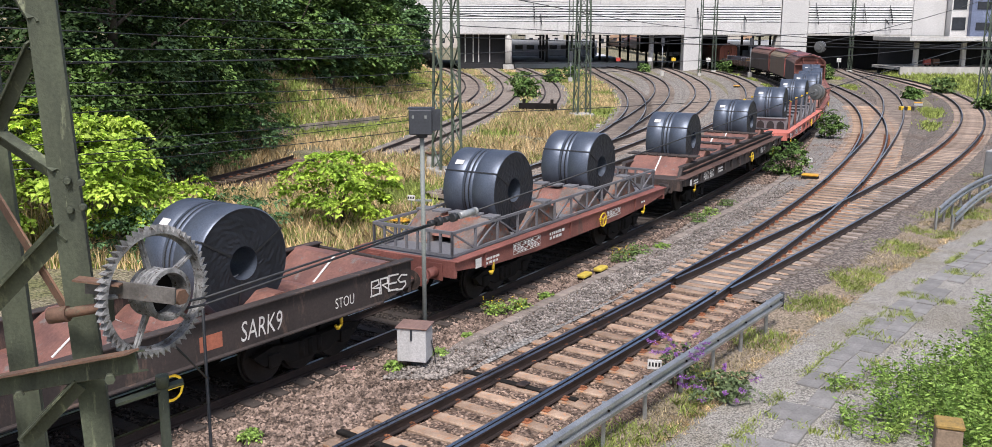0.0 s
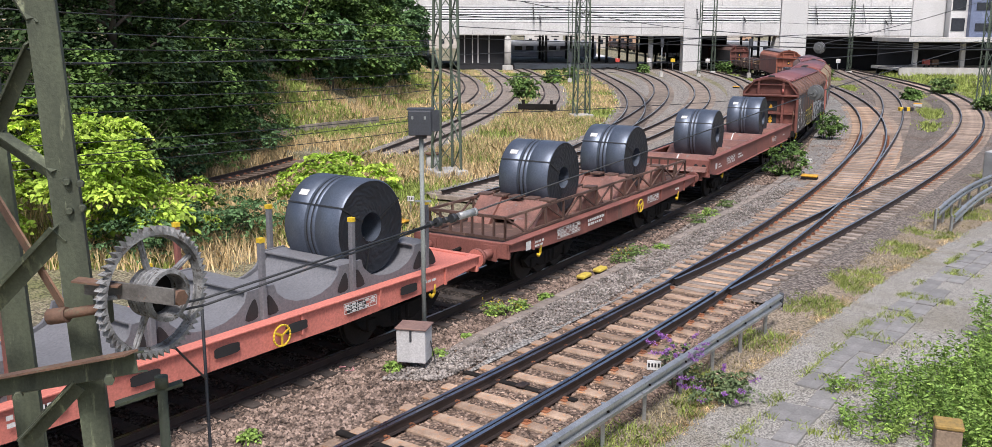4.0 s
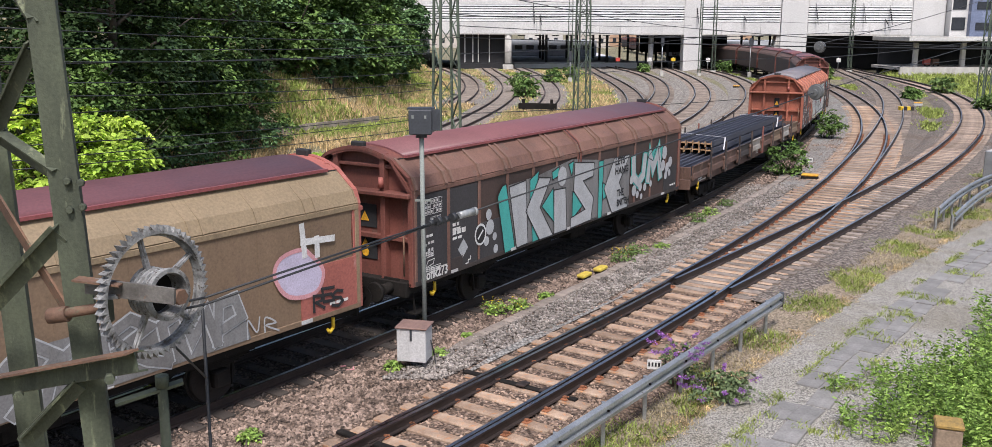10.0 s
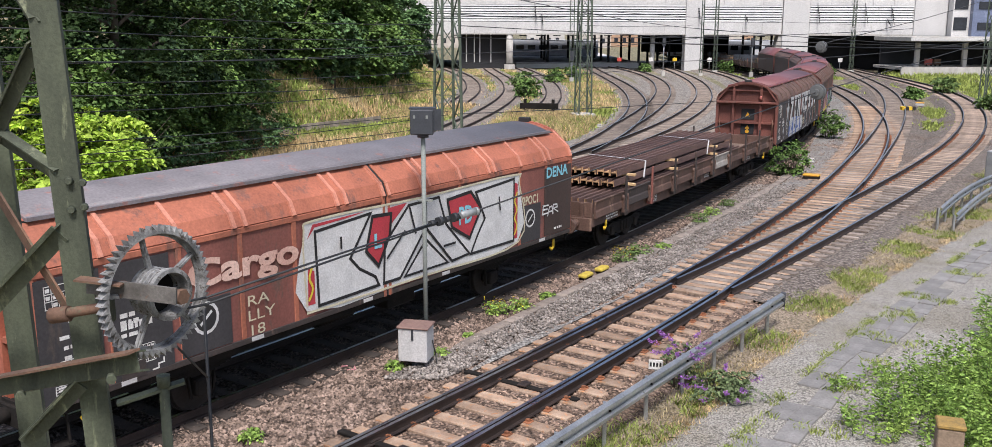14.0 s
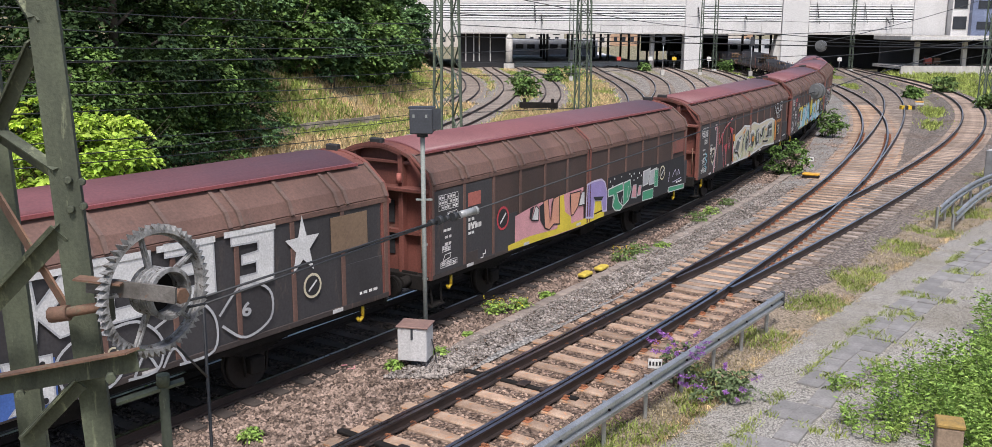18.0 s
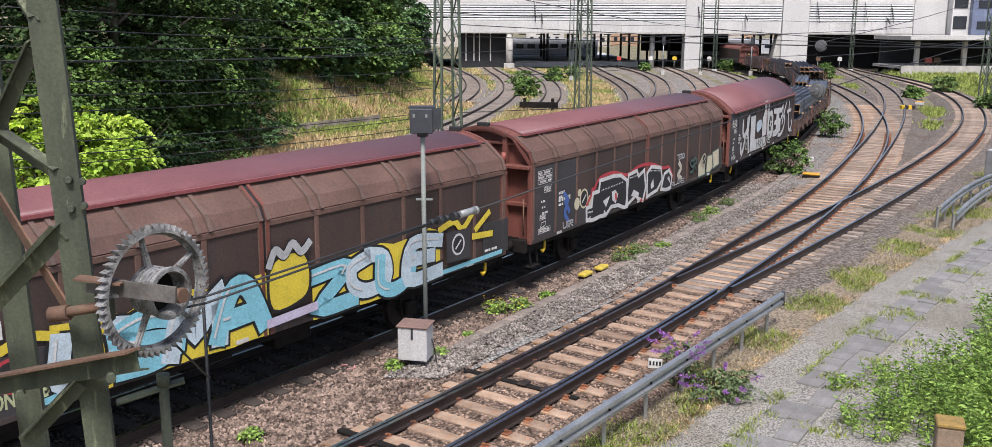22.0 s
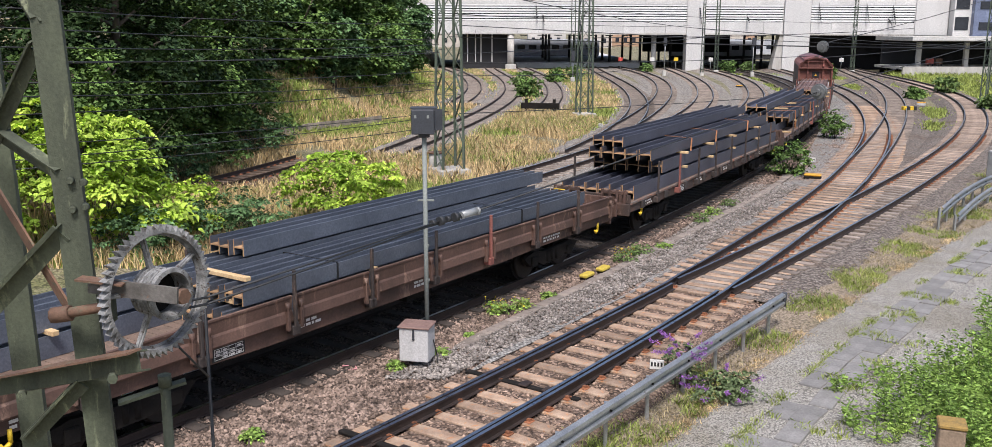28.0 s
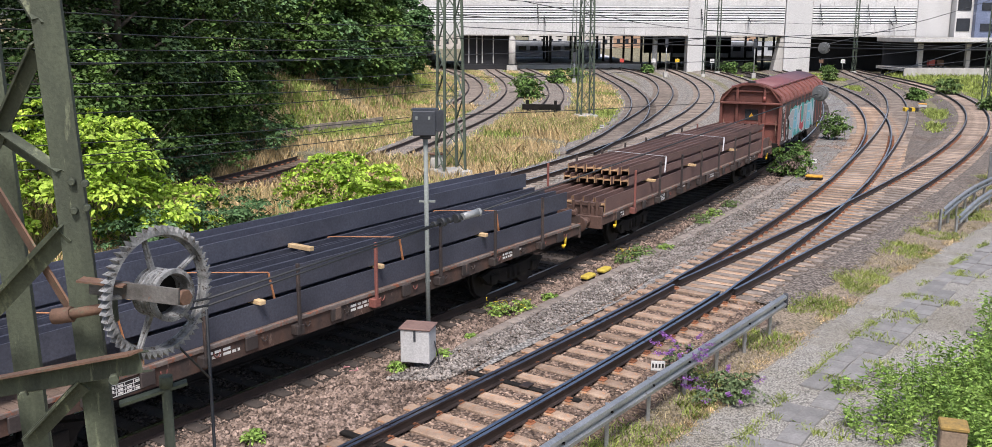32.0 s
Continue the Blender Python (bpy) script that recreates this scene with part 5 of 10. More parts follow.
for k in range(16):
    a = random.uniform(0, 6.28)
    c = Vector((.4 * math.cos(a), .4 * math.sin(a), random.uniform(.5, .85)))
    pts = np.array([c + Vector((.05 * j * math.cos(a) + random.gauss(0, .018), .05 * j * math.sin(a) + random.gauss(0, .018), .01 * j + random.gauss(0, .018))) for j in np.linspace(0, 4, 60)])
    leaves("blossom", pts, .028, M_PURPLE, bb2, aspect=1.0)
# weeds along the cable trough
for i, (x, y, r, m) in enumerate(((-.05, 21.3, .33, M_LEAF_FRESH), (.5, 21.6, .3, M_LEAF_FRESH), (1.25, 22.6, .2, M_LEAF_FRESH), (-.6, 19.6, .14, M_LEAF_FRESH), (-1.15, 18.4, .2, M_LEAF_FRESH), (3.6, 26.4, .4, M_LEAF_GREEN), (4.2, 27.3, .35, M_LEAF_GREEN), (5.0, 28.0, .25, M_LEAF_FRESH), (6.9, 32.0, .4, M_LEAF_GREEN), (7.6, 33.2, .35, M_LEAF_FRESH), (-2.0, 17.6, .2, M_LEAF_FRESH), (-3.95, 14.3, .22, M_LEAF_FRESH), (8.6, 35.0, .35, M_LEAF_GREEN))):
    w = shrub(x, y, -.27, (r, r, r * .55), int(260 + 500 * r), m, .06, 80 + i, "weed", "small green weed growing in the ballast", stems=6, category="weed")
    if i in (0, 1, 5):
        pts = np.array([(random.uniform(-r, r) * .8, random.uniform(-r, r) * .8, random.uniform(r * .7, r * 1.2)) for _ in range(60)])
        leaves("blossom", pts, .03, M_BLOOM_Y, w, aspect=1.0)
rib = thing("litter_ribbon", "strip of pink plastic ribbon lying on the ballast", "litter")
part("ribbon", wire(bmesh.new(), [(-3.05, 17.7, -.2), (-2.8, 17.75, -.19), (-2.75, 17.55, -.2), (-2.9, 17.5, -.2)], .012, 5), mat("pink_plastic", (.75, .32, .35), rough=.4), rib)

# ---- grass on the right-hand verge ----
edge_n = np.array(L_NEAR + L_C[1:])
path_a = np.array(L_PATH)
vx0, vx1 = (lambda y: float(np.interp(y, edge_n[:, 1], edge_n[:, 0])) + 2.0), (lambda y: float(np.interp(y, path_a[:, 1], path_a[:, 0])) - .5)
mat_dry_short = leaf_mat("grass_bleached", (0.50, 0.42, 0.27), (0.30, 0.25, 0.14), rough=0.85, trans=0.15)
grass("verge_grass", scatter(1250, 11, 46, vx0, vx1, lambda x, y: patch(x, y, .45) > .10, lambda x, y: -.34), .12, M_GRASS, "short green grass on the verge", .007, .5, 12, .09)
grass("verge_dry_grass", scatter(1500, 11, 46, vx0, vx1, lambda x, y: patch(x, y, .35, 5) > -.02, lambda x, y: -.345), .075, mat_dry_short, "short dry grass on the verge", .007, .6, 10, .12)
grass("path_edge_grass", scatter(420, 10, 40, lambda y: float(np.interp(y, path_a[:, 1], path_a[:, 0])) + .42, lambda y: float(np.interp(y, path_a[:, 1], path_a[:, 0])) + .68, lambda x, y: patch(x, y, .9, 8) > .0, lambda x, y: -.33), .07, M_GRASS, "low green weeds along the edge of the path", .006, .7, 12, .06)
grass("path_dry_edge", scatter(600, 10, 44, lambda y: float(np.interp(y, path_a[:, 1], path_a[:, 0])) - .8, lambda y: float(np.interp(y, path_a[:, 1], path_a[:, 0])) - .36, lambda x, y: patch(x, y, .6, 3) > -.15, lambda x, y: -.33), .07, M_GRASS_DRY, "dry grass creeping over the edge of the path", .006, .7, 10, .08)
sx0, sx1 = (lambda y: float(np.interp(y, path_a[:, 1], path_a[:, 0])) + .6), (lambda y: float(np.interp(y, path_a[:, 1], path_a[:, 0])) + 2.3)
grass("joint_weeds", scatter(170, 10, 32, sx0, sx1, lambda x, y: patch(x, y, .9, 2) > .25, lambda x, y: -.33), .10, M_GRASS, "green weeds between the slabs", .008, .6, 14, .07)
fx0, fx1 = (lambda y: float(np.interp(y, path_a[:, 1], path_a[:, 0])) + 5.0), (lambda y: float(np.interp(y, path_a[:, 1], path_a[:, 0])) + 12)
grass("bank_grass", scatter(1500, 10, 30, fx0, fx1, lambda x, y: True, lambda x, y: -.3), .35, M_GRASS, "tall green grass beside the path", .008, .4, 10, .15)
rk = off_tracks([L_A, L_B, L_C, L_TRAIN, L_D], 2.1)
grass("yard_grass", scatter(2600, 60, 150, lambda y: line_x(L_TRAIN, y) - 3, lambda y: line_x(L_C, y) + 10, lambda x, y: rk(x, y) and patch(x, y, .12, 4) > .02, lambda x, y: Z_GROUND), .3, M_GRASS, "green weeds between the far tracks", .04, .4, 8, .3)
grass("platform_weeds", scatter(900, 100, 150, lambda y: line_x(L_C, y) + 3, lambda y: line_x(L_C, y) + 26, lambda x, y: True, lambda x, y: Z_GROUND), .6, M_GRASS, "green weeds along the far right tracks", .06, .4, 8, .4)
for i, (x, y, r) in enumerate(((44.5, 130, 1.2), (51.5, 152, 1.0), (41.0, 80.0, 1.0), (39.8, 92.0, .9), (46.5, 100, 1.3), (35.5, 150, 1.4), (39.0, 152, 1.2), (22.5, 148, 1.0), (9.8, 125, 1.3), (7.0, 118, 1.3), (2.8, 100, 1.6), (3.0, 92, 1.4))):
    shrub(x, y, Z_GROUND, (r, r, r * .75), 700, M_LEAF_MID if i % 2 else M_LEAF_GREEN, .3, 200 + i, "bush", "green bush growing between the far tracks", stems=8)

# ---- loose ballast stones ----
def stone_field(name, pts, size, material, label):
    n = len(pts)
    base = np.array([(1, 0, 0), (0, 1, 0), (-1, 0, 0), (0, -1, 0), (0, 0, 1), (0, 0, -1)], float)
    tri = np.array([(0, 1, 4), (1, 2, 4), (2, 3, 4), (3, 0, 4), (1, 0, 5), (2, 1, 5), (3, 2, 5), (0, 3, 5)])
    a = RNG.uniform(0, 2 * np.pi, n)
    b = RNG.uniform(-.6, .6, n)
    v = base[None] * RNG.uniform(.65, 1.25, (n, 6, 1)) * (size * RNG.uniform(.6, 1.4, n))[:, None, None] * np.array([1.15, .9, .75])
    v += RNG.normal(0, size * .12, v.shape)
    v = np.stack([v[..., 0], v[..., 1] * np.cos(b)[:, None] - v[..., 2] * np.sin(b)[:, None], v[..., 1] * np.sin(b)[:, None] + v[..., 2] * np.cos(b)[:, None]], -1)
    v = np.stack([v[..., 0] * np.cos(a)[:, None] - v[..., 1] * np.sin(a)[:, None], v[..., 0] * np.sin(a)[:, None] + v[..., 1] * np.cos(a)[:, None], v[..., 2]], -1)
    v += np.array(pts)[:, None, :]
    me = bpy.data.meshes.new(name)
    me.vertices.add(6 * n)
    me.vertices.foreach_set("co", v.astype(np.float32).ravel())
    t = (np.arange(n)[:, None, None] * 6 + tri[None]).reshape(-1)
    me.loops.add(24 * n)
    me.loops.foreach_set("vertex_index", t.astype(np.int32))
    me.polygons.add(8 * n)
    me.polygons.foreach_set("loop_start", (np.arange(8 * n) * 3).astype(np.int32))
    me.update(calc_edges=True)
    me.materials.append(material)
    return tagged(new(name, me), label, "ballast stones", "", "stuff")


M_STONE_G = mat("loose_stone_grey", (0.32, 0.285, 0.255), (0.15, 0.13, 0.115), rough=0.9, s1=3, s2=30, bump=0.2, island=0.5, spec=0.25)
near_a, train_a = np.array(L_NEAR + L_A[1:]), np.array(L_TRAIN)


def stone_points(n, y0, y1, lo, hi, z, power=1.0):
    y = y0 + (y1 - y0) * RNG.uniform(0, 1, n) ** power
    f = RNG.uniform(0, 1, n)
    x = lo(y) * (1 - f) + hi(y) * f
    return np.c_[x, y, z + RNG.uniform(-.012, .025, n)]


nx_ = lambda y: np.interp(y, near_a[:, 1], near_a[:, 0])
tx_ = lambda y: np.interp(y, train_a[:, 1], train_a[:, 0])
stone_field("ballast_stones", stone_points(42000, 12.5, 27, lambda y: tx_(y) + 1.0, lambda y: nx_(y) - 1.75, Z_BED - .015, 1.3), .044, M_STONE, "loose brown ballast stones")
stone_field("ballast_stones_far", stone_points(26000, 26, 60, lambda y: tx_(y) + 1.0, lambda y: nx_(y) - 1.6, Z_BED - .01, 1.3), .045, M_STONE, "loose brown ballast stones")
stone_field("ballast_stones_grey", stone_points(13000, 17, 40, lambda y: nx_(y) - 3.0 - np.clip((y - 22) * .06, 0, 1), lambda y: nx_(y) - 1.85, Z_BED + .045, 1.2), .036, M_STONE_G, "loose light grey ballast stones")
stone_field("bed_stones", stone_points(15000, 12.5, 30, lambda y: nx_(y) - 1.7, lambda y: nx_(y) + 2.0, Z_BED - .03, 1.2), .040, mat("loose_stone_warm", (0.40, 0.285, 0.215), (0.14, 0.095, 0.07), rough=0.9, s1=3, s2=30, bump=0.2, island=0.5, spec=0.25), "loose ballast stones between the sleepers")
# stones coloured dark to match the painted shade of the goods bed
stone_field("goods_bed_stones", stone_points(9000, 12.5, 32, lambda y: tx_(y) - 1.2, lambda y: tx_(y) + 1.1, Z_BED + .02, 1.2), .036, mat("loose_stone_oily_shaded", (0.10, 0.08, 0.066), (0.035, 0.028, 0.024), rough=0.9, s1=3, s2=30, island=0.6), "oily ballast stones under the goods track, blackened for the train's shade")

# ---- overhead wires ----
WIRES = [((-10.2, 20, 6.67), (-2.47, 40, 6.44)), ((-10.26, 20, 6.27), (-2.48, 40, 5.83)), ((-10.3, 20, 5.87), (-2.48, 40, 5.62)), ((-10.29, 20, 5.57), (-2.48, 40, 5.29)), ((-10.3, 20, 5.52), (-2.4, 43, 5.35)),
         ((-10.3, 20, 5.13), (-2.49, 40, 4.54)), ((-10.3, 20, 4.85), (-2.5, 40, 4.07)), ((-10.4, 20, 4.46), (-2.5, 40, 3.81)), ((-10.47, 20, 3.8), (-2.2, 42, 2.7)), ((-10.5, 20, 3.48), (-2.2, 42, 2.55)), ((-10.52, 20, 3.29), (-2.2, 42, 2.1)),
         ((-1.87, 44, 5.13), (14.4, 70, 5.63)), ((-1.87, 44, 4.14), (9.9, 70, 3.36)), ((-1.8, 43, 2.5), (23.5, 70, 1.75)), ((1.0, 44, 7.53), (14.3, 70, 6.3)), ((-1.86, 44, 6.4), (35.8, 70, 5.04)), ((-1.87, 44, 4.71), (23.1, 70, 4.4)),
         ((14.5, 44, 5.0), (35.7, 70, 5.71)), ((14.8, 44, 5.68), (35.4, 70, 8.59)), ((17.4, 44, 4.64), (41.6, 82, 4.2)), ((4.2, 44, 5.86), (29.8, 70, 6.36)), ((9.0, 44, 6.3), (41.6, 82, 4.9)), ((6.4, 72, 6.5), (30, 150, 6.8)), ((6.4, 72, 5.2), (11.4, 150, 5.4)),
         ((6.4, 72, 7.6), (54.8, 150, 7.0)), ((-2.2, 43, 6.9), (6.4, 72, 7.2)), ((-2.2, 43, 7.8), (6.4, 72, 8.2)), ((-2.2, 43, 5.9), (22.2, 17, 5.92))]
for i, (p, q) in enumerate(WIRES):
    w = thing("overhead_wire", "thin dark overhead wire", "wire", "overhead wires")
    p, q = Vector(p), Vector(q)
    d = (q - p)
    pts = [p - d * .35] + [p + d * f - Vector((0, 0, .12 * 4 * f * (1 - f))) for f in (0, .25, .5, .75, 1)] if p.y < 21 else [p + d * f - Vector((0, 0, .15 * 4 * f * (1 - f))) for f in (0, .25, .5, .75, 1)]
    part("strand", wire(bmesh.new(), pts, .0125 if p.y < 30 else .018, 4), M_WIRE, w)
tr = thing("tension_rope", "twin steel tension rope with insulators", "wire")
for dz in (0, -.045):
    part("rope", wire(bmesh.new(), [(-2.08, 5.85, 4.56 + dz), (-1.89, 5.95, 4.58 + dz), (-.55, 8.7, 4.53 + dz * .3)], .009, 5), M_WIRE, tr)
part("rope", wire(bmesh.new(), [(-.28, 9.05, 4.54), (5.56, 16.7, 5.23), (13.3, 26, 6.05)], .009, 5), M_WIRE, tr)
bm = bmesh.new()
for k in range(5):
    f = k / 4
    c = Vector((-.62, 8.6, 4.53)).lerp(Vector((-.36, 8.95, 4.535)), f)
    tube(bm, c, c + Vector((.03, .04, .001)), .045 if k % 2 else .03, 8)
part("turnbuckle", bm, M_WIRE, tr)
bm = bmesh.new()
tube(bm, (-.36, 8.95, 4.537), (-.22, 9.13, 4.545), .036, 12)
tube(bm, (-.22, 9.13, 4.545), (-.2, 9.15, 4.546), .042, 12)
part("insulator", bm, M_CERAMIC, tr, "pale glass insulator")
for c in ((5.56, 16.7, 5.23), (10.0, 30, 5.76)):
    iso = thing("line_insulator", "round grey insulator in an overhead wire", "insulator", "insulators")
    bm = bmesh.new()
    c = Vector(c)
    d = Vector((.6, .78, .08)).normalized()
    for k in range(5):
        r = (.06, .12, .14, .12, .06)[k] * (1 if c.y < 20 else 1.3)
        tube(bm, c + d * (.05 * k - .12), c + d * (.05 * k - .07), r, 14)
    part("shed", bm, mat("insulator_dark", (.16, .165, .165), rough=.4), iso)
part("suspension", wire(bmesh.new(), [(-2.08, 5.85, 4.3), (-2.02, 6.3, 3.9)], .008, 5), M_WIRE, tr)
# ---- the goods train ----
# along a wagon x runs from its leading end (-) to its trailing end (+), y to the side away from the bridge, z up from the rail
MOVERS = []
SPEED_T = [0, 4, 8, 12, 16, 20, 24, 28, 32]
SPEED_V = [11.06, 11.10, 11.13, 11.10, 10.99, 10.83, 10.66, 10.52, 10.36]


def paint(name, c, dark=0.6, wear=(0.10, 0.075, 0.06), amt=0.45, rough=0.7):
    return mat(name, c, tuple(dark * v for v in c), rough=rough, s1=0.9, s2=22, bump=0.12, dist=0.004, streak=4.0, wear=wear, wear_amt=amt)


P_BROWN = paint("wagon_brown", (0.195, 0.102, 0.075), wear=(0.12, 0.085, 0.07))
P_BROWN2 = paint("wagon_brown_dark", (0.150, 0.084, 0.065), wear=(0.092, 0.060, 0.049))
P_CHAR = paint("wagon_charcoal", (0.045, 0.042, 0.044), wear=(0.07, 0.055, 0.048), amt=0.45)
P_CHAR2 = paint("wagon_dark_brown", (0.064, 0.040, 0.033), wear=(0.042, 0.033, 0.030), amt=0.5)
P_ROOF = paint("roof_maroon", (0.195, 0.078, 0.080), 0.8, wear=(0.155, 0.080, 0.077), amt=0.35, rough=0.5)
P_LIP = paint("roof_lip", (0.26, 0.075, 0.078), 0.8, amt=0.2, rough=0.45)
P_ROOFGREY = paint("roof_grey", (0.20, 0.185, 0.195), 0.7, wear=(0.26, 0.13, 0.11), amt=0.5, rough=0.6)
P_END = paint("end_red", (0.20, 0.068, 0.050), 0.5, wear=(0.12, 0.06, 0.045), amt=0.5)
P_TAN = paint("tan", (0.255, 0.190, 0.115), 0.82, wear=(0.20, 0.145, 0.09), amt=0.4)
P_TANDARK = paint("tan_brown", (0.20, 0.135, 0.085), 0.8, wear=(0.16, 0.105, 0.07), amt=0.4)
P_REDP = paint("faded_red", (0.36, 0.115, 0.090), 0.8, wear=(0.42, 0.22, 0.19), amt=0.35)
P_ORANGE = paint("cargo_orange", (0.43, 0.145, 0.085), 0.62, wear=(0.20, 0.09, 0.065), amt=0.6)
P_ORANGE_END = paint("end_orange", (0.36, 0.115, 0.068), 0.6, wear=(0.15, 0.07, 0.05), amt=0.5)
P_REDBR = paint("red_brown", (0.25, 0.090, 0.070), 0.65, wear=(0.12, 0.07, 0.055), amt=0.5)
P_PINK = paint("salmon_red", (0.58, 0.185, 0.140), 0.85, wear=(0.45, 0.15, 0.11), amt=0.3)
P_CRADLE = paint("cradle_grey", (0.155, 0.155, 0.165), 0.8, wear=(0.20, 0.16, 0.14), amt=0.3)
P_SILLDK = paint("sill_dark", (0.052, 0.040, 0.036), 0.6, wear=(0.115, 0.076, 0.058), amt=0.55)
P_SILLBR = paint("sill_brown", (0.125, 0.070, 0.052), 0.45, wear=(0.20, 0.125, 0.09), amt=0.55)
P_SADDLE = mat("saddle_rust", (0.30, 0.145, 0.11), (0.18, 0.092, 0.075), rough=0.5, metal=0.3, s1=1.6, s2=20, bump=0.1, wear=(0.22, 0.19, 0.17), wear_amt=0.5)
P_SADDLE2 = mat("saddle_grey_rust", (0.24, 0.205, 0.185), (0.16, 0.12, 0.10), rough=0.55, metal=0.3, s1=1.6, s2=20, bump=0.1, wear=(0.30, 0.11, 0.06), wear_amt=0.75)
P_DECK = mat("deck_planks", (0.20, 0.135, 0.10), (0.12, 0.085, 0.065), rough=0.9, s1=3, s2=40, bump=0.4)
P_TIMBER = mat("timber", (0.62, 0.45, 0.25), (0.48, 0.32, 0.16), rough=0.8, s1=5, s2=40, vary=0.2)
P_COIL = mat("coil_steel", (0.135, 0.16, 0.205), (0.09, 0.107, 0.14), rough=0.45, metal=0.5, s1=0.8, s2=30, bump=0.04, wear=(0.11, 0.125, 0.15), wear_amt=0.3)
P_COILEND = mat("coil_edges", (0.040, 0.044, 0.054), (0.027, 0.03, 0.037), rough=0.5, metal=0.6, s1=1.5, s2=70, bump=0.25, dist=0.004)
P_STRAP = mat("strap_dark", (0.02, 0.021, 0.023), rough=0.5, bump=0)
P_STRAPW = mat("strap_white", (0.65, 0.65, 0.66), rough=0.5, bump=0)
P_STRAPO = mat("strap_orange", (0.55, 0.24, 0.11), rough=0.5, bump=0)
P_BEAM_BLUE = mat("beam_bluegrey", (0.15, 0.17, 0.21), (0.10, 0.115, 0.145), rough=0.5, metal=0.5, s1=0.7, s2=25, bump=0.05, vary=0.15)
P_BEAM_DARK = mat("beam_dark", (0.105, 0.110, 0.142), (0.072, 0.075, 0.098), rough=0.55, metal=0.45, s1=0.7, s2=25, bump=0.05, vary=0.15)
P_BEAM_RUST = mat("beam_rust", (0.20, 0.12, 0.10), (0.125, 0.078, 0.07), rough=0.7, metal=0.3, s1=0.8, s2=25, bump=0.05, vary=0.15)
P_BEAM_END = mat("beam_end_rust", (0.46, 0.29, 0.14), (0.20, 0.11, 0.06), rough=0.8, s1=5, s2=40, vary=0.3)
P_SILLRUST = mat("sill_rust", (0.042, 0.031, 0.027), (0.085, 0.045, 0.031), rough=0.8, s1=2.2, s2=25, bump=0.12, streak=3, wear=(0.20, 0.14, 0.105), wear_amt=0.4)
G = {k: mat("spray_" + k, c, tuple(0.82 * v for v in c), rough=0.55, s1=3, s2=30, bump=0.03) for k, c in dict(
    white=(0.62, 0.62, 0.61), silver=(0.42, 0.43, 0.44), black=(0.015, 0.015, 0.017), red=(0.45, 0.045, 0.06), pink=(0.60, 0.30, 0.32), green=(0.05, 0.30, 0.16),
    teal=(0.06, 0.38, 0.34), cyan=(0.22, 0.52, 0.62), blue=(0.06, 0.13, 0.38), purple=(0.30, 0.24, 0.48), yellow=(0.66, 0.52, 0.05), orange=(0.62, 0.24, 0.04), cream=(0.58, 0.53, 0.38), olive=(0.32, 0.34, 0.20), ice=(0.50, 0.60, 0.66), lilac=(0.52, 0.47, 0.60), salmon=(0.62, 0.30, 0.20), darkgrey=(0.11, 0.12, 0.11), limewash=(0.46, 0.50, 0.28)).items()}

P_BLACKP = mat("spray_matt_black", (0.020, 0.020, 0.022), rough=0.8, s1=2, s2=20)
P_GREYWASH = mat("spray_grey_wash", (0.22, 0.22, 0.22), (0.12, 0.115, 0.11), rough=0.7, s1=1.5, s2=30, streak=6)
P_TEALD = mat("spray_dull_teal", (0.07, 0.13, 0.12), rough=0.7)


def flat_poly(bm, pts, y):
    bm.faces.new([bm.verts.new((x, y, z)) for x, z in pts])


def rounded(pts, n=4):
    """A smooth closed outline through the points."""
    out, m = [], len(pts)
    for i in range(m):
        p0, p1, p2, p3 = (pts[(i + k) % m] for k in (-1, 0, 1, 2))
        for j in range(n):
            t = j / n
            out.append(tuple(0.5 * (2 * p1[k] + (p2[k] - p0[k]) * t + (2 * p0[k] - 5 * p1[k] + 4 * p2[k] - p3[k]) * t * t + (3 * p1[k] - p0[k] - 3 * p2[k] + p3[k]) * t ** 3) for k in (0, 1)))
    return out


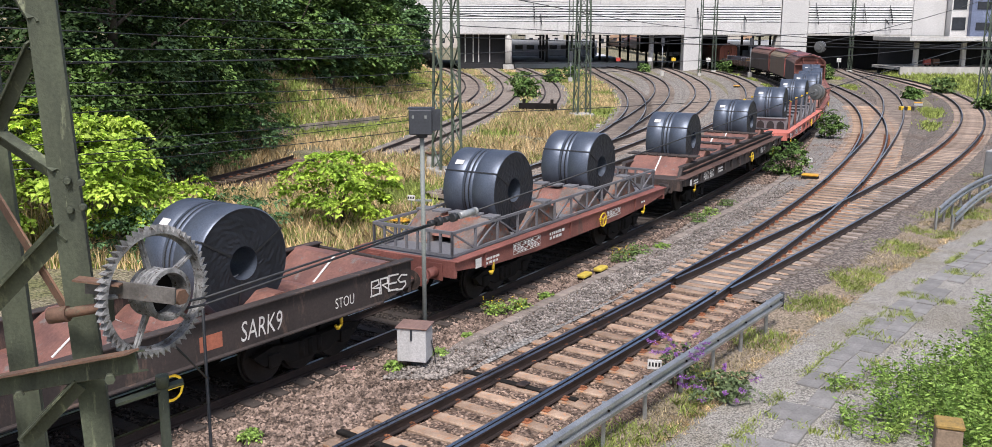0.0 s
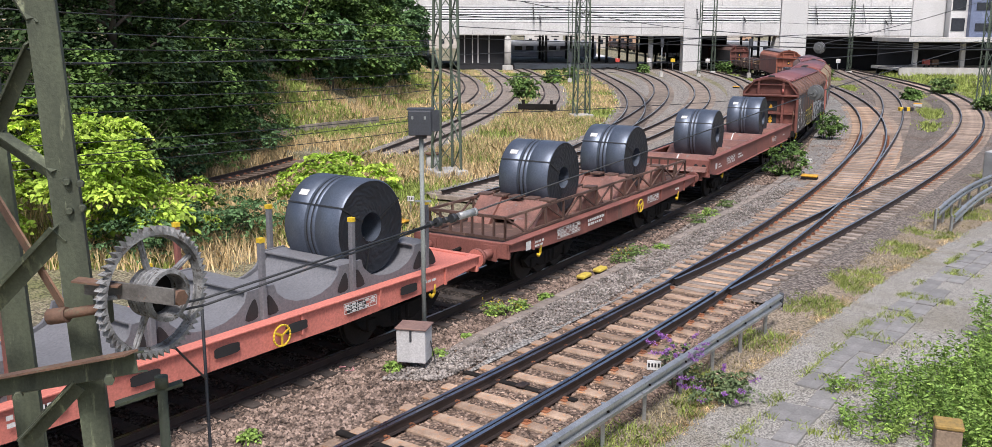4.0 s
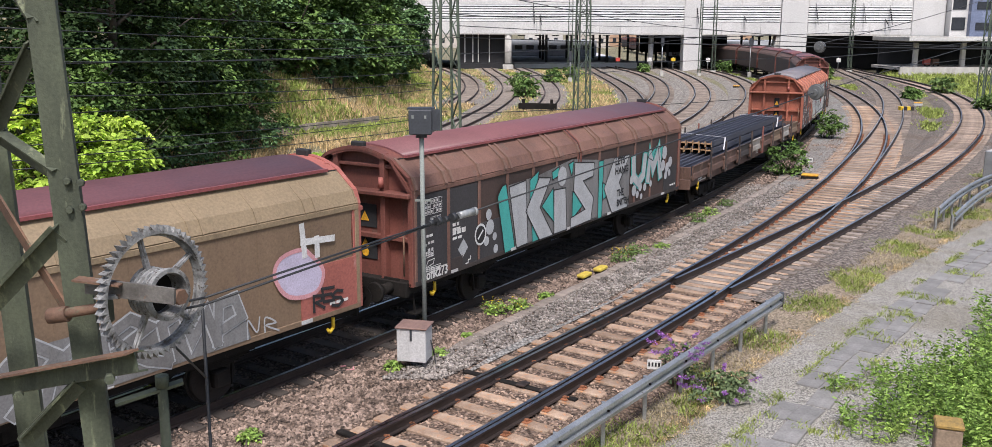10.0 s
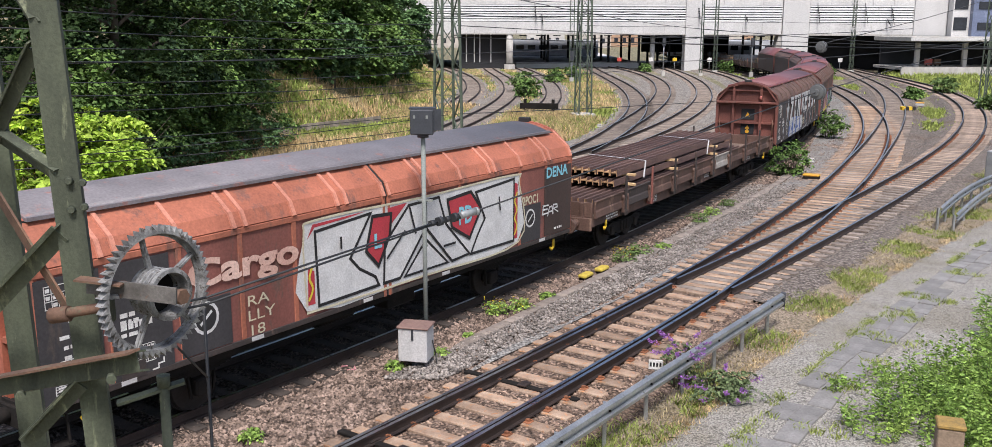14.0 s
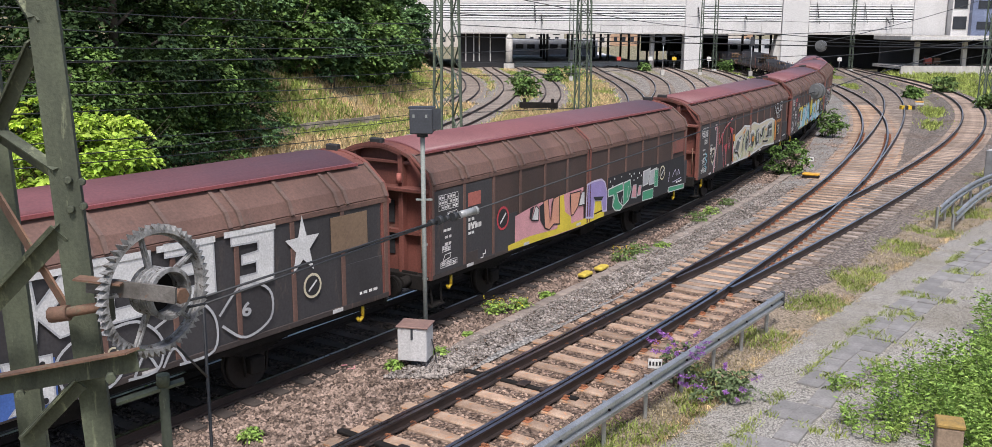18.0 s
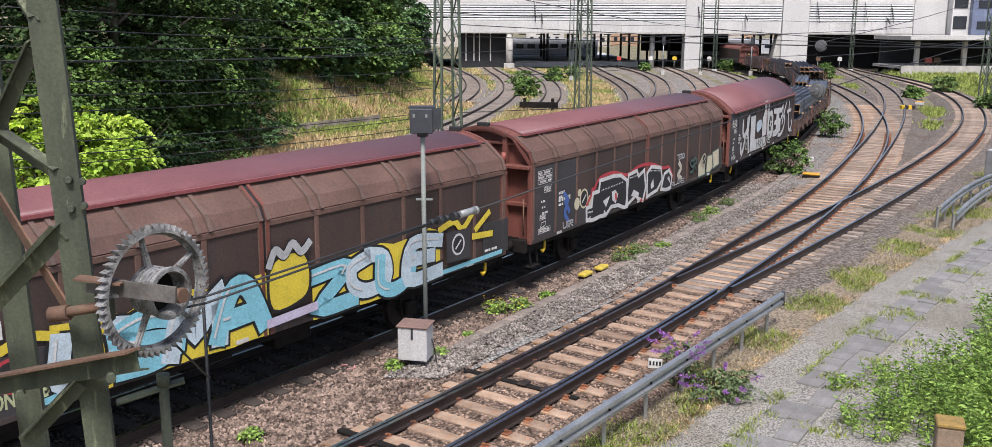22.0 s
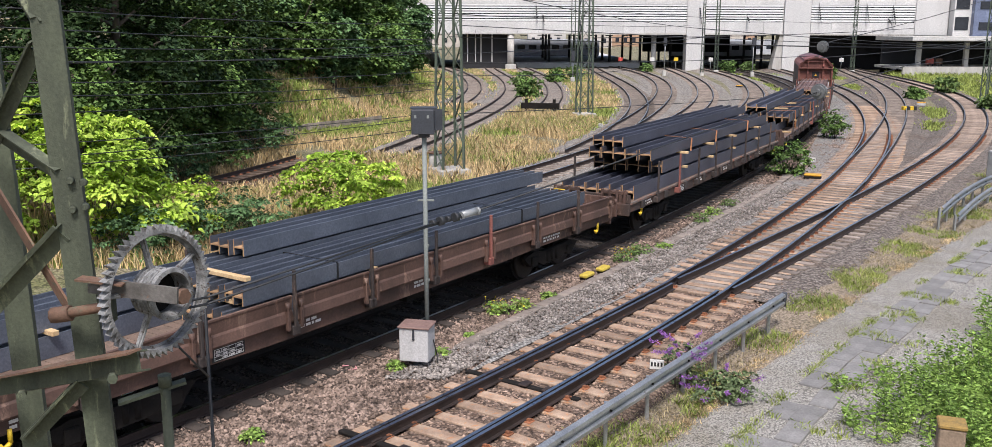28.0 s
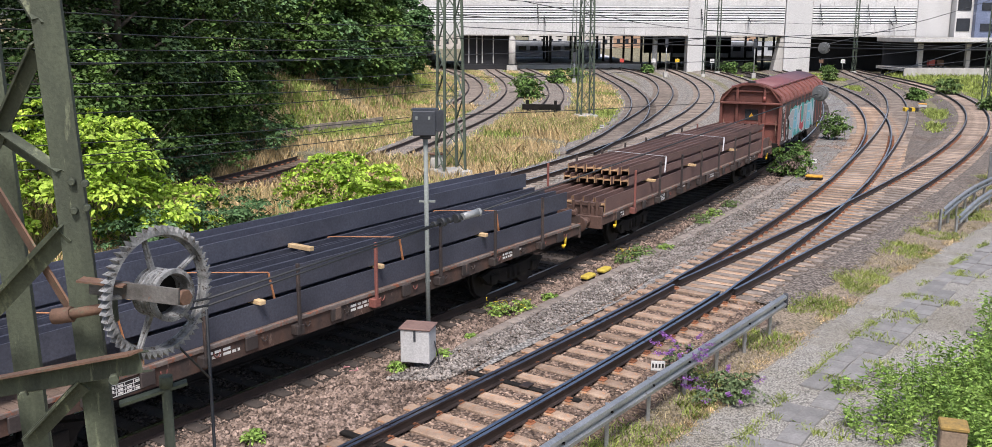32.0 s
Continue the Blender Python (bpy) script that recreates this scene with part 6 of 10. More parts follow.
def letters(parent, text, x0, x1, z0, z1, fill, y=-1.43, edge=None, edge_w=0.05, shear=0.0, name="graffiti", label="", bold=.03):
    """Lettering in the built-in font, fitted into a field on the side of a wagon."""
    made = []
    for k, (m, off) in enumerate(((edge, edge_w + .03), (fill, bold))):
        if m is None:
            continue
        cu = bpy.data.curves.new("lettering", "FONT")
        cu.body, cu.offset, cu.resolution_u, cu.shear = text, off, 3, shear
        ob = new("lettering", cu)
        me = bpy.data.meshes.new_from_object(ob.evaluated_get(bpy.context.evaluated_depsgraph_get()))
        bpy.data.objects.remove(ob)
        bpy.data.curves.remove(cu)
        made.append((me, m, k))
    co = np.array([v.co for v in made[-1][0].vertices])
    lo, hi = co.min(0), co.max(0)
    for me, m, k in made:
        for v in me.vertices:
            v.co = (x0 + (v.co.x - lo[0]) / (hi[0] - lo[0]) * (x1 - x0), y - 0.004 * k, z0 + (v.co.y - lo[1]) / (hi[1] - lo[1]) * (z1 - z0))
        # one part for each letter: follow the faces that share corners
        root = list(range(len(me.vertices)))

        def top(i):
            while root[i] != i:
                root[i] = root[root[i]]
                i = root[i]
            return i
        for f in me.polygons:
            for v in f.vertices:
                root[top(v)] = top(f.vertices[0])
        groups = {}
        for f in me.polygons:
            groups.setdefault(top(f.vertices[0]), []).append(tuple(f.vertices))
        co = [tuple(v.co) for v in me.vertices]
        for fs in groups.values():
            ids = sorted({v for f in fs for v in f})
            at = {v: j for j, v in enumerate(ids)}
            g = pydata(name, [co[v] for v in ids], [tuple(at[v] for v in f) for f in fs], m, parent)
            if label and k:
                g["label"] = label
        bpy.data.meshes.remove(me)


def dots(parent, items, material, y=-1.433, name="graffiti"):
    for i, (x, z, r) in enumerate(items):
        part(name, BM(lambda b: flat_poly(b, [(x + r * math.cos(a * math.pi / 8), z + r * 1.05 * math.sin(a * math.pi / 8)) for a in range(16)], y - 0.0004 * i)), material, parent)


def star(parent, x, z, r, material, y=-1.434):
    pts = [(x + (r if k % 2 == 0 else r * .4) * math.sin(k * math.pi / 5), z + 1.35 * (r if k % 2 == 0 else r * .4) * math.cos(k * math.pi / 5)) for k in range(10)]
    return part("graffiti", BM(lambda b: flat_poly(b, pts, y)), material, parent)


def bars(parent, x, z, w, rows, y=-1.43, h=0.055, gap=0.04, seed=1, material=None, name="marking"):
    """Small lettering too fine to read: broken rows of bars."""
    r = random.Random(seed)
    bm = bmesh.new()
    for i in range(rows):
        px = x
        end = x + w * r.uniform(.55, 1)
        while px < end:
            l = r.uniform(.05, .16)
            flat_poly(bm, [(px, z - i * (h + gap)), (px + l, z - i * (h + gap)), (px + l, z - i * (h + gap) + h), (px, z - i * (h + gap) + h)], y)
            px += l + r.uniform(.02, .05)
    return tagged(part(name, bm, material or M_WHITE, parent), kind="stuff")


def grid_mark(parent, x, z, w, h, y=-1.43, cols=7, material=None):
    """A load table: a ruled white grid with filled cells."""
    bm = bmesh.new()
    t = 0.012
    rows = 3
    for i in range(rows + 1):
        zz = z + h * i / rows
        flat_poly(bm, [(x, zz), (x + w, zz), (x + w, zz + t), (x, zz + t)], y)
    for i in range(cols + 1):
        xx = x + w * i / cols
        flat_poly(bm, [(xx, z), (xx + t, z), (xx + t, z + h), (xx, z + h)], y - 0.001)
    for i in range(cols):
        for j in range(rows):
            if (i * 7 + j * 3) % 4:
                xx, zz = x + w * (i + .22) / cols, z + h * (j + .28) / rows
                flat_poly(bm, [(xx, zz), (xx + w / cols * .6, zz), (xx + w / cols * .6, zz + h / rows * .5), (xx, zz + h / rows * .5)], y - 0.0005)
    return tagged(part("load_table", bm, material or M_WHITE, parent), kind="stuff")


def buffers(t, L, z=1.04, material=None):
    for sx in (-1, 1):
        e = sx * L / 2
        for sy in (-0.875, 0.875):
            bm = bmesh.new()
            tube(bm, (e, sy, z), (e + sx * 0.36, sy, z), 0.115, 12)
            tube(bm, (e + sx * 0.34, sy, z), (e + sx * 0.56, sy, z), 0.075, 10)
            tube(bm, (e + sx * 0.56, sy, z), (e + sx * 0.60, sy, z), 0.225, 16, 0.20)
            box(bm, e, e + sx * 0.04, sy - 0.19, sy + 0.19, z - 0.19, z + 0.19)
            part("buffer", bm, material or M_UNDER, t)
        bm = bmesh.new()
        tube(bm, (e, 0, z), (e + sx * 0.45, 0, z - 0.02), 0.05, 8)
        tube(bm, (e + sx * 0.4, 0, z - 0.02), (e + sx * 0.62, 0, z - 0.18), 0.04, 8)
        tube(bm, (e, 0.35, z - 0.1), (e + sx * 0.35, 0.3, z - 0.4), 0.025, 6)
        part("coupling", bm, M_UNDER, t)


def hook(t, x, y=-1.30, z=1.0):
    bm = bmesh.new()
    tube(bm, (x, y, z), (x, y, z - 0.2), 0.035, 6)
    tube(bm, (x, y, z - 0.2), (x - 0.1, y, z - 0.27), 0.035, 6)
    tube(bm, (x - 0.1, y, z - 0.27), (x - 0.15, y, z - 0.19), 0.03, 6)
    part("towing_hook", bm, M_YELLOW, t, "yellow towing hook")


def wheelset(t, x, spring=True):
    bm = bmesh.new()
    tube(bm, (x, -0.9, 0.46), (x, 0.9, 0.46), 0.08, 10)
    ws = part("axle", bm, M_UNDER, t)
    for sy in (-1, 1):
        bm = bmesh.new()
        tube(bm, (x, sy * 0.685, 0.46), (x, sy * 0.72, 0.46), 0.49, 28)
        tube(bm, (x, sy * 0.72, 0.46), (x, sy * 0.82, 0.46), 0.46, 28, 0.45)
        tube(bm, (x, sy * 0.82, 0.46), (x, sy * 0.88, 0.46), 0.16, 14, 0.12)
        part("wheel", bm, M_TYRE, ws)
        if spring:
            bm = bmesh.new()
            box(bm, x - 0.16, x + 0.16, sy * 1.0 - 0.1, sy * 1.0 + 0.1, 0.32, 0.62, 0.03)
            for k in range(5):
                l = 0.72 - 0.12 * k
                box(bm, x - l, x + l, sy * 1.0 - 0.06, sy * 1.0 + 0.06, 0.80 - 0.03 * k, 0.826 - 0.03 * k)
            for sx in (-1, 1):
                beam(bm, (x + sx * 0.22, sy * 1.0, 0.3), (x + sx * 0.30, sy * 1.0, 0.95), 0.06, 0.03)
                beam(bm, (x + sx * 0.72, sy * 1.0, 0.8), (x + sx * 0.78, sy * 1.0, 0.98), 0.05, 0.05)
            part("suspension", bm, M_UNDER, t)


def bogie(t, x, base=1.8):
    for dx in (-base / 2, base / 2):
        wheelset(t, x + dx, False)
    for sy in (-1, 1):
        bm = bmesh.new()
        y0, y1 = sorted((sy * 0.96, sy * 1.08))
        prism(bm, [(x - base / 2 - .45, .62), (x - base / 2 - .2, .40), (x - base / 2 + .25, .40), (x - .45, .30), (x + .45, .30), (x + base / 2 - .25, .40), (x + base / 2 + .2, .40), (x + base / 2 + .45, .62), (x + base / 2, .72), (x + .5, .66), (x - .5, .66), (x - base / 2, .72)], y0, y1, "y")
        for dx in (-base / 2, base / 2):
            box(bm, x + dx - .13, x + dx + .13, y0 - .05, y1 + .05, .34, .60, .02)
        for dx in (-.22, 0, .22):
            tube(bm, (x + dx, sy * 1.05, .36), (x + dx, sy * 1.05, .64), .07, 10)
        part("bogie_frame", bm, M_UNDER, t)


def wagon_thing(name, label, front, rear):
    t = thing(name, label, "goods wagon", "wagons of the goods train")
    t["span"] = rear - front
    MOVERS.append((t, front, rear, (0, 0, 0)))
    return t


def underframe(t, L, material, deep=0.0, y=1.28, z0=0.92, z1=1.14):
    for sy in (-1, 1):
        a, b = sorted((sy * (y - 0.09), sy * y))
        if deep:
            prof = [(-L / 2, z1), (-L / 2, z0 + .04), (-L * .30, z0), (-L * .2, z0 - deep), (L * .2, z0 - deep), (L * .30, z0), (L / 2, z0 + .04), (L / 2, z1)]
        else:
            prof = [(-L / 2, z1), (-L / 2, z0), (L / 2, z0), (L / 2, z1)]
        part("sole_bar", prism(bmesh.new(), prof, a, b, "y"), material, t)
    bm = bmesh.new()
    for x in np.linspace(-L / 2 + .1, L / 2 - .1, 9):
        box(bm, x - .06, x + .06, -y + .1, y - .1, z0 - 0.0, z1 - .03)
    box(bm, -L / 2 + .1, L / 2 - .1, -.2, -.1, z0 - .05, z1 - .03)
    box(bm, -L / 2 + .1, L / 2 - .1, .1, .2, z0 - .05, z1 - .03)
    part("cross_frame", bm, M_UNDER, t)
    for sx in (-1, 1):
        bm = box(bmesh.new(), sx * L / 2 - .09, sx * L / 2 + .01, -y - .02, y + .02, z0 - .06, z1 + .04, .015)
        part("headstock", bm, material, t)
    bm = bmesh.new()
    tube(bm, (-1.2, -.55, .75), (-.2, -.55, .75), .19, 14)
    box(bm, .6, 1.5, -.9, -.5, .55, .85, .02)
    beam(bm, (-L * .32, -.4, .6), (L * .32, -.4, .6), .05, .05)
    part("brake_gear", bm, M_UNDER, t)


def arc(y0, z0, rise, n=12):
    """Points of a flat arch from -y0 to +y0."""
    return [(-y0 + 2 * y0 * i / n, z0 + rise * (1 - (1 - 2 * i / n) ** 2)) for i in range(n + 1)]


# orange ribs are paler than their panel: light on them painted in
P_RIB = {"cargo_orange": paint("rib_orange_lit", (0.60, 0.25, 0.17), 0.7, wear=(0.3, 0.13, 0.09), amt=0.4), "wagon_brown": paint("rib_brown", (0.205, 0.12, 0.09), 0.65), "wagon_brown_dark": paint("rib_brown_dark", (0.15, 0.097, 0.079), 0.65)}


def hood_wagon(front, rear, label, wall, upper, roof, end, decor, style="kink", name="sliding_wall_wagon", panels=6, first_panel=None, posts=True, post_m=None):
    L = rear - front
    t = wagon_thing(name, label, front, rear)
    zb, zk, zt, W = 1.08, 3.08, 3.70, 1.40
    yt = 0.86
    if style == "arc":
        zk, zt, yt = 3.10, 3.10, 1.40
    underframe(t, L, M_UNDER)
    buffers(t, L)
    for x in (-L * 0.29, L * 0.29):
        wheelset(t, x)
    hook(t, -L / 2 + 0.9)
    hook(t, L / 2 - 0.7)
    part("floor", box(bmesh.new(), -L / 2, L / 2, -1.36, 1.36, 1.10, 1.16), M_UNDER, t)
    for sy in (-1, 1):
        for k, (xa, xb) in enumerate(((-L / 2 + .07, -.03), (.03, L / 2 - .07))):
            a, b = sorted((sy * (W - .05), sy * W))
            w = part("sliding_wall", box(bmesh.new(), xa, xb, a, b, zb, zk), wall, t)
            n = panels
            frame_m = post_m or (upper if style == "kink" else wall)
            if sy < 0:
                for i in range(n + 1):
                    x = min(max(xa + (xb - xa) * i / n, xa + .05), xb - .05)
                    if posts or i in (0, n):
                        part("wall_post", box(bmesh.new(), x - .05, x + .05, -W - .024, -W + .004, zb + .1, zk - .1, .008), frame_m, w)
                    else:
                        part("seam", box(bmesh.new(), x - .012, x + .012, -W - .006, -W + .004, zb + .1, zk - .1), wall, w)
                part("top_rail", box(bmesh.new(), xa, xb, -W - .028, -W + .004, zk - .1, zk, .008), frame_m, w)
                part("bottom_rail", box(bmesh.new(), xa, xb, -W - .028, -W + .004, zb, zb + .1, .008), P_SILLDK if posts else wall, w)
            if style == "kink":
                bm = bmesh.new()
                ym, zm = 1.31, zk + .25
                pr = [(sy * W, zk), (sy * (W + .02), zk + .02), (sy * ym, zm), (sy * yt, zt), (sy * (yt - .05), zt - .03), (sy * (W - .06), zk)]
                prism(bm, pr, xa, xb)
                up_ = part("upper_panel", bm, upper, w)
                if sy < 0:
                    for i in range(0, n + 1):
                        x = min(max(xa + (xb - xa) * i / n, xa + .05), xb - .05)
                        for dx in ((-.12, .12) if i % 2 and i < n else (0,)):
                            bm = beam(bmesh.new(), (x + dx, -W - .03, zk + .01), (x + dx, -ym - .012, zm + .008), .075 if posts else .02, .075 if posts else .012, up=(0, -.94, .34))
                            beam(bm, (x + dx, -ym - .012, zm - .005), (x + dx, -yt - .015, zt - .02), .075 if posts else .02, .075 if posts else .012, up=(0, -.6, .8))
                            part("rib", bm, P_RIB.get(upper.name, upper), up_)
    if first_panel:
        for pa, pb, pz0, pz1, pm in first_panel:
            part("painted_field", box(bmesh.new(), -L / 2 + pa, -L / 2 + pb, -W - .026, -W - .002, pz0, pz1), pm, t)
    for x, w, lift, m in ((0, .035, .012, M_BLACK), (-.075, .035, .036, P_END if roof is P_ROOF else upper), (.075, .035, .036, P_END if roof is P_ROOF else upper)):
        bm = box(bmesh.new(), x - w, x + w, -W - lift, -W + .02, zb, zk + .02)
        if style == "kink":
            beam(bm, (x, -W - lift, zk), (x, -1.31 - lift, zk + .25), 2 * w, .04, up=(0, -.94, .34))
            beam(bm, (x, -1.31 - lift, zk + .25), (x, -yt - lift, zt), 2 * w, .04, up=(0, -.6, .8))
        part("centre_joint", bm, m, t)
    # roof
    bm = bmesh.new()
    ye = yt + .06
    rise = 0.20 if style == "kink" else 0.78
    top = arc(ye, zt + .02, rise, 14)
    inner = [(y * .97, z - .06) for y, z in top][::-1]
    hood = .42
    prism(bm, top + inner, -L / 2 + hood, L / 2 - hood)
    for f in bm.faces:
        f.smooth = abs(f.normal.x) < .5
    part("roof", bm, roof, t)
    for sx in (-1, 1):
        bm = bmesh.new()
        low = [(y * .97, z - .035) for y, z in top]
        prism(bm, low + [(y * .97, z - .05) for y, z in low][::-1], *sorted((sx * (L / 2 + .02), sx * (L / 2 - hood - .03))))
        part("end_hood", bm, end, t)
        if style == "kink":
            for sy in (-1, 1):
                bm = beam(bmesh.new(), (sx * (L / 2 - .05), sy * W, zk), (sx * (L / 2 - .05), sy * 1.31, zk + .25), .1, .03, up=(0, sy * .94, .34))
                beam(bm, (sx * (L / 2 - .05), sy * 1.31, zk + .25), (sx * (L / 2 - .05), sy * yt, zt), .1, .03, up=(0, sy * .6, .8))
                part("corner_frame", bm, end, t)
    bm = bmesh.new()
    for sy in (-1, 1):
        box(bm, -L / 2 + hood - .02, L / 2 - hood + .02, *sorted((sy * ye, sy * (ye + .07))), zt - .02, zt + .035)
    part("roof_edge", bm, P_LIP if roof is P_ROOF else roof, t)
    if style == "kink":
        # black strip standing in for the shadow below the roof lip
        bm = box(bmesh.new(), -L / 2 + .06, L / 2 - .06, -yt - .05, -yt + .02, zt - .10, zt - .022)
        part("gasket", bm, M_BLACK, t)
    # ends
    for sx in (-1, 1):
        e = sx * L / 2
        bm = bmesh.new()
        kink = [(1.31, zk + .25)] if style == "kink" else []
        out = [(-W, zb), (W, zb), (W, zk)] + kink + [(y, z - .05) for y, z in arc(yt, zt, rise, 10)[::-1]] + [(-y, z) for y, z in kink] + [(-W, zk)]
        prism(bm, out, *sorted((e - sx * .20, e - sx * .26)))
        ew = part("end_wall", bm, end, t)
        for y in (-.62, .62):
            part("end_post", box(bmesh.new(), *sorted((e - sx * .03, e - sx * .20)), y - .06, y + .06, zb, zt + rise * .45, .01), end, ew)
        for y in (-W + .05, W - .05):
            part("end_post", box(bmesh.new(), *sorted((e, e - sx * .22)), y - .06, y + .06, zb, zk, .01), end, ew)
        part("end_shelf", box(bmesh.new(), *sorted((e + sx * .10, e - sx * .2)), -W + .02, W - .02, zk - .16, zk - .06, .02), end, ew)
        part("end_beam", box(bmesh.new(), *sorted((e - sx * .05, e - sx * .2)), -W, W, 2.0, 2.08), end, ew)
        if style == "kink":
            part("end_beam", box(bmesh.new(), *sorted((e - sx * .08, e - sx * .2)), -1.05, 1.05, zt - .22, zt - .15, .01), end, ew)
            for z in (1.5, 2.18):
                part("notice_board", box(bmesh.new(), *sorted((e - sx * .175, e - sx * .205)), *((-.34, .26) if end is P_END else (-.17, .09)), z, z + .5, .008), P_BLACKP, ew)
        # arched hood frame at the roof end
        bm = bmesh.new()
        o = [(-W, zk - .02)] + [(y, z + .01) for y, z in arc(yt, zt, rise, 10)] + [(W, zk - .02)]
        i_ = [(y * .93, z - .11 if abs(y) < yt else z) for y, z in o][::-1]
        prism(bm, o + i_, *sorted((e + sx * .01, e - sx * .1)))
        part("end_arch", bm, end, ew)
        bm = box(bmesh.new(), *sorted((e, e - sx * .14)), -.16, .16, zt + .12, zt + .3, .02)
        part("end_lamp_box", bm, M_BLACK, ew)
        yw = -.04 if style == "kink" else -1.0
        part("warning_sign", prism(bmesh.new(), [(yw - .11, 2.32), (yw + .11, 2.32), (yw, 2.53)], *sorted((e - sx * .16, e - sx * .172))), M_ORANGEB, ew)
        part("warning_sign", prism(bmesh.new(), [(yw - .1, 1.76), (yw + .1, 1.76), (yw, 1.94)], *sorted((e - sx * .16, e - sx * .172))), M_ORANGEB, ew)
        part("warning_sign", tube(bmesh.new(), (e - sx * .172, yw, 1.64), (e - sx * .16, yw, 1.64), .09, 14), M_ORANGEB, ew)
        for y in (-1.2, 1.2):
            part("handrail", tube(bmesh.new(), (e + sx * .02, y, 1.3), (e + sx * .02, y, 2.2), .018, 6), M_YELLOW if sx > 0 else M_RUSTY, ew)
        if style == "kink":
            part("tail_lamp", tube(bmesh.new(), (e + sx * .0, -.62, zk + .02), (e + sx * .0, -.62, zk + .22), .07, 10, .05), P_REDP, ew)
    # step under the corner
    bm = box(bmesh.new(), -L / 2 + .15, -L / 2 + .6, -1.35, -1.1, .45, .48)
    beam(bm, (-L / 2 + .2, -1.3, .46), (-L / 2 + .2, -1.25, .95), .03)
    beam(bm, (-L / 2 + .55, -1.3, .46), (-L / 2 + .55, -1.25, .95), .03)
    part("step", bm, M_UNDER, t)
    decor(t, L)
    return t


def round_mark(t, x, z, r=.2, back=None, y=-1.434):
    dots(t, [(x, z, r)], back or G["white"], y, "sign")
    dots(t, [(x, z, r * .8)], M_BLACK, y - .002, "sign")
    part("sign", BM(lambda b: flat_poly(b, [(x - .5 * r, z - .3 * r), (x - .4 * r, z - .45 * r), (x + .5 * r, z + .3 * r), (x + .4 * r, z + .45 * r)], y - .004)), G["white"], t)
# ---- coil wagons ----
def coil(front, rear, x, dia=2.0, width=1.5, z=1.26, tag=True, grooves=(0.42, 0.50, 0.62), label="large coil of dark blue-grey steel sheet strapped on a wagon"):
    c = thing("steel_coil", label, "steel coil", "steel coils")
    r, h = dia / 2, width / 2
    r0 = 0.30
    bm = bmesh.new()
    seg = 56
    prof = [(r0, -h), (r - .03, -h), (r, -h + .03)]
    for g in grooves:
        gy = -h + width * g
        prof += [(r, gy - .02), (r - .012, gy - .012), (r - .012, gy + .012), (r, gy + .02)]
    prof += [(r, h - .03), (r - .03, h), (r0, h)]
    rings = [[bm.verts.new((q * math.cos(2 * math.pi * i / seg), y, r + q * math.sin(2 * math.pi * i / seg))) for i in range(seg)] for q, y in prof]
    ends = bmesh.new()
    n = len(prof)
    for k in range(1, n - 2):
        for i in range(seg):
            f = bm.faces.new((rings[k][i], rings[k][(i + 1) % seg], rings[k + 1][(i + 1) % seg], rings[k + 1][i]))
            f.smooth = True
    for i in range(seg):
        f = bm.faces.new((rings[-1][i], rings[-1][(i + 1) % seg], rings[0][(i + 1) % seg], rings[0][i]))
        f.smooth = True
    bmesh.ops.delete(bm, geom=[v for v in bm.verts if not v.link_faces], context="VERTS")
    bmesh.ops.recalc_face_normals(bm, faces=bm.faces)
    part("winding", bm, P_COIL, c)
    rr = random.Random(int(front * 10 + x * 7))
    for sy in (-1, 1):
        rad = [r0 + (r - .03 - r0) * k / 12 for k in range(13)]
        rg = [[ends.verts.new((q * math.cos(2 * math.pi * i / seg), sy * (h - (rr.uniform(0, .012) if 0 < k < 12 else 0)), r + q * math.sin(2 * math.pi * i / seg))) for i in range(seg)] for k, q in enumerate(rad)]
        for k in range(12):
            for i in range(seg):
                ends.faces.new((rg[k][i], rg[k][(i + 1) % seg], rg[k + 1][(i + 1) % seg], rg[k + 1][i]))
    part("sheet_edges", ends, P_COILEND, c, "stepped sheet edges")
    for k, g in enumerate(grooves[:2]):
        s = bmesh.new()
        gy = -h + width * g + .09
        for i in range(seg):
            a, b = 2 * math.pi * i / seg, 2 * math.pi * (i + 1) / seg
            q = r + .004
            s.faces.new([s.verts.new(p) for p in ((q * math.cos(a), gy - .016, r + q * math.sin(a)), (q * math.cos(b), gy - .016, r + q * math.sin(b)), (q * math.cos(b), gy + .016, r + q * math.sin(b)), (q * math.cos(a), gy + .016, r + q * math.sin(a)))])
        part("strap", s, P_STRAP, c)
    for a in (0.5, 2.6, 4.5):
        s = bmesh.new()
        d = Vector((math.cos(a), 0, math.sin(a)))
        beam(s, d * (r0 - .01) + Vector((0, -h - .006, r)), d * (r + .006) + Vector((0, -h - .006, r)), .035, .008, up=(0, 1, 0))
        beam(s, d * (r + .008) + Vector((0, -h, r)), d * (r + .008) + Vector((0, h, r)), .035, .008, up=d)
        part("strap", s, P_STRAP, c)
    if tag:
        s = bmesh.new()
        a = 2.35
        pts = []
        for da in (-.07, .07):
            for y in (h - .45, h - .22):
                pts.append(((r + .012) * math.cos(a + da), y, r + (r + .012) * math.sin(a + da)))
        s.faces.new([s.verts.new(pts[i]) for i in (0, 1, 3, 2)])
        part("paper_tag", s, M_WHITE, c)
        s = bmesh.new()
        flat_poly(s, [(-.05, r - .42), (.13, r - .38), (.11, r - .26), (-.07, r - .30)], -h + .3)
        part("paper_tag", s, M_WHITE, c)
    L = rear - front
    MOVERS.append((c, front, rear, (x - L / 2, 0, z)))
    return c


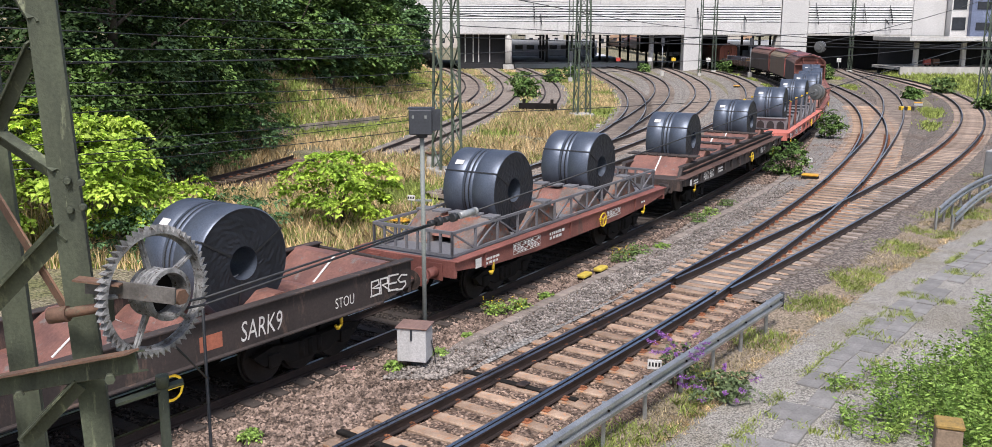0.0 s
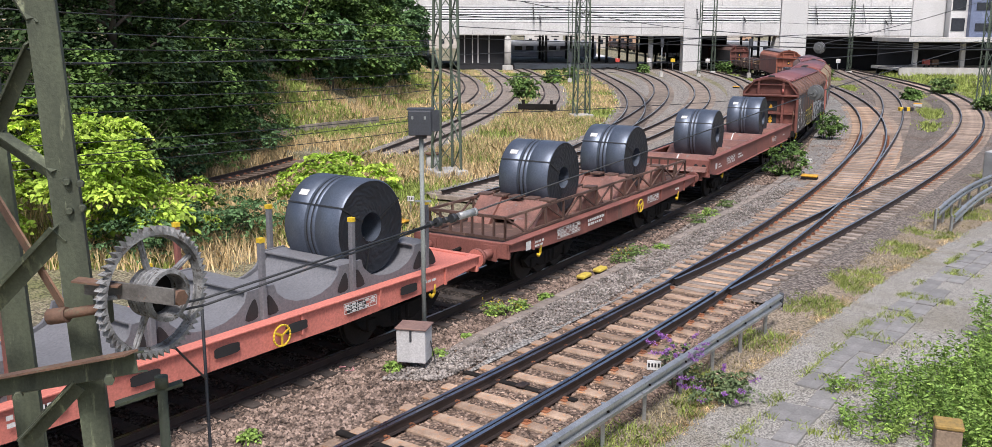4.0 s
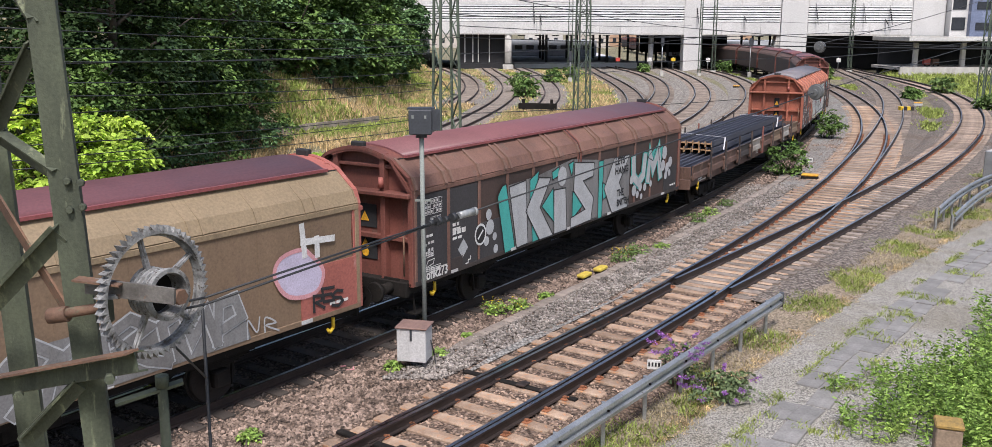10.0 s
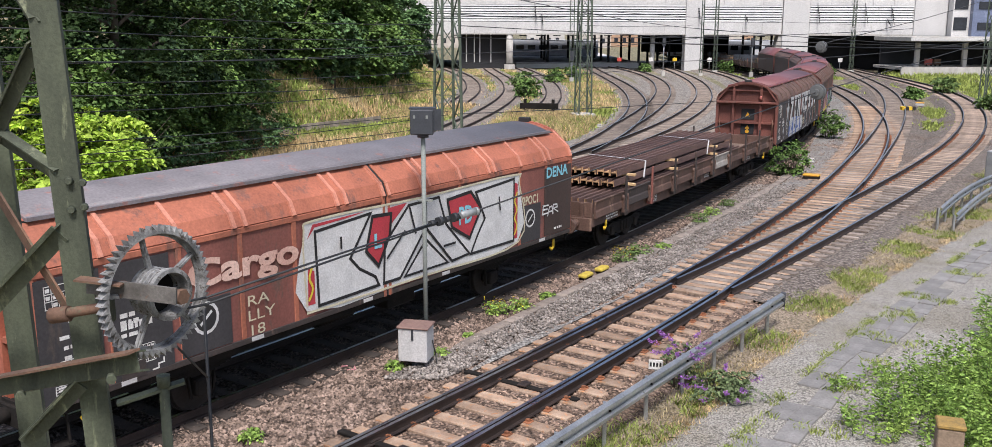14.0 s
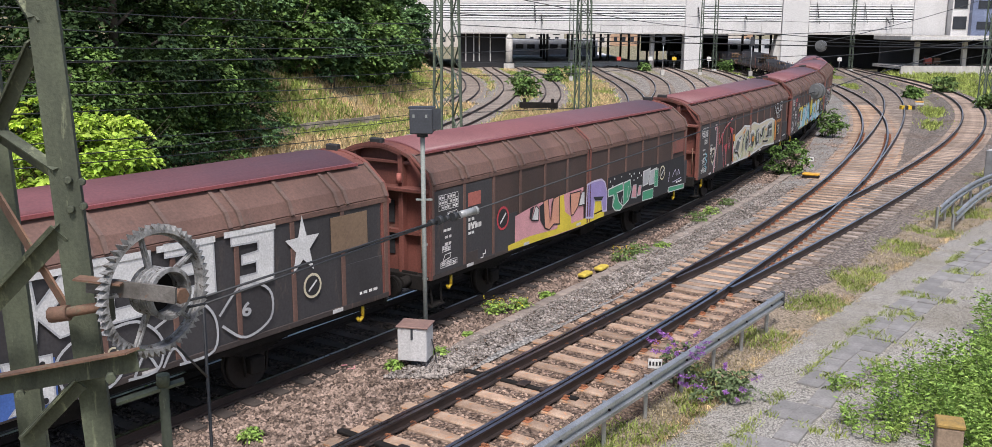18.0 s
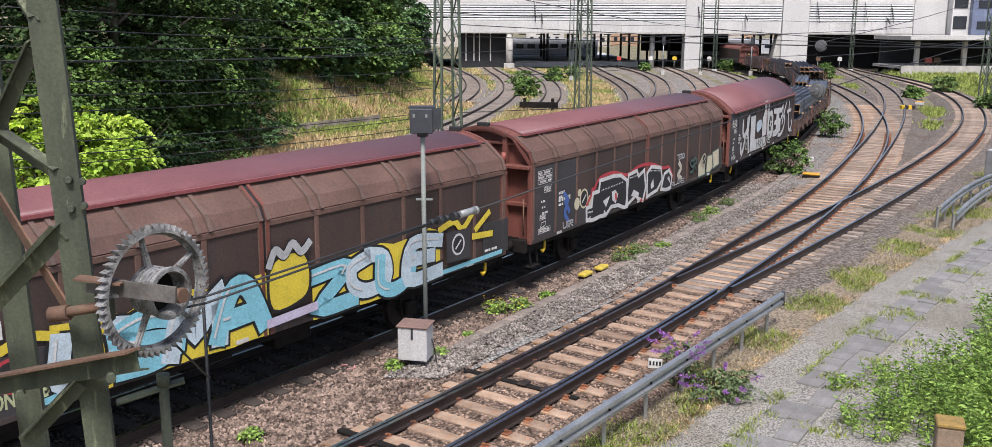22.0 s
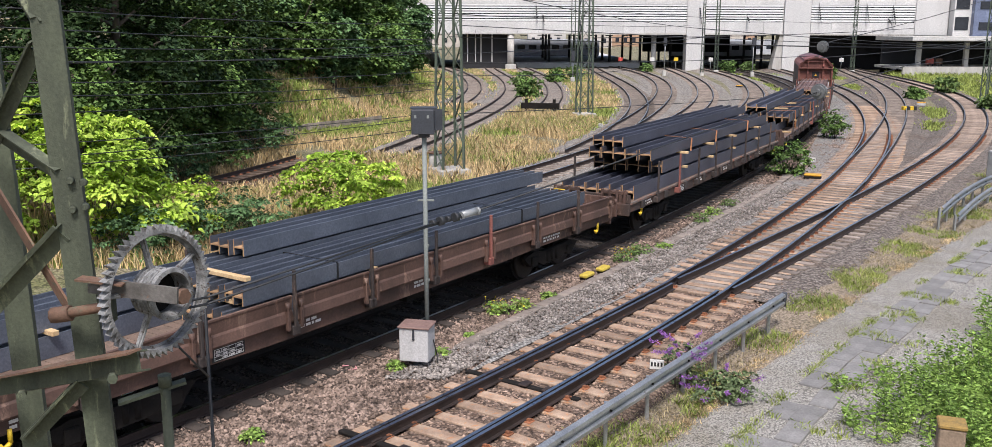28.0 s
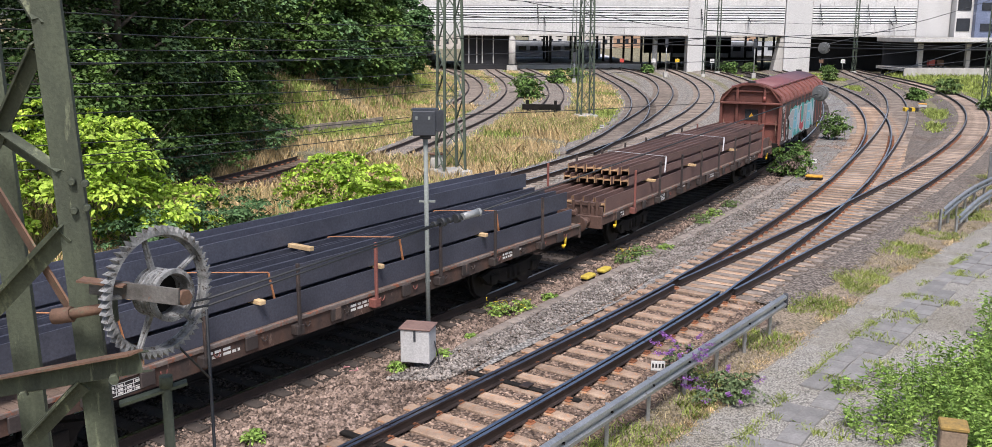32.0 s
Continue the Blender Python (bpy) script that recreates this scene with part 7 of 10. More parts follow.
def saddles(t, L, xs, w, z0, z1, ymax, material, flat=.3, stripe=True):
    for x in xs:
        x = x - L / 2
        prof = [(x - w / 2, z0), (x - w / 2 + .05, z0 + .06), (x - flat / 2, z1 - .02), (x - flat / 2 + .05, z1), (x + flat / 2 - .05, z1), (x + flat / 2, z1 - .02), (x + w / 2 - .05, z0 + .06), (x + w / 2, z0)]
        s = part("saddle", prism(bmesh.new(), prof, -ymax, ymax, "y"), material, t)
        if stripe:
            bm = bmesh.new()
            for sx in (-1, 1):
                beam(bm, (x + sx * (w / 2 - .08), 0, z0 + .09), (x + sx * (flat / 2 + .02), 0, z1 + .005), .05, .012, up=(sx, 0, 1))
            part("wear_strip", bm, M_WHITE, s)


def six_axles(t, L):
    bogie(t, -L / 2 + 2.6, 1.8)
    bogie(t, L / 2 - 2.6, 1.8)
    for x in (-L / 2 + 2.6, L / 2 - 2.6):
        wheelset(t, x, False)


def trough_wagon(front, rear, label, side, saddle, marks):
    L = rear - front
    t = wagon_thing("coil_wagon", label, front, rear)
    buffers(t, L, material=side)
    six_axles(t, L)
    for sy in (-1, 1):
        a, b = sorted((sy * 1.27, sy * 1.33))
        bm = prism(bmesh.new(), [(-L / 2, 1.66), (-L / 2, 1.12), (-L / 2 + .9, .98), (-L * .3, .95), (L * .3, .95), (L / 2 - .9, .98), (L / 2, 1.12), (L / 2, 1.66)], a, b, "y")
        for zz in (.97, 1.66):
            box(bm, -L / 2 + (0.9 if zz < 1 else 0), L / 2 - (0.9 if zz < 1 else 0), *sorted((sy * 1.20, sy * 1.41)), zz, zz + .035, .008)
        part("side_beam", bm, side, t)
    for sx in (-1, 1):
        bm = box(bmesh.new(), *sorted((sx * L / 2, sx * (L / 2 - .08))), -1.33, 1.33, .98, 1.62, .015)
        part("end_plate", bm, side, t)
        # black discs on the uncut plate give the dark inside the holes
        for y in (-1.1, -.8):
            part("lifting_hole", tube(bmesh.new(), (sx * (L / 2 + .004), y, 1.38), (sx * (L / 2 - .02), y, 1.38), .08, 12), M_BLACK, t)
    part("floor", box(bmesh.new(), -L / 2 + .08, L / 2 - .08, -1.27, 1.27, 1.08, 1.20), saddle, t)
    n = 5
    saddles(t, L, [.65 + (L - 1.3) * i / n for i in range(n + 1)], 1.75, 1.2, 1.72, 1.22, saddle, .32)
    saddles(t, L, [.65 + (L - 1.3) * (i + .5) / n for i in range(n)], .7, 1.2, 1.42, 1.22, saddle, .2, False)
    hook(t, -L / 2 + 2.0)
    hook(t, L / 2 - 2.0)
    marks(t, L)
    return t


def sill_marks(t, L, y, z, seed, material=None):
    grid_mark(t, -L / 2 + 2.4, z - .02, 1.3, .26, y, 8, material)
    bars(t, -L / 2 + 1.2, z + .1, .5, 2, y, seed=seed, material=material)
    bars(t, -L / 2 + 4.2, z + .13, 1.0, 2, y, seed=seed + 1, material=material, h=.07)
    grid_mark(t, L / 2 - 4.4, z, .9, .2, y, 5, material)
    bars(t, L / 2 - 2.0, z + .08, .5, 1, y, seed=seed + 2, material=material)
    part("sign", BM(lambda b: flat_poly(b, [(-L / 2 + .75, z), (-L / 2 + 1.0, z), (-L / 2 + 1.0, z + .22), (-L / 2 + .75, z + .22)], y)), M_WHITE, t)


def cradle_wagon(front, rear, label, side, rail_m, saddle, kind, first=2.15):
    """Open coil wagons: a deep sill and a row of saddles between low side frames."""
    L = rear - front
    t = wagon_thing("coil_wagon", label, front, rear)
    buffers(t, L, material=side)
    six_axles(t, L) if L < 13.5 else (bogie(t, -L / 2 + 2.4), bogie(t, L / 2 - 2.4))
    for sy in (-1, 1):
        a, b = sorted((sy * 1.33, sy * 1.38))
        low = .84 if kind != "stakes" else .80
        bm = prism(bmesh.new(), [(-L / 2, 1.28), (-L / 2, 1.10), (-L / 2 + 1.6, low + .08), (-L * .2, low), (L * .2, low), (L / 2 - 1.6, low + .08), (L / 2, 1.10), (L / 2, 1.28)], a, b, "y")
        for x in np.arange(-L / 2 + 1.2, L / 2 - 1, 2.1):
            box(bm, x - .025, x + .025, *sorted((sy * 1.37, sy * 1.42)), low + .1, 1.28)
        box(bm, -L / 2, L / 2, *sorted((sy * 1.18, sy * 1.44)), 1.28, 1.315, .008)
        part("side_sill", bm, side, t)
    for sx in (-1, 1):
        part("headstock", box(bmesh.new(), *sorted((sx * L / 2, sx * (L / 2 - .1))), -1.38, 1.38, .92, 1.31, .015), side, t)
    part("deck", box(bmesh.new(), -L / 2 + .1, L / 2 - .1, -1.3, 1.3, 1.16, 1.27), side if kind == "stakes" else rail_m, t)
    if kind == "lattice":
        n = 4
        xs = [first + 2.5 * i for i in range(n)]
        for x in xs:
            x0 = x - L / 2
            for sy in (-1, 1):
                y0, y1 = sorted((sy * .35, sy * 1.02))
                pr = [(x0 - .85, 1.27), (x0 - .8, 1.36), (x0 - .2, 1.90), (x0 + .2, 1.90), (x0 + .8, 1.36), (x0 + .85, 1.27)]
                part("saddle", prism(bmesh.new(), pr, y0, y1, "y"), saddle, t)
            part("wear_strip", prism(bmesh.new(), [(x0 - .6, 1.42), (x0 - .18, 1.82), (x0 + .18, 1.82), (x0 + .6, 1.42)], -.35, .35, "y"), P_SADDLE, t)
            for y in np.linspace(-.95, .95, 5):
                part("saddle_pad", box(bmesh.new(), x0 - .19, x0 + .19, y - .17, y + .17, 1.89, 1.95, .01), rail_m, t)
        for sy in (-1, 1):
            bm = bmesh.new()
            y = sy * 1.1
            beam(bm, (-L / 2 + .3, y, 1.86), (L / 2 - .3, y, 1.86), .06, .06)
            beam(bm, (-L / 2 + .3, y, 1.34), (L / 2 - .3, y, 1.34), .06, .06)
            for i, x in enumerate(np.linspace(-L / 2 + .3, L / 2 - .3, 13)):
                beam(bm, (x, y, 1.34), (x, y, 1.86), .05, .05)
                if i < 12:
                    beam(bm, (x, y, 1.34 if i % 2 else 1.86), (x + (L - .6) / 12, y, 1.86 if i % 2 else 1.34), .04, .04)
            part("side_frame", bm, rail_m, t)
        for sx in (-1, 1):
            bm = bmesh.new()
            x = sx * (L / 2 - .3)
            for z in (1.34, 1.86):
                beam(bm, (x, -1.1, z), (x, 1.1, z), .07, .07)
            for y in np.linspace(-1.1, 1.1, 8):
                beam(bm, (x, y, 1.34), (x, y, 1.86), .05, .05)
            part("end_frame", bm, rail_m, t)
    elif kind == "step":
        for sy in (-1, 1):
            part("ledge", box(bmesh.new(), -L / 2 + .1, L / 2 - .1, *sorted((sy * 1.12, sy * 1.47)), 1.318, 1.345, .008), P_SILLBR, t)
            for x in np.arange(-L / 2 + 1.0, L / 2 - .6, 1.05):
                part("gusset", box(bmesh.new(), x - .03, x + .03, *sorted((sy * 1.37, sy * 1.45)), 1.0, 1.29), side, t)
                part("ledge_clip", box(bmesh.new(), x + .4, x + .52, *sorted((sy * 1.40, sy * 1.475)), 1.27, 1.36, .01), P_SILLBR, t)
            part("walkway", box(bmesh.new(), -L / 2 + .9, L / 2 - .9, *sorted((sy * 1.105, sy * 1.20)), 1.46, 1.49, .006), P_SILLBR, t)
        for sy in (-1, 1):
            a, b = sorted((sy * .98, sy * 1.10))
            bm = prism(bmesh.new(), [(-L / 2 + .7, 1.26), (-L / 2 + .9, 1.62), (L / 2 - .9, 1.62), (L / 2 - .7, 1.26)], a, b, "y")
            box(bm, -L / 2 + .9, L / 2 - .9, a - .05, b + .05, 1.60, 1.64)
            part("inner_beam", bm, rail_m, t)
        n = 4
        xs = [2.13 + 2.18 * i for i in range(6)]
        saddles(t, L, xs, 2.1, 1.27, 1.83, .97, saddle, .5)
        for x in xs:
            for y in np.linspace(-1.1, 1.1, 7):
                part("saddle_pad", box(bmesh.new(), x - L / 2 - .25, x - L / 2 + .25, y - .16, y + .16, 1.83, 1.88, .01), rail_m, t)
    else:
        n = 5
        x0c, x1c = 2.2, 13.45
        pit = (x1c - x0c) / n
        for sy in (-1, 1):
            a, b = sorted((sy * 1.04, sy * 1.10))
            prof = [(x0c - L / 2 - .15, 1.27), (x0c - L / 2 - .15, 1.86)]
            for i in range(n):
                c = x0c + pit * (i + .5) - L / 2
                for k in range(9):
                    q = math.pi * k / 8
                    prof.append((c - .82 * math.cos(q), 1.86 - .46 * math.sin(q)))
            prof += [(x1c - L / 2 + .15, 1.86), (x1c - L / 2 + .15, 1.27)]
            part("cradle_side", prism(bmesh.new(), prof, a, b, "y"), rail_m, t)
            for i in range(n + 1):
                c = x0c + pit * i - L / 2
                # black sheets painted for the shade within the cradle openings
                for dx in (-.24, .24):
                    bm = bmesh.new()
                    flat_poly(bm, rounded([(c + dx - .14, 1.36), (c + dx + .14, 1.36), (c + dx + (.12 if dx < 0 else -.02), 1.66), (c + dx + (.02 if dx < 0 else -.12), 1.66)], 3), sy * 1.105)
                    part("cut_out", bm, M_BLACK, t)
        for i in range(n):
            c = x0c + pit * (i + .5) - L / 2
            bm = bmesh.new()
            prev = None
            for k in range(13):
                q = math.pi * k / 12
                row = [bm.verts.new((c - .95 * math.cos(q), y, 1.84 - .48 * math.sin(q))) for y in (-1.03, 1.03)]
                if prev:
                    bm.faces.new((prev[0], row[0], row[1], prev[1])).smooth = True
                prev = row
            part("saddle", bm, saddle, t)
        for i in range(n + 1):
            c = x0c + pit * i - L / 2
            part("saddle_top", box(bmesh.new(), c - .26, c + .26, -1.04, 1.04, 1.80, 1.845, .01), saddle, t)
        bm = box(bmesh.new(), x0c - L / 2 - .2, x0c - L / 2 - .12, -1.1, 1.1, 1.27, 1.84)
        part("cradle_end", bm, rail_m, t)
        # end openings: only black faces for their dark inside
        for y in (-.75, -.25, .25, .75):
            bm = bmesh.new()
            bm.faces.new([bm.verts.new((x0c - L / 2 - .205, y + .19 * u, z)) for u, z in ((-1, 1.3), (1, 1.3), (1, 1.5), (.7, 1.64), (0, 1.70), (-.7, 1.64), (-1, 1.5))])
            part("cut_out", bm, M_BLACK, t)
        for i in range(6):
            x = x0c + pit * i - L / 2
            for sy in (-1, 1):
                bm = box(bmesh.new(), x - .05, x + .05, sy * 1.15 - .05, sy * 1.15 + .05, 1.28, 2.75, .008)
                s = part("stake", bm, P_REDBR if i < 2 and sy < 0 or i == 3 and sy > 0 else P_CRADLE, t)
                part("stake_cap", box(bmesh.new(), x - .055, x + .055, sy * 1.15 - .055, sy * 1.15 + .055, 2.68, 2.76), M_YELLOW, s)
        hoop = [(-L / 2 + .12, 1.28, 1.3), (-L / 2 + .12, 1.28, 2.0), (-L / 2 + .12, .85, 2.0), (-L / 2 + .12, .85, 1.3)]
        part("handrail", wire(bmesh.new(), hoop, .024, 6), M_YELLOW, t, "yellow handrail hoop")
        # sill ovals are black sheets laid on, in place of shaded holes
        for x in np.arange(-L / 2 + 1.7, L / 2 - 1.5, 1.55):
            bm = bmesh.new()
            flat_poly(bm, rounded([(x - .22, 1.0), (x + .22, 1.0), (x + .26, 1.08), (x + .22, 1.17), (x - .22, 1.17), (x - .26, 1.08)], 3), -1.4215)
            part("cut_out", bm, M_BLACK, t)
    hook(t, -L / 2 + 1.6, -1.36, .98)
    hook(t, L / 2 - 1.6, -1.36, .98)
    sill_marks(t, L, -1.425, 1.0, int(front) + 5)
    bm = bmesh.new()
    for k in range(20):
        a, b = 2 * math.pi * k / 20, 2 * math.pi * (k + 1) / 20
        tube(bm, (L * .1 + .19 * math.cos(a), -1.5, 1.05 + .19 * math.sin(a)), (L * .1 + .19 * math.cos(b), -1.5, 1.05 + .19 * math.sin(b)), .02, 5)
    for a in (0.5, 2.6, 4.7):
        beam(bm, (L * .1, -1.5, 1.05), (L * .1 + .18 * math.cos(a), -1.5, 1.05 + .18 * math.sin(a)), .025)
    tube(bm, (L * .1, -1.38, 1.05), (L * .1, -1.51, 1.05), .03, 6)
    part("brake_wheel", bm, M_YELLOW, t, "yellow brake handwheel")
    return t


# ---- flat wagons with steel sections ----
def flat_wagon(front, rear, label, side, sides, board_mats=None):
    L = rear - front
    t = wagon_thing("flat_wagon", label, front, rear)
    buffers(t, L, material=P_SILLBR)
    bogie(t, -L / 2 + 2.9)
    bogie(t, L / 2 - 2.9)
    underframe(t, L, side, deep=.05, y=1.30, z0=.90, z1=1.16)
    bm = bmesh.new()
    for i in range(int(L / .2)):
        x = -L / 2 + .05 + i * .2
        box(bm, x, x + .19, -1.28, 1.28, 1.16, 1.215)
    tagged(part("floor_planks", bm, P_DECK, t), kind="stuff")
    n = 9
    for sy in (-1, 1):
        if sides:
            for i in range(n):
                a, b = -L / 2 + .06 + (L - .12) * i / n, -L / 2 - .06 + (L - .12) * (i + 1) / n + .06
                y0, y1 = sorted((sy * 1.33, sy * 1.38))
                bm = prism(bmesh.new(), [(sy * q, z) for q, z in ((1.33, 1.17), (1.40, 1.17), (1.415, 1.20), (1.39, 1.36), (1.365, 1.40), (1.385, 1.60), (1.40, 1.63), (1.40, 1.66), (1.33, 1.66))], a + .02, b - .02)
                m = side if not board_mats or sy > 0 else board_mats[i % len(board_mats)]
                part("drop_side", bm, m, t)
                bm = bmesh.new()
                for dx in (-.16, .16):
                    box(bm, b + dx - .035, b + dx + .035, *sorted((sy * 1.37, sy * 1.46)), 1.05, 1.5, .01)
                    tube(bm, (b + dx, sy * 1.42, 1.42), (b + dx, sy * 1.42, 1.56), .045, 8)
                part("side_latch", bm, side, t)
        for i in range(n - 1):
            x = -L / 2 + (L - .12) * (i + 1) / n
            bm = box(bmesh.new(), x - .032, x + .032, *sorted((sy * 1.41, sy * 1.47)), .95, 2.12 if sides else 2.25, .01)
            box(bm, x - .09, x + .09, *sorted((sy * 1.30, sy * 1.47)), .95, 1.12, .01)
            part("stake", bm, P_REDBR if (i * 5 + int(front)) % 7 == 0 else P_SILLDK, t)
    for sx in (-1, 1):
        bm = box(bmesh.new(), *sorted((sx * (L / 2 - .02), sx * (L / 2 - .08))), -1.3, 1.3, 1.2, 1.62 if sides else 1.45, .012)
        for y in (-1.0, -.35, .35, 1.0):
            box(bm, *sorted((sx * (L / 2 + .03), sx * (L / 2 - .08))), y - .05, y + .05, 1.0, 1.6 if sides else 1.45, .01)
        part("end_board", bm, side, t)
        bm = bmesh.new()
        y = 1.05
        tube(bm, (sx * (L / 2 + .03), y, 1.45), (sx * (L / 2 + .25), y, 1.5), .018, 6)
        tube(bm, (sx * (L / 2 + .25), y, 1.5), (sx * (L / 2 + .25), y - .35, 1.5), .018, 6)
        part("handrail", bm, M_YELLOW, t)
    if not sides:
        r = random.Random(int(front) + 3)
        for i in range(2 * n - 1):
            x = -L / 2 + (L - .12) * (i + 1) / (2 * n)
            if i % 2 == 0:
                part("stake_pocket", box(bmesh.new(), x - .13, x + .13, -1.36, -1.305, .93, 1.17, .012), P_SILLDK, t)
            bm = bmesh.new()
            for k in range(8):
                a, b = math.pi * k / 8, math.pi * (k + 1) / 8
                tube(bm, (x + .3 + .06 * math.cos(a), -1.33, 1.08 - .08 * math.sin(a)), (x + .3 + .06 * math.cos(b), -1.33, 1.08 - .08 * math.sin(b)), .012, 5)
            part("lashing_ring", bm, P_REDBR if r.random() < .3 else P_SILLDK, t)
        part("edge_rail", box(bmesh.new(), -L / 2 + .06, L / 2 - .06, -1.335, -1.285, 1.165, 1.235, .008), P_SADDLE2, t, "worn rusty edge rail")
        for sx in (-1, 1):
            for y in (-.78, .78):
                bm = box(bmesh.new(), *sorted((sx * (L / 2 - .12), sx * (L / 2 + .02))), y - .42, y + .42, 1.45, 1.56, .012)
                for dy in (-.36, -.12, .12, .36):
                    box(bm, *sorted((sx * (L / 2 - .03), sx * (L / 2 + .05))), y + dy - .035, y + dy + .035, 1.1, 1.6, .01)
                part("folded_end_stake", bm, P_SILLBR if y < 0 else P_SILLRUST, t)
    hook(t, -L / 2 + 1.0)
    hook(t, L / 2 - .8)
    s = int(front)
    for k, x in enumerate((1.0, L * .33, L * .52, L * .8)):
        bars(t, -L / 2 + x, 1.06, .9, 2, -1.303, seed=s + k, h=.05, gap=.03)
    part("sign", BM(lambda b: flat_poly(b, [(-L / 2 + 4.4, .9), (-L / 2 + 5.1, .9), (-L / 2 + 5.1, 1.12), (-L / 2 + 4.4, 1.12)], -1.304)), M_BLACK, t)
    grid_mark(t, -L / 2 + 4.45, .92, .6, .18, -1.306, 4)
    return t


BEAM_MESHES = {}


def beam_mesh(length, w, h, material):
    key = (round(length, 2), w, h, material.name)
    if key not in BEAM_MESHES:
        bm = bmesh.new()
        f, c, q = .028, h / 2, w / 2
        prof = [(-q, 0), (-q + f, 0), (-q + f, c - .012), (q - f, c - .012), (q - f, 0), (q, 0), (q, h), (q - f, h), (q - f, c + .012), (-q + f, c + .012), (-q + f, h), (-q, h)]
        rings = [[bm.verts.new((x, y, z)) for y, z in prof] for x in (0, .3, length - .3, length)]
        for k in range(3):
            for i in range(12):
                fc = bm.faces.new((rings[k][i], rings[k][(i + 1) % 12], rings[k + 1][(i + 1) % 12], rings[k + 1][i]))
                fc.material_index = 1 if k != 1 and i in (2, 8) else 0
        for ring, turn in ((rings[0], -1), (rings[3], 1)):
            for quad in ((0, 1, 10, 11), (1, 2, 9, 10), (2, 3, 8, 9), (3, 4, 7, 8), (4, 5, 6, 7)):
                if quad in ((1, 2, 9, 10), (3, 4, 7, 8)):
                    continue
                fc = bm.faces.new([ring[i] for i in quad][::turn])
                fc.material_index = 1
        bmesh.ops.recalc_face_normals(bm, faces=bm.faces)
        me = bpy.data.meshes.new("steel_beam")
        bm.to_mesh(me)
        bm.free()
        me.materials.append(material)
        me.materials.append(P_BEAM_END)
        BEAM_MESHES[key] = me
    return BEAM_MESHES[key]


def beam_load(front, rear, label, layers, straps=(), timbers=(), strap_m=None):
    """A load of steel sections: layers of (first x, last x, y from, y to, count, z, height, material)."""
    L = rear - front
    ld = thing("steel_sections", label, "steel beams", "loads of steel beams")
    r = random.Random(int(front))
    for x0, x1, y0, y1, n, z, h, m in layers:
        w = (y1 - y0) / n
        for i in range(n):
            b = new("steel_beam", beam_mesh(x1 - x0, round(w - .012, 3), h, m))
            b.parent = ld
            b.matrix_basis = Matrix.Translation((x0 - L / 2 + r.uniform(-.08, .08), y0 + w * (i + .5), z + r.uniform(0, .004)))
    for x, y0, y1, z0, z1, dx in straps:
        bm = bmesh.new()
        x -= L / 2
        beam(bm, (x, y0 - .012, z0), (x + dx * .2, y0 - .012, z1), .05, .012, up=(1, 0, 0))
        beam(bm, (x + dx * .2, y0 - .012, z1 + .008), (x + dx, y1 + .012, z1 + .008), .035, .010)
        beam(bm, (x + dx, y1 + .012, z1), (x + dx * 1.2, y1 + .012, z0), .05, .012, up=(1, 0, 0))
        part("strap", bm, strap_m or P_STRAP, ld)
    for x, ya, yb, z in timbers:
        b = box(bmesh.new(), x - L / 2 - .06, x - L / 2 + .06, ya, yb, z, z + .08, .008)
        part("timber", b, P_TIMBER, ld, "sawn timber bearer")
    MOVERS.append((ld, front, rear, (0, 0, 1.22)))
    return ld


def along(pts, n=5):
    """An open smooth line through the points."""
    out, m = [], len(pts)
    at = lambda i: pts[min(max(i, 0), m - 1)]
    for i in range(m - 1):
        p0, p1, p2, p3 = at(i - 1), at(i), at(i + 1), at(i + 2)
        for j in range(n):
            t = j / n
            out.append(tuple(0.5 * (2 * p1[k] + (p2[k] - p0[k]) * t + (2 * p0[k] - 5 * p1[k] + 4 * p2[k] - p3[k]) * t * t + (3 * p1[k] - p0[k] - 3 * p2[k] + p3[k]) * t ** 3) for k in (0, 1)))
    return out + [pts[-1]]


def brush(bm, pts, w, y, closed=False):
    """A painted line of width w along the points, as one strip with mitred bends."""
    p = np.array(pts, float)
    n = len(p)
    if closed:
        d0, d1 = p - np.roll(p, 1, 0), np.roll(p, -1, 0) - p
    else:
        d = np.diff(p, axis=0)
        d0, d1 = np.vstack([d[:1], d]), np.vstack([d, d[-1:]])
    u0 = d0 / (np.linalg.norm(d0, axis=1)[:, None] + 1e-9)
    u1 = d1 / (np.linalg.norm(d1, axis=1)[:, None] + 1e-9)
    tn = u0 + u1
    tn /= np.linalg.norm(tn, axis=1)[:, None] + 1e-9
    nr = np.c_[-tn[:, 1], tn[:, 0]]
    cs = np.clip((tn * u1).sum(1), .45, 1)
    o = nr * (w / 2 / cs)[:, None]
    ext = np.zeros_like(p)
    if not closed:
        ext[0], ext[-1] = -u1[0] * w * .35, u0[-1] * w * .35
    a = [bm.verts.new((x, y, z)) for x, z in p + o + ext]
    b = [bm.verts.new((x, y, z)) for x, z in p - o + ext]
    for i in range(n if closed else n - 1):
        j = (i + 1) % n
        bm.faces.new((a[i], b[i], b[j], a[j]))


def strokes(t, paths, w, m, edge=None, ew=.05, y=-1.432, smooth=True, name="graffiti", label=""):
    """Sprayed lines, one part a line: the outline lies behind the fill."""
    a = -t["span"] / 2
    for i, path in enumerate(paths):
        pts = [(a + x, z) for x, z in path]
        pts = along(pts) if smooth and len(pts) > 2 else pts
        if edge:
            part(name, BM(lambda b: brush(b, pts, w + 2 * ew, y - .0005 * i)), edge, t)
        part(name, BM(lambda b: brush(b, pts, w, y - .008 - .0005 * i)), m, t, label)


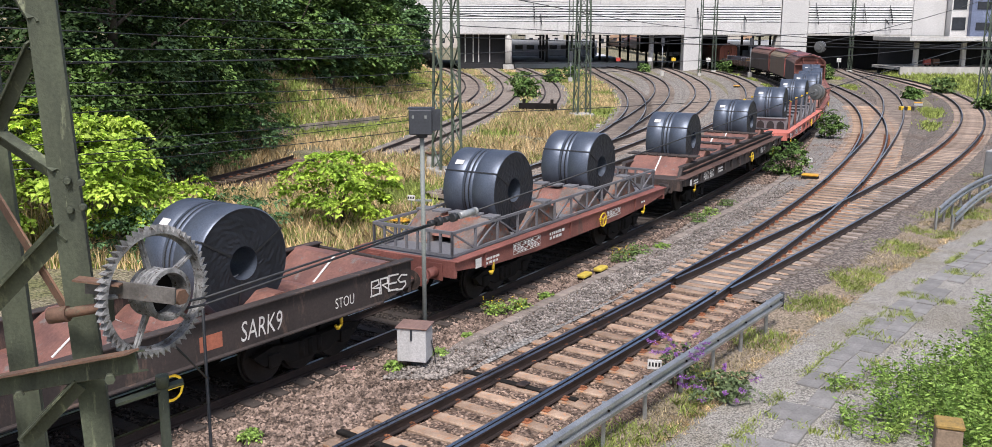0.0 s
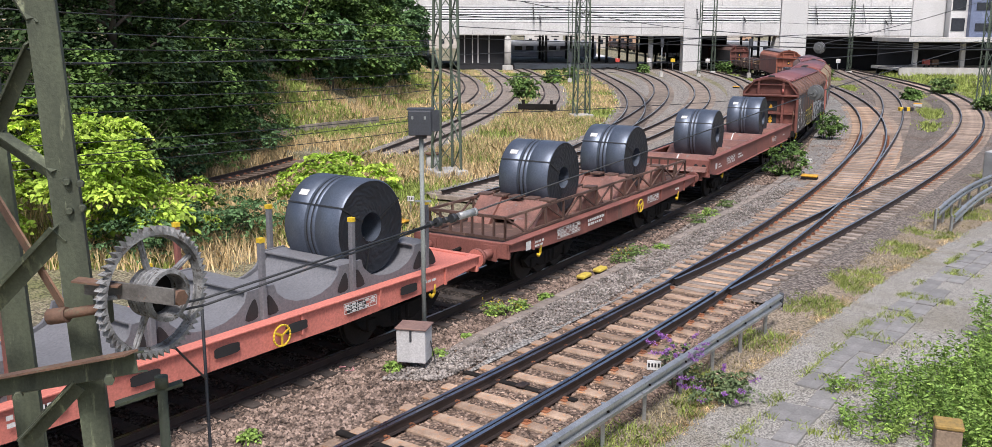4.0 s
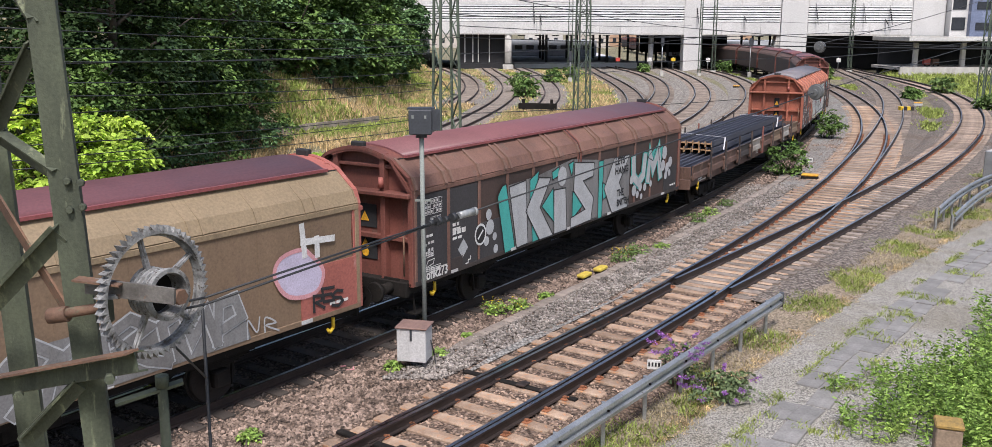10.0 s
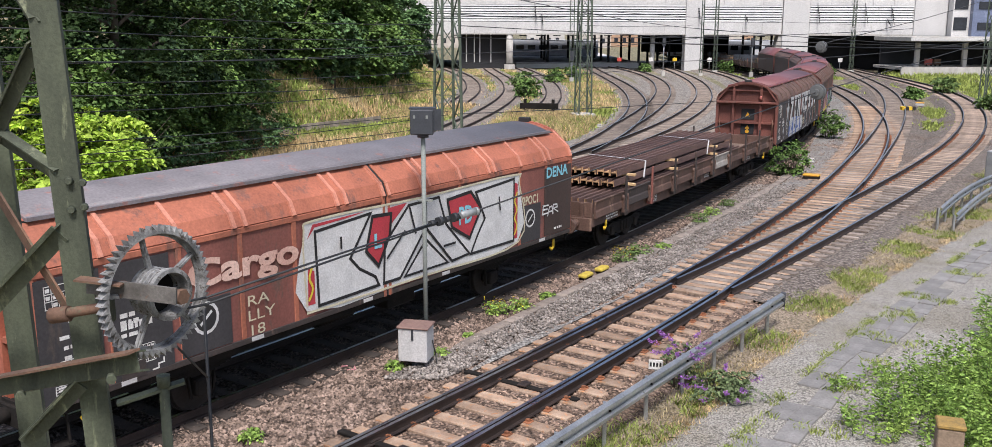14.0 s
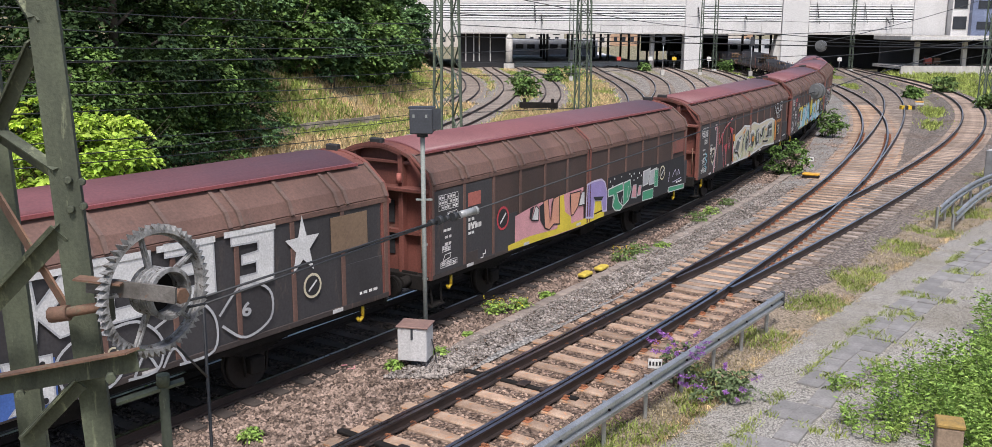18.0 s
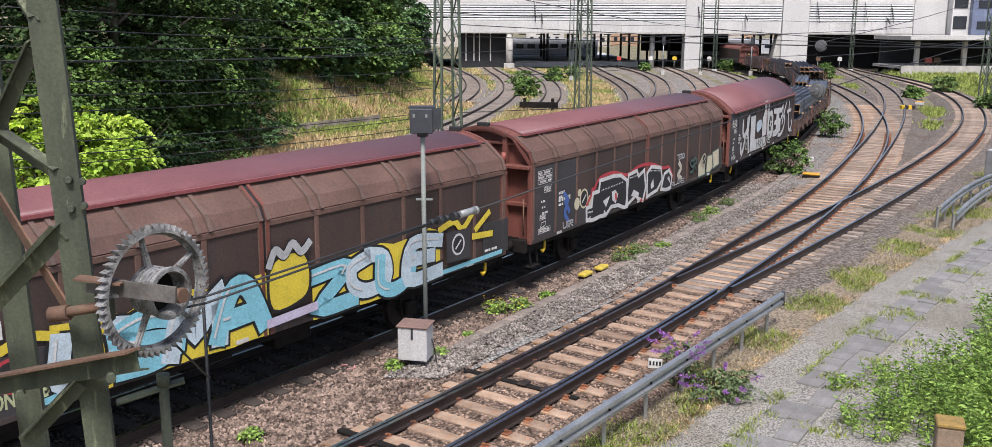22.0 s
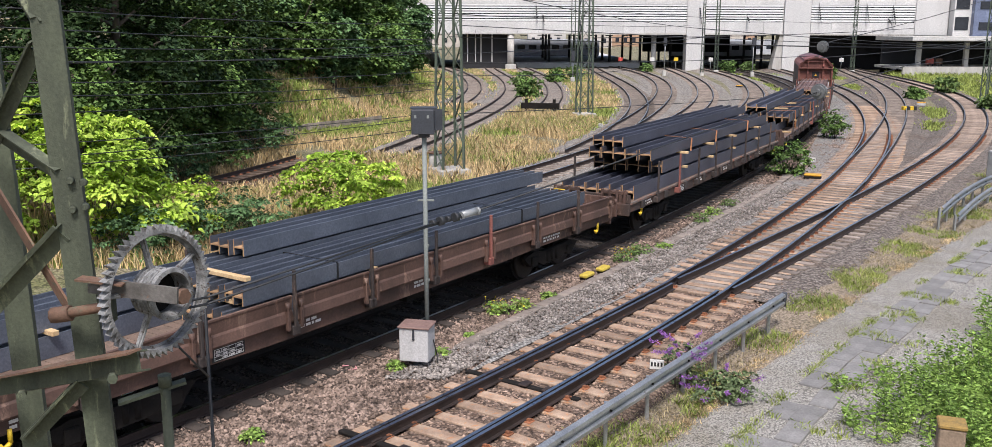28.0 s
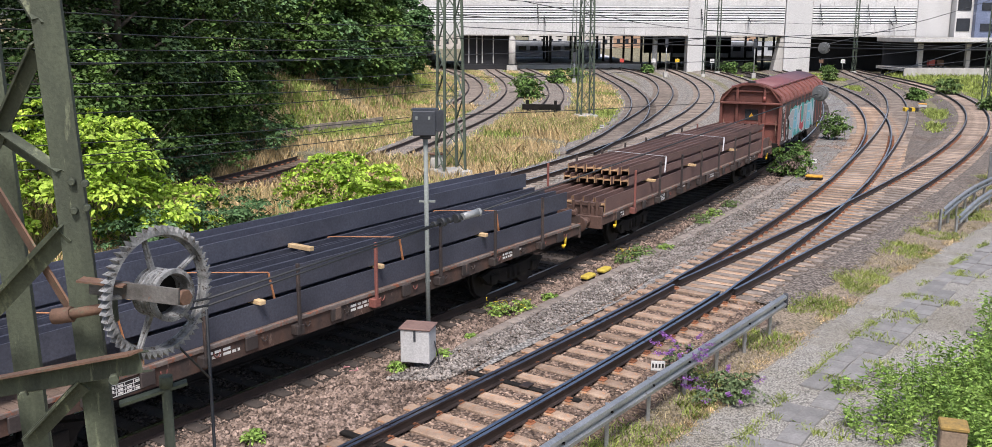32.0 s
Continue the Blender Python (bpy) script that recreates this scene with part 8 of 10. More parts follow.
def slab_letters(t, polys, m, edge=None, ew=.05, y=-1.432, smooth=False):
    """Filled letter shapes with a painted outline."""
    a = -t["span"] / 2
    for i, poly in enumerate(polys):
        pts = [(a + x, z) for x, z in poly]
        pts = rounded(pts, 4) if smooth else pts
        part("graffiti", BM(lambda b: flat_poly(b, pts, y - .0007 * i)), m, t)
        if edge:
            part("graffiti", BM(lambda b: brush(b, pts, ew, y - .004 - .0007 * i, True)), edge, t)


GLYPHS = {
    "A": [[(0, 0), (.3, .95), (.65, 1), (1, 0)], [(.15, .38), (.85, .36)]],
    "B": [[(.08, 0), (.05, 1), (.8, .92), (.85, .62), (.2, .52), (.95, .42), (.95, .08), (.1, .03)]],
    "C": [[(1, .85), (.5, 1), (.05, .75), (.0, .3), (.45, 0), (1, .15)]],
    "D": [[(.05, 0), (.1, 1), (.7, .9), (1, .5), (.7, .06), (.1, .02)]],
    "E": [[(1, .95), (.05, 1), (.0, .05), (1, 0)], [(.05, .52), (.8, .5)]],
    "H": [[(0, 0), (.1, 1)], [(1, 0), (.9, 1)], [(.1, .5), (.9, .48)]],
    "I": [[(.5, 0), (.5, 1)]],
    "K": [[(.05, 0), (.1, 1)], [(1, 1), (.25, .5), (1, 0)]],
    "M": [[(0, 0), (.12, 1), (.5, .4), (.88, 1), (1, 0)]],
    "N": [[(0, 0), (.1, 1), (.85, .05), (1, 1)]],
    "O": [[(.5, 1), (.05, .8), (.0, .25), (.5, 0), (1, .22), (.95, .8), (.5, 1)]],
    "P": [[(.1, 0), (.05, 1), (.85, .95), (.95, .6), (.2, .45)]],
    "R": [[(.05, 0), (.1, 1), (.9, .9), (.85, .58), (.2, .5), (1, 0)]],
    "S": [[(1, .88), (.5, 1), (.05, .78), (.25, .55), (.8, .45), (.95, .2), (.5, 0), (0, .1)]],
    "T": [[(0, .95), (1, 1)], [(.5, .95), (.52, 0)]],
    "U": [[(0, 1), (.05, .2), (.5, 0), (.95, .2), (1, 1)]],
    "V": [[(0, 1), (.48, 0), (1, 1)]],
    "Y": [[(0, 1), (.45, .45), (1, 1)], [(.45, .5), (.5, 0)]],
    "Z": [[(0, 1), (1, .95), (.05, .08), (1, 0)]],
}


def burner(t, text, x0, x1, z0, z1, fills, edge, seed, w=.2, ew=.05, back=None, shine=None, y=-1.434, smooth=False, lap=.1, drop=.0):
    """Bold sprayed letters on the side of a wagon, one part a letter and one its outline, over a ragged painted ground."""
    a, r, n = -t["span"] / 2, random.Random(seed), len(text)
    cell = (x1 - x0) / n
    if back:
        k = max(8, int((x1 - x0) * 3))
        top = [(a + x0 - .12 + (x1 - x0 + .24) * i / k, z1 + r.uniform(-.03, .2)) for i in range(k + 1)]
        low = [(a + x1 + .12 - (x1 - x0 + .24) * i / k, z0 - r.uniform(.02, .08)) for i in range(k + 1)]
        part("graffiti_ground", BM(lambda b: flat_poly(b, top + low, y + .004)), back, t)
    for i, ch in enumerate(text):
        jx, jz, tilt = r.uniform(-.06, .06) * cell, r.uniform(-.06, .06), r.uniform(-.12, .12)
        e, f, s = bmesh.new(), bmesh.new(), bmesh.new()
        for k, path in enumerate(GLYPHS[ch]):
            pts = []
            for u, v in path:
                u, v = u + r.uniform(-.07, .07), v + r.uniform(-.05, .05)
                pts.append((a + x0 + cell * (i - lap / 2 + u * (1 + lap)) + jx + tilt * (v - .5) * cell, z0 + w * .4 + (z1 - z0 - w * .8) * v + jz - drop * i))
            pts = along(pts, 4) if smooth else pts
            lift = .0009 * i + .0003 * k
            brush(e, pts, w + 2 * ew, y - lift)
            brush(f, pts, w, y - .011 - lift)
            if shine:
                brush(s, [(px - w * .22, pz + w * .12) for px, pz in pts[:max(2, len(pts) // 2)]], w * .13, y - .022 - lift)
        part("graffiti_outline", e, edge, t)
        part("graffiti_letter", f, fills[i % len(fills)], t)
        part("graffiti_highlight", s, shine, t) if shine else s.free()


def label_plates(t, L):
    for f in (.1, .27, .46, .63, .9):
        part("label_plate", box(bmesh.new(), L * (f - .5) - .13, L * (f - .5) + .13, -1.437, -1.424, 1.10, 1.17), M_BOX, t)


def std_marks(t, L, seed, y=-1.432, hazard=True):
    a = -L / 2
    grid_mark(t, a + .28, 2.52, .72, .32, y)
    grid_mark(t, a + .6, 2.28, .36, .17, y, 3)
    bars(t, a + .45, 2.05, .3, 1, y, seed=seed)
    bars(t, a + .5, 1.9, .22, 2, y, seed=seed + 1, gap=.09)
    for z, w in ((1.62, .3), (1.28, .62)):
        grid_mark(t, a + .45 - w * .2, z, w, .12, y, 3)
    brush_box = [(a + .42, 1.42), (a + .68, 1.46), (a + .72, 1.56), (a + .5, 1.55)]
    part("marking", BM(lambda b: brush(b, brush_box, .02, y, True)), M_WHITE, t)
    bars(t, a + 1.4, 2.12, .28, 2, y, seed=seed + 3, h=.07)
    bars(t, a + 1.4, 1.93, .66, 1, y, seed=seed + 5, h=.11)
    bars(t, a + 1.4, 1.82, .36, 1, y, seed=seed + 6, h=.06)
    if hazard:
        part("hazard_diamond", BM(lambda b: flat_poly(b, [(a + 1.78, 1.36), (a + 2.0, 1.56), (a + 1.82, 1.78), (a + 1.6, 1.58)], y)), G["silver"], t)
    part("ladder_mark", BM(lambda b: brush(b, [(a + 1.9, 1.2), (a + 2.0, 1.2), (a + 2.0, 1.27), (a + 2.1, 1.27), (a + 2.1, 1.34)], .025, y)), M_WHITE, t)
    part("inspection_flap", box(bmesh.new(), a + 1.36, a + 1.78, y - .004, y + .008, 1.16, 1.42, .004), P_SILLDK, t)
    bars(t, L / 2 - .9, 1.3, .5, 1, y, seed=seed + 4)
    label_plates(t, L)


# ---- make up the train ----
def m_w0(t, L):
    letters(t, "SARK9", -L / 2 + 10.68, -L / 2 + 11.6, 1.10, 1.45, M_WHITE, y=-1.338, shear=.15, bold=.0, label="white sprayed lettering")
    letters(t, "STOU", -L / 2 + 12.9, -L / 2 + 13.4, 1.14, 1.34, M_WHITE, y=-1.338, bold=0)
    part("logo_field", box(bmesh.new(), -L / 2 + 9.85, -L / 2 + 10.3, -1.336, -1.332, 1.14, 1.4), P_ORANGE, t)
    burner(t, "BRES", 13.85, 14.9, 1.12, 1.45, [M_WHITE], P_SILLDK, 5, .035, .01, y=-1.338)
    strokes(t, [[(9.23 + .2 * math.cos(k * .7), .76 + .2 * math.sin(k * .7)) for k in range(10)], [(9.03, .76), (9.43, .76)]], .045, M_YELLOW, y=-1.40, name="brake_wheel")
    bars(t, -L / 2 + 4.4, 1.3, .8, 2, -1.336, seed=3)


def m_w5(t, L):
    sill_marks(t, L, -1.336, 1.2, 31)
    part("logo_field", box(bmesh.new(), L / 2 - 4.6, L / 2 - 3.9, -1.336, -1.332, 1.2, 1.5), P_ORANGE, t)


W0, W1, W2, W3, W4, W5 = (-14.6, 0.48), (1.89, 13.85), (15.31, 30.68), (32.15, 47.2), (48.4, 61.2), (62.9, 78.0)
trough_wagon(*W0, "dark six-axle coil wagon with rusty saddles and white graffiti", P_SILLDK, P_SADDLE, m_w0)
coil(*W0, 11.3, dia=2.0)
cradle_wagon(*W1, "red-brown coil wagon with grey lattice saddle frames", P_REDBR, P_CRADLE, P_SADDLE2, "lattice", 2.15)
coil(*W1, 3.55, z=1.36, dia=1.95)
coil(*W1, 8.55, z=1.36, dia=1.95, tag=False)
cradle_wagon(*W2, "dark brown coil wagon with rusty saddles", P_SILLDK, P_SILLDK, P_SADDLE, "step")
coil(*W2, 3.22, z=1.34, dia=1.95)
coil(*W2, 11.94, z=1.34, dia=1.86)
cradle_wagon(*W3, "salmon-red coil wagon with grey curved saddles and stakes", P_PINK, P_CRADLE, P_CRADLE, "stakes")
coil(*W3, 3.33, z=1.38, dia=1.95)
coil(*W3, 12.2, z=1.38, dia=1.95)
cradle_wagon(*W4, "red-brown coil wagon with rusty saddles and a lattice frame", P_REDBR, P_SILLBR, P_SADDLE, "lattice", 2.75)
coil(*W4, 4.0, z=1.36, dia=1.95)
coil(*W4, 9.0, z=1.36, dia=1.95)
trough_wagon(*W5, "red-brown six-axle coil wagon with low sides", P_REDBR, P_SADDLE, m_w5)
coil(*W5, 3.1, dia=1.95)
coil(*W5, 11.3, dia=1.95)


def d_h1(t, L):
    a = -L / 2
    std_marks(t, L, 10)
    round_mark(t, a + 2.93, 1.72, .22)
    strokes(t, [[(2.55, 1.2), (2.6, 1.42), (2.75, 1.36), (2.62, 1.3), (2.78, 1.2)], [(3.05, 1.4), (2.92, 1.36), (2.92, 1.24), (3.06, 1.2)], [(3.15, 1.2), (3.18, 1.42), (3.32, 1.38), (3.18, 1.3)]], .035, G["white"])
    slab_letters(t, [[(3.5, 1.1), (7.05, 1.1), (7.1, 1.95), (6.4, 2.1), (4.3, 1.98), (3.6, 1.9)]], P_BLACKP, y=-1.4285)
    strokes(t, [[(3.66, 1.5), (3.8, 1.85), (4.1, 1.95), (4.4, 1.75), (4.5, 1.35), (4.25, 1.1)], [(3.95, 1.72), (4.2, 1.64), (4.4, 1.7)], [(4.45, 1.12), (4.65, 1.5), (4.6, 1.85), (4.4, 1.97)],
                [(4.6, 1.95), (4.9, 1.9), (5.08, 1.5), (4.9, 1.16), (4.7, 1.14)], [(4.9, 1.78), (5.2, 2.0), (5.5, 1.85), (5.62, 1.4), (5.35, 1.12), (5.1, 1.12)], [(5.2, 1.62), (5.4, 1.7), (5.5, 1.62)],
                [(5.6, 1.92), (5.95, 2.02), (6.12, 1.7), (6.15, 1.3), (5.85, 1.12), (5.7, 1.14)], [(6.1, 1.9), (6.5, 2.12), (6.95, 1.9), (7.15, 1.4), (7.05, 1.15)], [(6.35, 1.7), (6.75, 1.72), (6.45, 1.3), (6.3, 1.12)]], .055, G["yellow"], label="yellow bubble letters sprayed as thin lines")
    slab_letters(t, [[(7.33, 1.14), (7.37, 2.25), (8.47, 2.24), (10.58, 2.28), (12.11, 1.94), (13.47, 2), (14.49, 1.97), (14.51, 1.09), (10.58, 1.04)]], P_BLACKP, y=-1.4285)
    strokes(t, [[(7.42, 1.2), (7.5, 1.63), (7.6, 2.07), (8.02, 2.05), (8.35, 2.07)], [(7.78, 2.02), (7.82, 1.56)], [(8.12, 1.75), (8.43, 1.5), (8.64, 1.21), (8.44, 1.12)], [(8.51, 1.15), (8.5, 1.82), (8.9, 2.1), (9.41, 2.05), (9.74, 1.74), (9.68, 1.23)], [(8.82, 1.43), (8.74, 1.71), (9.06, 1.82), (9.34, 1.6), (9.21, 1.39)], [(9.84, 1.16), (9.88, 1.87), (10.23, 2.08), (10.9, 2.03)], [(10.07, 1.61), (9.86, 1.79), (10.02, 1.95), (10.3, 1.85), (10.27, 1.64)], [(10.58, 1.16), (10.44, 1.51), (10.9, 1.61), (11.48, 1.74), (11.98, 1.78), (12.36, 1.42), (12.35, 1.16)], [(11.1, 1.34), (11.14, 1.69), (11.63, 1.91)]], .15, G["silver"], G["white"], .012)
    strokes(t, [[(7.65, 2.06), (7.67, 1.89)], [(7.99, 2.03), (8, 1.52)], [(8.19, 1.68), (8.24, 1.47)], [(7.85, 1.32), (7.87, 1.16)], [(8.45, 1.43), (8.47, 1.11)], [(9.09, 2.11), (9.06, 1.91)], [(9.63, 1.72), (9.65, 1.19)], [(10.3, 2.1), (10.32, 1.89)], [(11.7, 1.86), (11.73, 1.62)], [(11.17, 1.74), (11.17, 1.38)], [(12.11, 1.43), (12.18, 1.14)]], .045, G["white"], y=-1.45, smooth=False)
    strokes(t, [[(7.64, 2.6), (7.68, 2.37), (7.8, 2.61), (7.82, 2.36)], [(7.92, 2.65), (7.91, 2.36), (8.03, 2.5), (8.17, 2.59), (8.14, 2.36)], [(8.24, 2.62), (8.24, 2.36)]], .03, G["silver"])
    strokes(t, [[(12.37, 1.76), (12.4, 2.03), (12.64, 2.06), (12.61, 1.81)], [(12.74, 1.79), (12.74, 2.02), (12.94, 2.03), (12.91, 1.86)], [(13.22, 1.99), (12.98, 1.97), (13.12, 1.77), (12.91, 1.73)], [(13.3, 1.74), (13.33, 1.98), (13.44, 1.72)]], .07, P_BLACKP, G["white"], .025, y=-1.45)
    letters(t, "BANAH", a + 13.4, a + 14.35, 1.6, 1.82, M_WHITE)
    part("notice_field", box(bmesh.new(), L / 2 - 1.15, L / 2 - .35, -1.43, -1.42, 2.15, 2.75), P_REDP, t)


def d_h2(t, L):
    a = -L / 2
    std_marks(t, L, 20, -1.436, False)
    part("logo_field", box(bmesh.new(), a + 1.45, a + 1.98, -1.44, -1.428, 2.55, 2.86), M_WHITE, t)
    strokes(t, [[(2.0, 1.72), (2.06, 1.6), (2.14, 1.74)], [(2.14, 1.74), (2.16, 1.6), (2.24, 1.76)]], .03, G["white"])
    slab_letters(t, [[(2.37, 2.13), (2.91, 2.18), (4.03, 2.19), (5.28, 2.21), (6.33, 2.19), (6.49, 1.43), (6.1, 1.09), (2.32, 1.15)]], G["green"], y=-1.438)
    slab_letters(t, [[(2.58, 1.99), (2.95, 2.05), (3.49, 2.04), (3.51, 1.64), (3.3, 1.39), (3, 1.36), (2.56, 1.61)], [(3.92, 2.14), (4.27, 2.16), (4.31, 1.71), (4.68, 1.35), (4.58, 1.12), (4.24, 1.12), (4.16, 1.47), (3.75, 1.44), (3.58, 1.19), (3.3, 1.12), (3.65, 1.64), (3.93, 1.73)], [(5.27, 2.01), (6.2, 2.01), (6.39, 1.45), (6.1, 1.16), (5.88, 1.09), (4.9, 1.14), (5.11, 1.45)]], G["ice"], G["black"], .035, y=-1.444)
    slab_letters(t, [[(4.76, 1.95), (5.17, 1.97), (5.22, 1.62), (5.06, 1.33), (4.9, 1.14), (4.58, 1.12), (4.69, 1.54)]], G["lilac"], G["black"], .03, y=-1.448)
    slab_letters(t, [[(2.36, 1.55), (2.56, 1.6), (2.97, 1.37), (2.97, 1.15), (2.34, 1.16)], [(6.2, 2.05), (6.32, 1.53), (6.16, 1.23), (6.05, 1.45)]], G["pink"], G["black"], .03, y=-1.452)
    slab_letters(t, [[(6.66, 1.58), (7.24, 1.8), (7.46, 1.58), (7.46, 1.06), (6.15, 1.1), (6.34, 1.39)]], G["red"], G["pink"], .03, y=-1.456)
    slab_letters(t, [[(6.42, 2.17), (7.2, 2.13), (7.27, 1.83), (6.66, 1.61)]], G["cream"], G["black"], .04, y=-1.46)
    slab_letters(t, [[(7.48, 1.82), (8.49, 2.04), (10.15, 2.04), (11.73, 1.95), (11.93, 1.16), (9.31, 1.13), (7.53, 1.11)]], P_GREYWASH, y=-1.438)
    strokes(t, [[(7.58, 1.56), (7.85, 1.86), (8.17, 2.1), (8.56, 1.82), (8.04, 1.33), (7.86, 1.16)], [(8.3, 1.14), (8.49, 1.68), (8.89, 1.91), (9.16, 1.64), (8.9, 1.24)], [(9.31, 1.28), (9.23, 1.85), (9.71, 2.06), (10.01, 1.87), (9.51, 1.65), (9.95, 1.35), (10.32, 1.21)], [(10.32, 1.25), (10.23, 1.84), (10.6, 1.97), (10.77, 1.44), (11.06, 1.82), (11.24, 1.28)], [(11.24, 1.28), (11.3, 1.91), (11.62, 1.95), (11.75, 1.6), (11.39, 1.49)]], .16, P_GREYWASH, G["silver"], .028, y=-1.444, smooth=False)
    strokes(t, [[(11.86, 1.17), (11.88, 1.49), (12.06, 1.24), (12.13, 1.49)], [(12.23, 1.19), (12.25, 1.45), (12.48, 1.31), (12.26, 1.31), (12.54, 1.15)]], .03, G["silver"])
    slab_letters(t, [[(13.13, 2.47), (12.65, 2.4), (12.5, 2.1), (12.81, 1.68), (13.44, 1.63), (13.64, 1.98), (13.37, 2.31)]], G["lilac"], G["pink"], .08, smooth=True)
    strokes(t, [[(13.15, 2.9), (13.2, 2.35)], [(13.15, 2.6), (13.9, 2.55)], [(13.5, 2.62), (13.5, 2.3)]], .12, G["white"], smooth=False)
    burner(t, "RES", 13.35, 14.1, 1.3, 1.62, [P_BLACKP], P_REDP, 26, .06, .01)


def d_h3(t, L):
    a = -L / 2
    std_marks(t, L, 30)
    s, te, e = G["silver"], G["teal"], G["black"]
    part("graffiti_ground", BM(lambda b: flat_poly(b, [(a + 3.6, 1.15), (a + 10.6, 1.12), (a + 10.6, 2.68), (a + 8.8, 2.72), (a + 6.9, 2.95), (a + 5.1, 2.75), (a + 3.7, 2.7)], -1.428)), P_GREYWASH, t)
    slab_letters(t, [[(3.22, 2.5), (3.42, 2.72), (3.6, 2.75), (4.02, 1.13), (3.55, 1.10)], [(4.7, 2.7), (5.15, 2.88), (5.0, 2.3), (4.72, 2.15)], [(4.8, 1.75), (5.55, 1.14), (4.85, 1.12)], [(5.3, 1.95), (5.9, 2.35), (5.95, 1.45)], [(5.8, 2.75), (6.2, 2.85), (6.15, 2.6), (5.85, 2.55)],
                     [(6.7, 2.85), (7.0, 2.9), (6.9, 2.5)], [(6.95, 2.1), (7.75, 1.72), (6.95, 1.35)], [(8.5, 2.72), (8.8, 2.72), (8.75, 1.1), (8.5, 1.1)], [(8.75, 2.1), (9.5, 1.75), (8.8, 1.6)], [(11.9, 2.45), (12.6, 2.75), (12.3, 2.3)], [(12.7, 2.62), (13.1, 2.7), (12.95, 2.0)]], te, e, .03)
    slab_letters(t, [[(3.72, 2.66), (4.5, 2.72), (4.62, 1.15), (4.08, 1.13)], [(4.5, 1.95), (5.15, 2.7), (5.75, 2.62), (5.2, 1.95), (5.9, 1.12), (5.2, 1.12)], [(5.92, 2.28), (6.55, 2.25), (6.65, 1.13), (5.95, 1.13)],
                     [(7.05, 2.85), (8.2, 2.72), (8.15, 2.35), (7.55, 2.3), (8.2, 1.75), (8.05, 1.15), (6.85, 1.12), (6.85, 1.4), (7.7, 1.5), (7.0, 2.1)], [(8.85, 1.9), (9.5, 2.7), (10.55, 2.68), (9.85, 1.95), (10.5, 1.14), (9.4, 1.12)]], s, e, .03, y=-1.44)
    strokes(t, [[(10.85, 2.5), (10.9, 1.95), (11.25, 1.75), (11.6, 1.95), (11.7, 2.5)], [(11.95, 1.75), (12.1, 2.5), (12.35, 2.05), (12.75, 2.55), (12.95, 1.75)]], .26, s, te, .05, smooth=False)
    dots(t, [(a + 6.35, 2.58, .24)], s, -1.446)
    letters(t, "LETS\nHANG", a + 9.55, a + 10.45, 2.2, 2.68, P_BLACKP, y=-1.452)
    letters(t, "THE\nSNITCH", a + 9.7, a + 10.55, 1.25, 1.75, P_BLACKP, y=-1.452)
    dots(t, [(a + x, z, r) for x, z, r in ((2.85, 2.15, .12), (2.9, 1.85, .17), (2.75, 1.55, .11), (3.1, 1.6, .09), (3.15, 1.3, .1), (10.75, 1.9, .13), (10.95, 1.55, .16), (11.2, 1.4, .11), (11.4, 1.6, .13), (11.75, 1.55, .12), (11.5, 1.3, .09), (12.2, 1.6, .1), (13.25, 2.45, .2), (13.15, 2.05, .17), (13.5, 1.95, .15), (13.4, 1.7, .12), (13.75, 2.1, .16), (13.7, 1.75, .1))], G["silver"])
    letters(t, "Zonk273", a + .25, a + 1.2, 1.14, 1.36, M_WHITE)
    round_mark(t, a + 2.5, 1.75, .24)


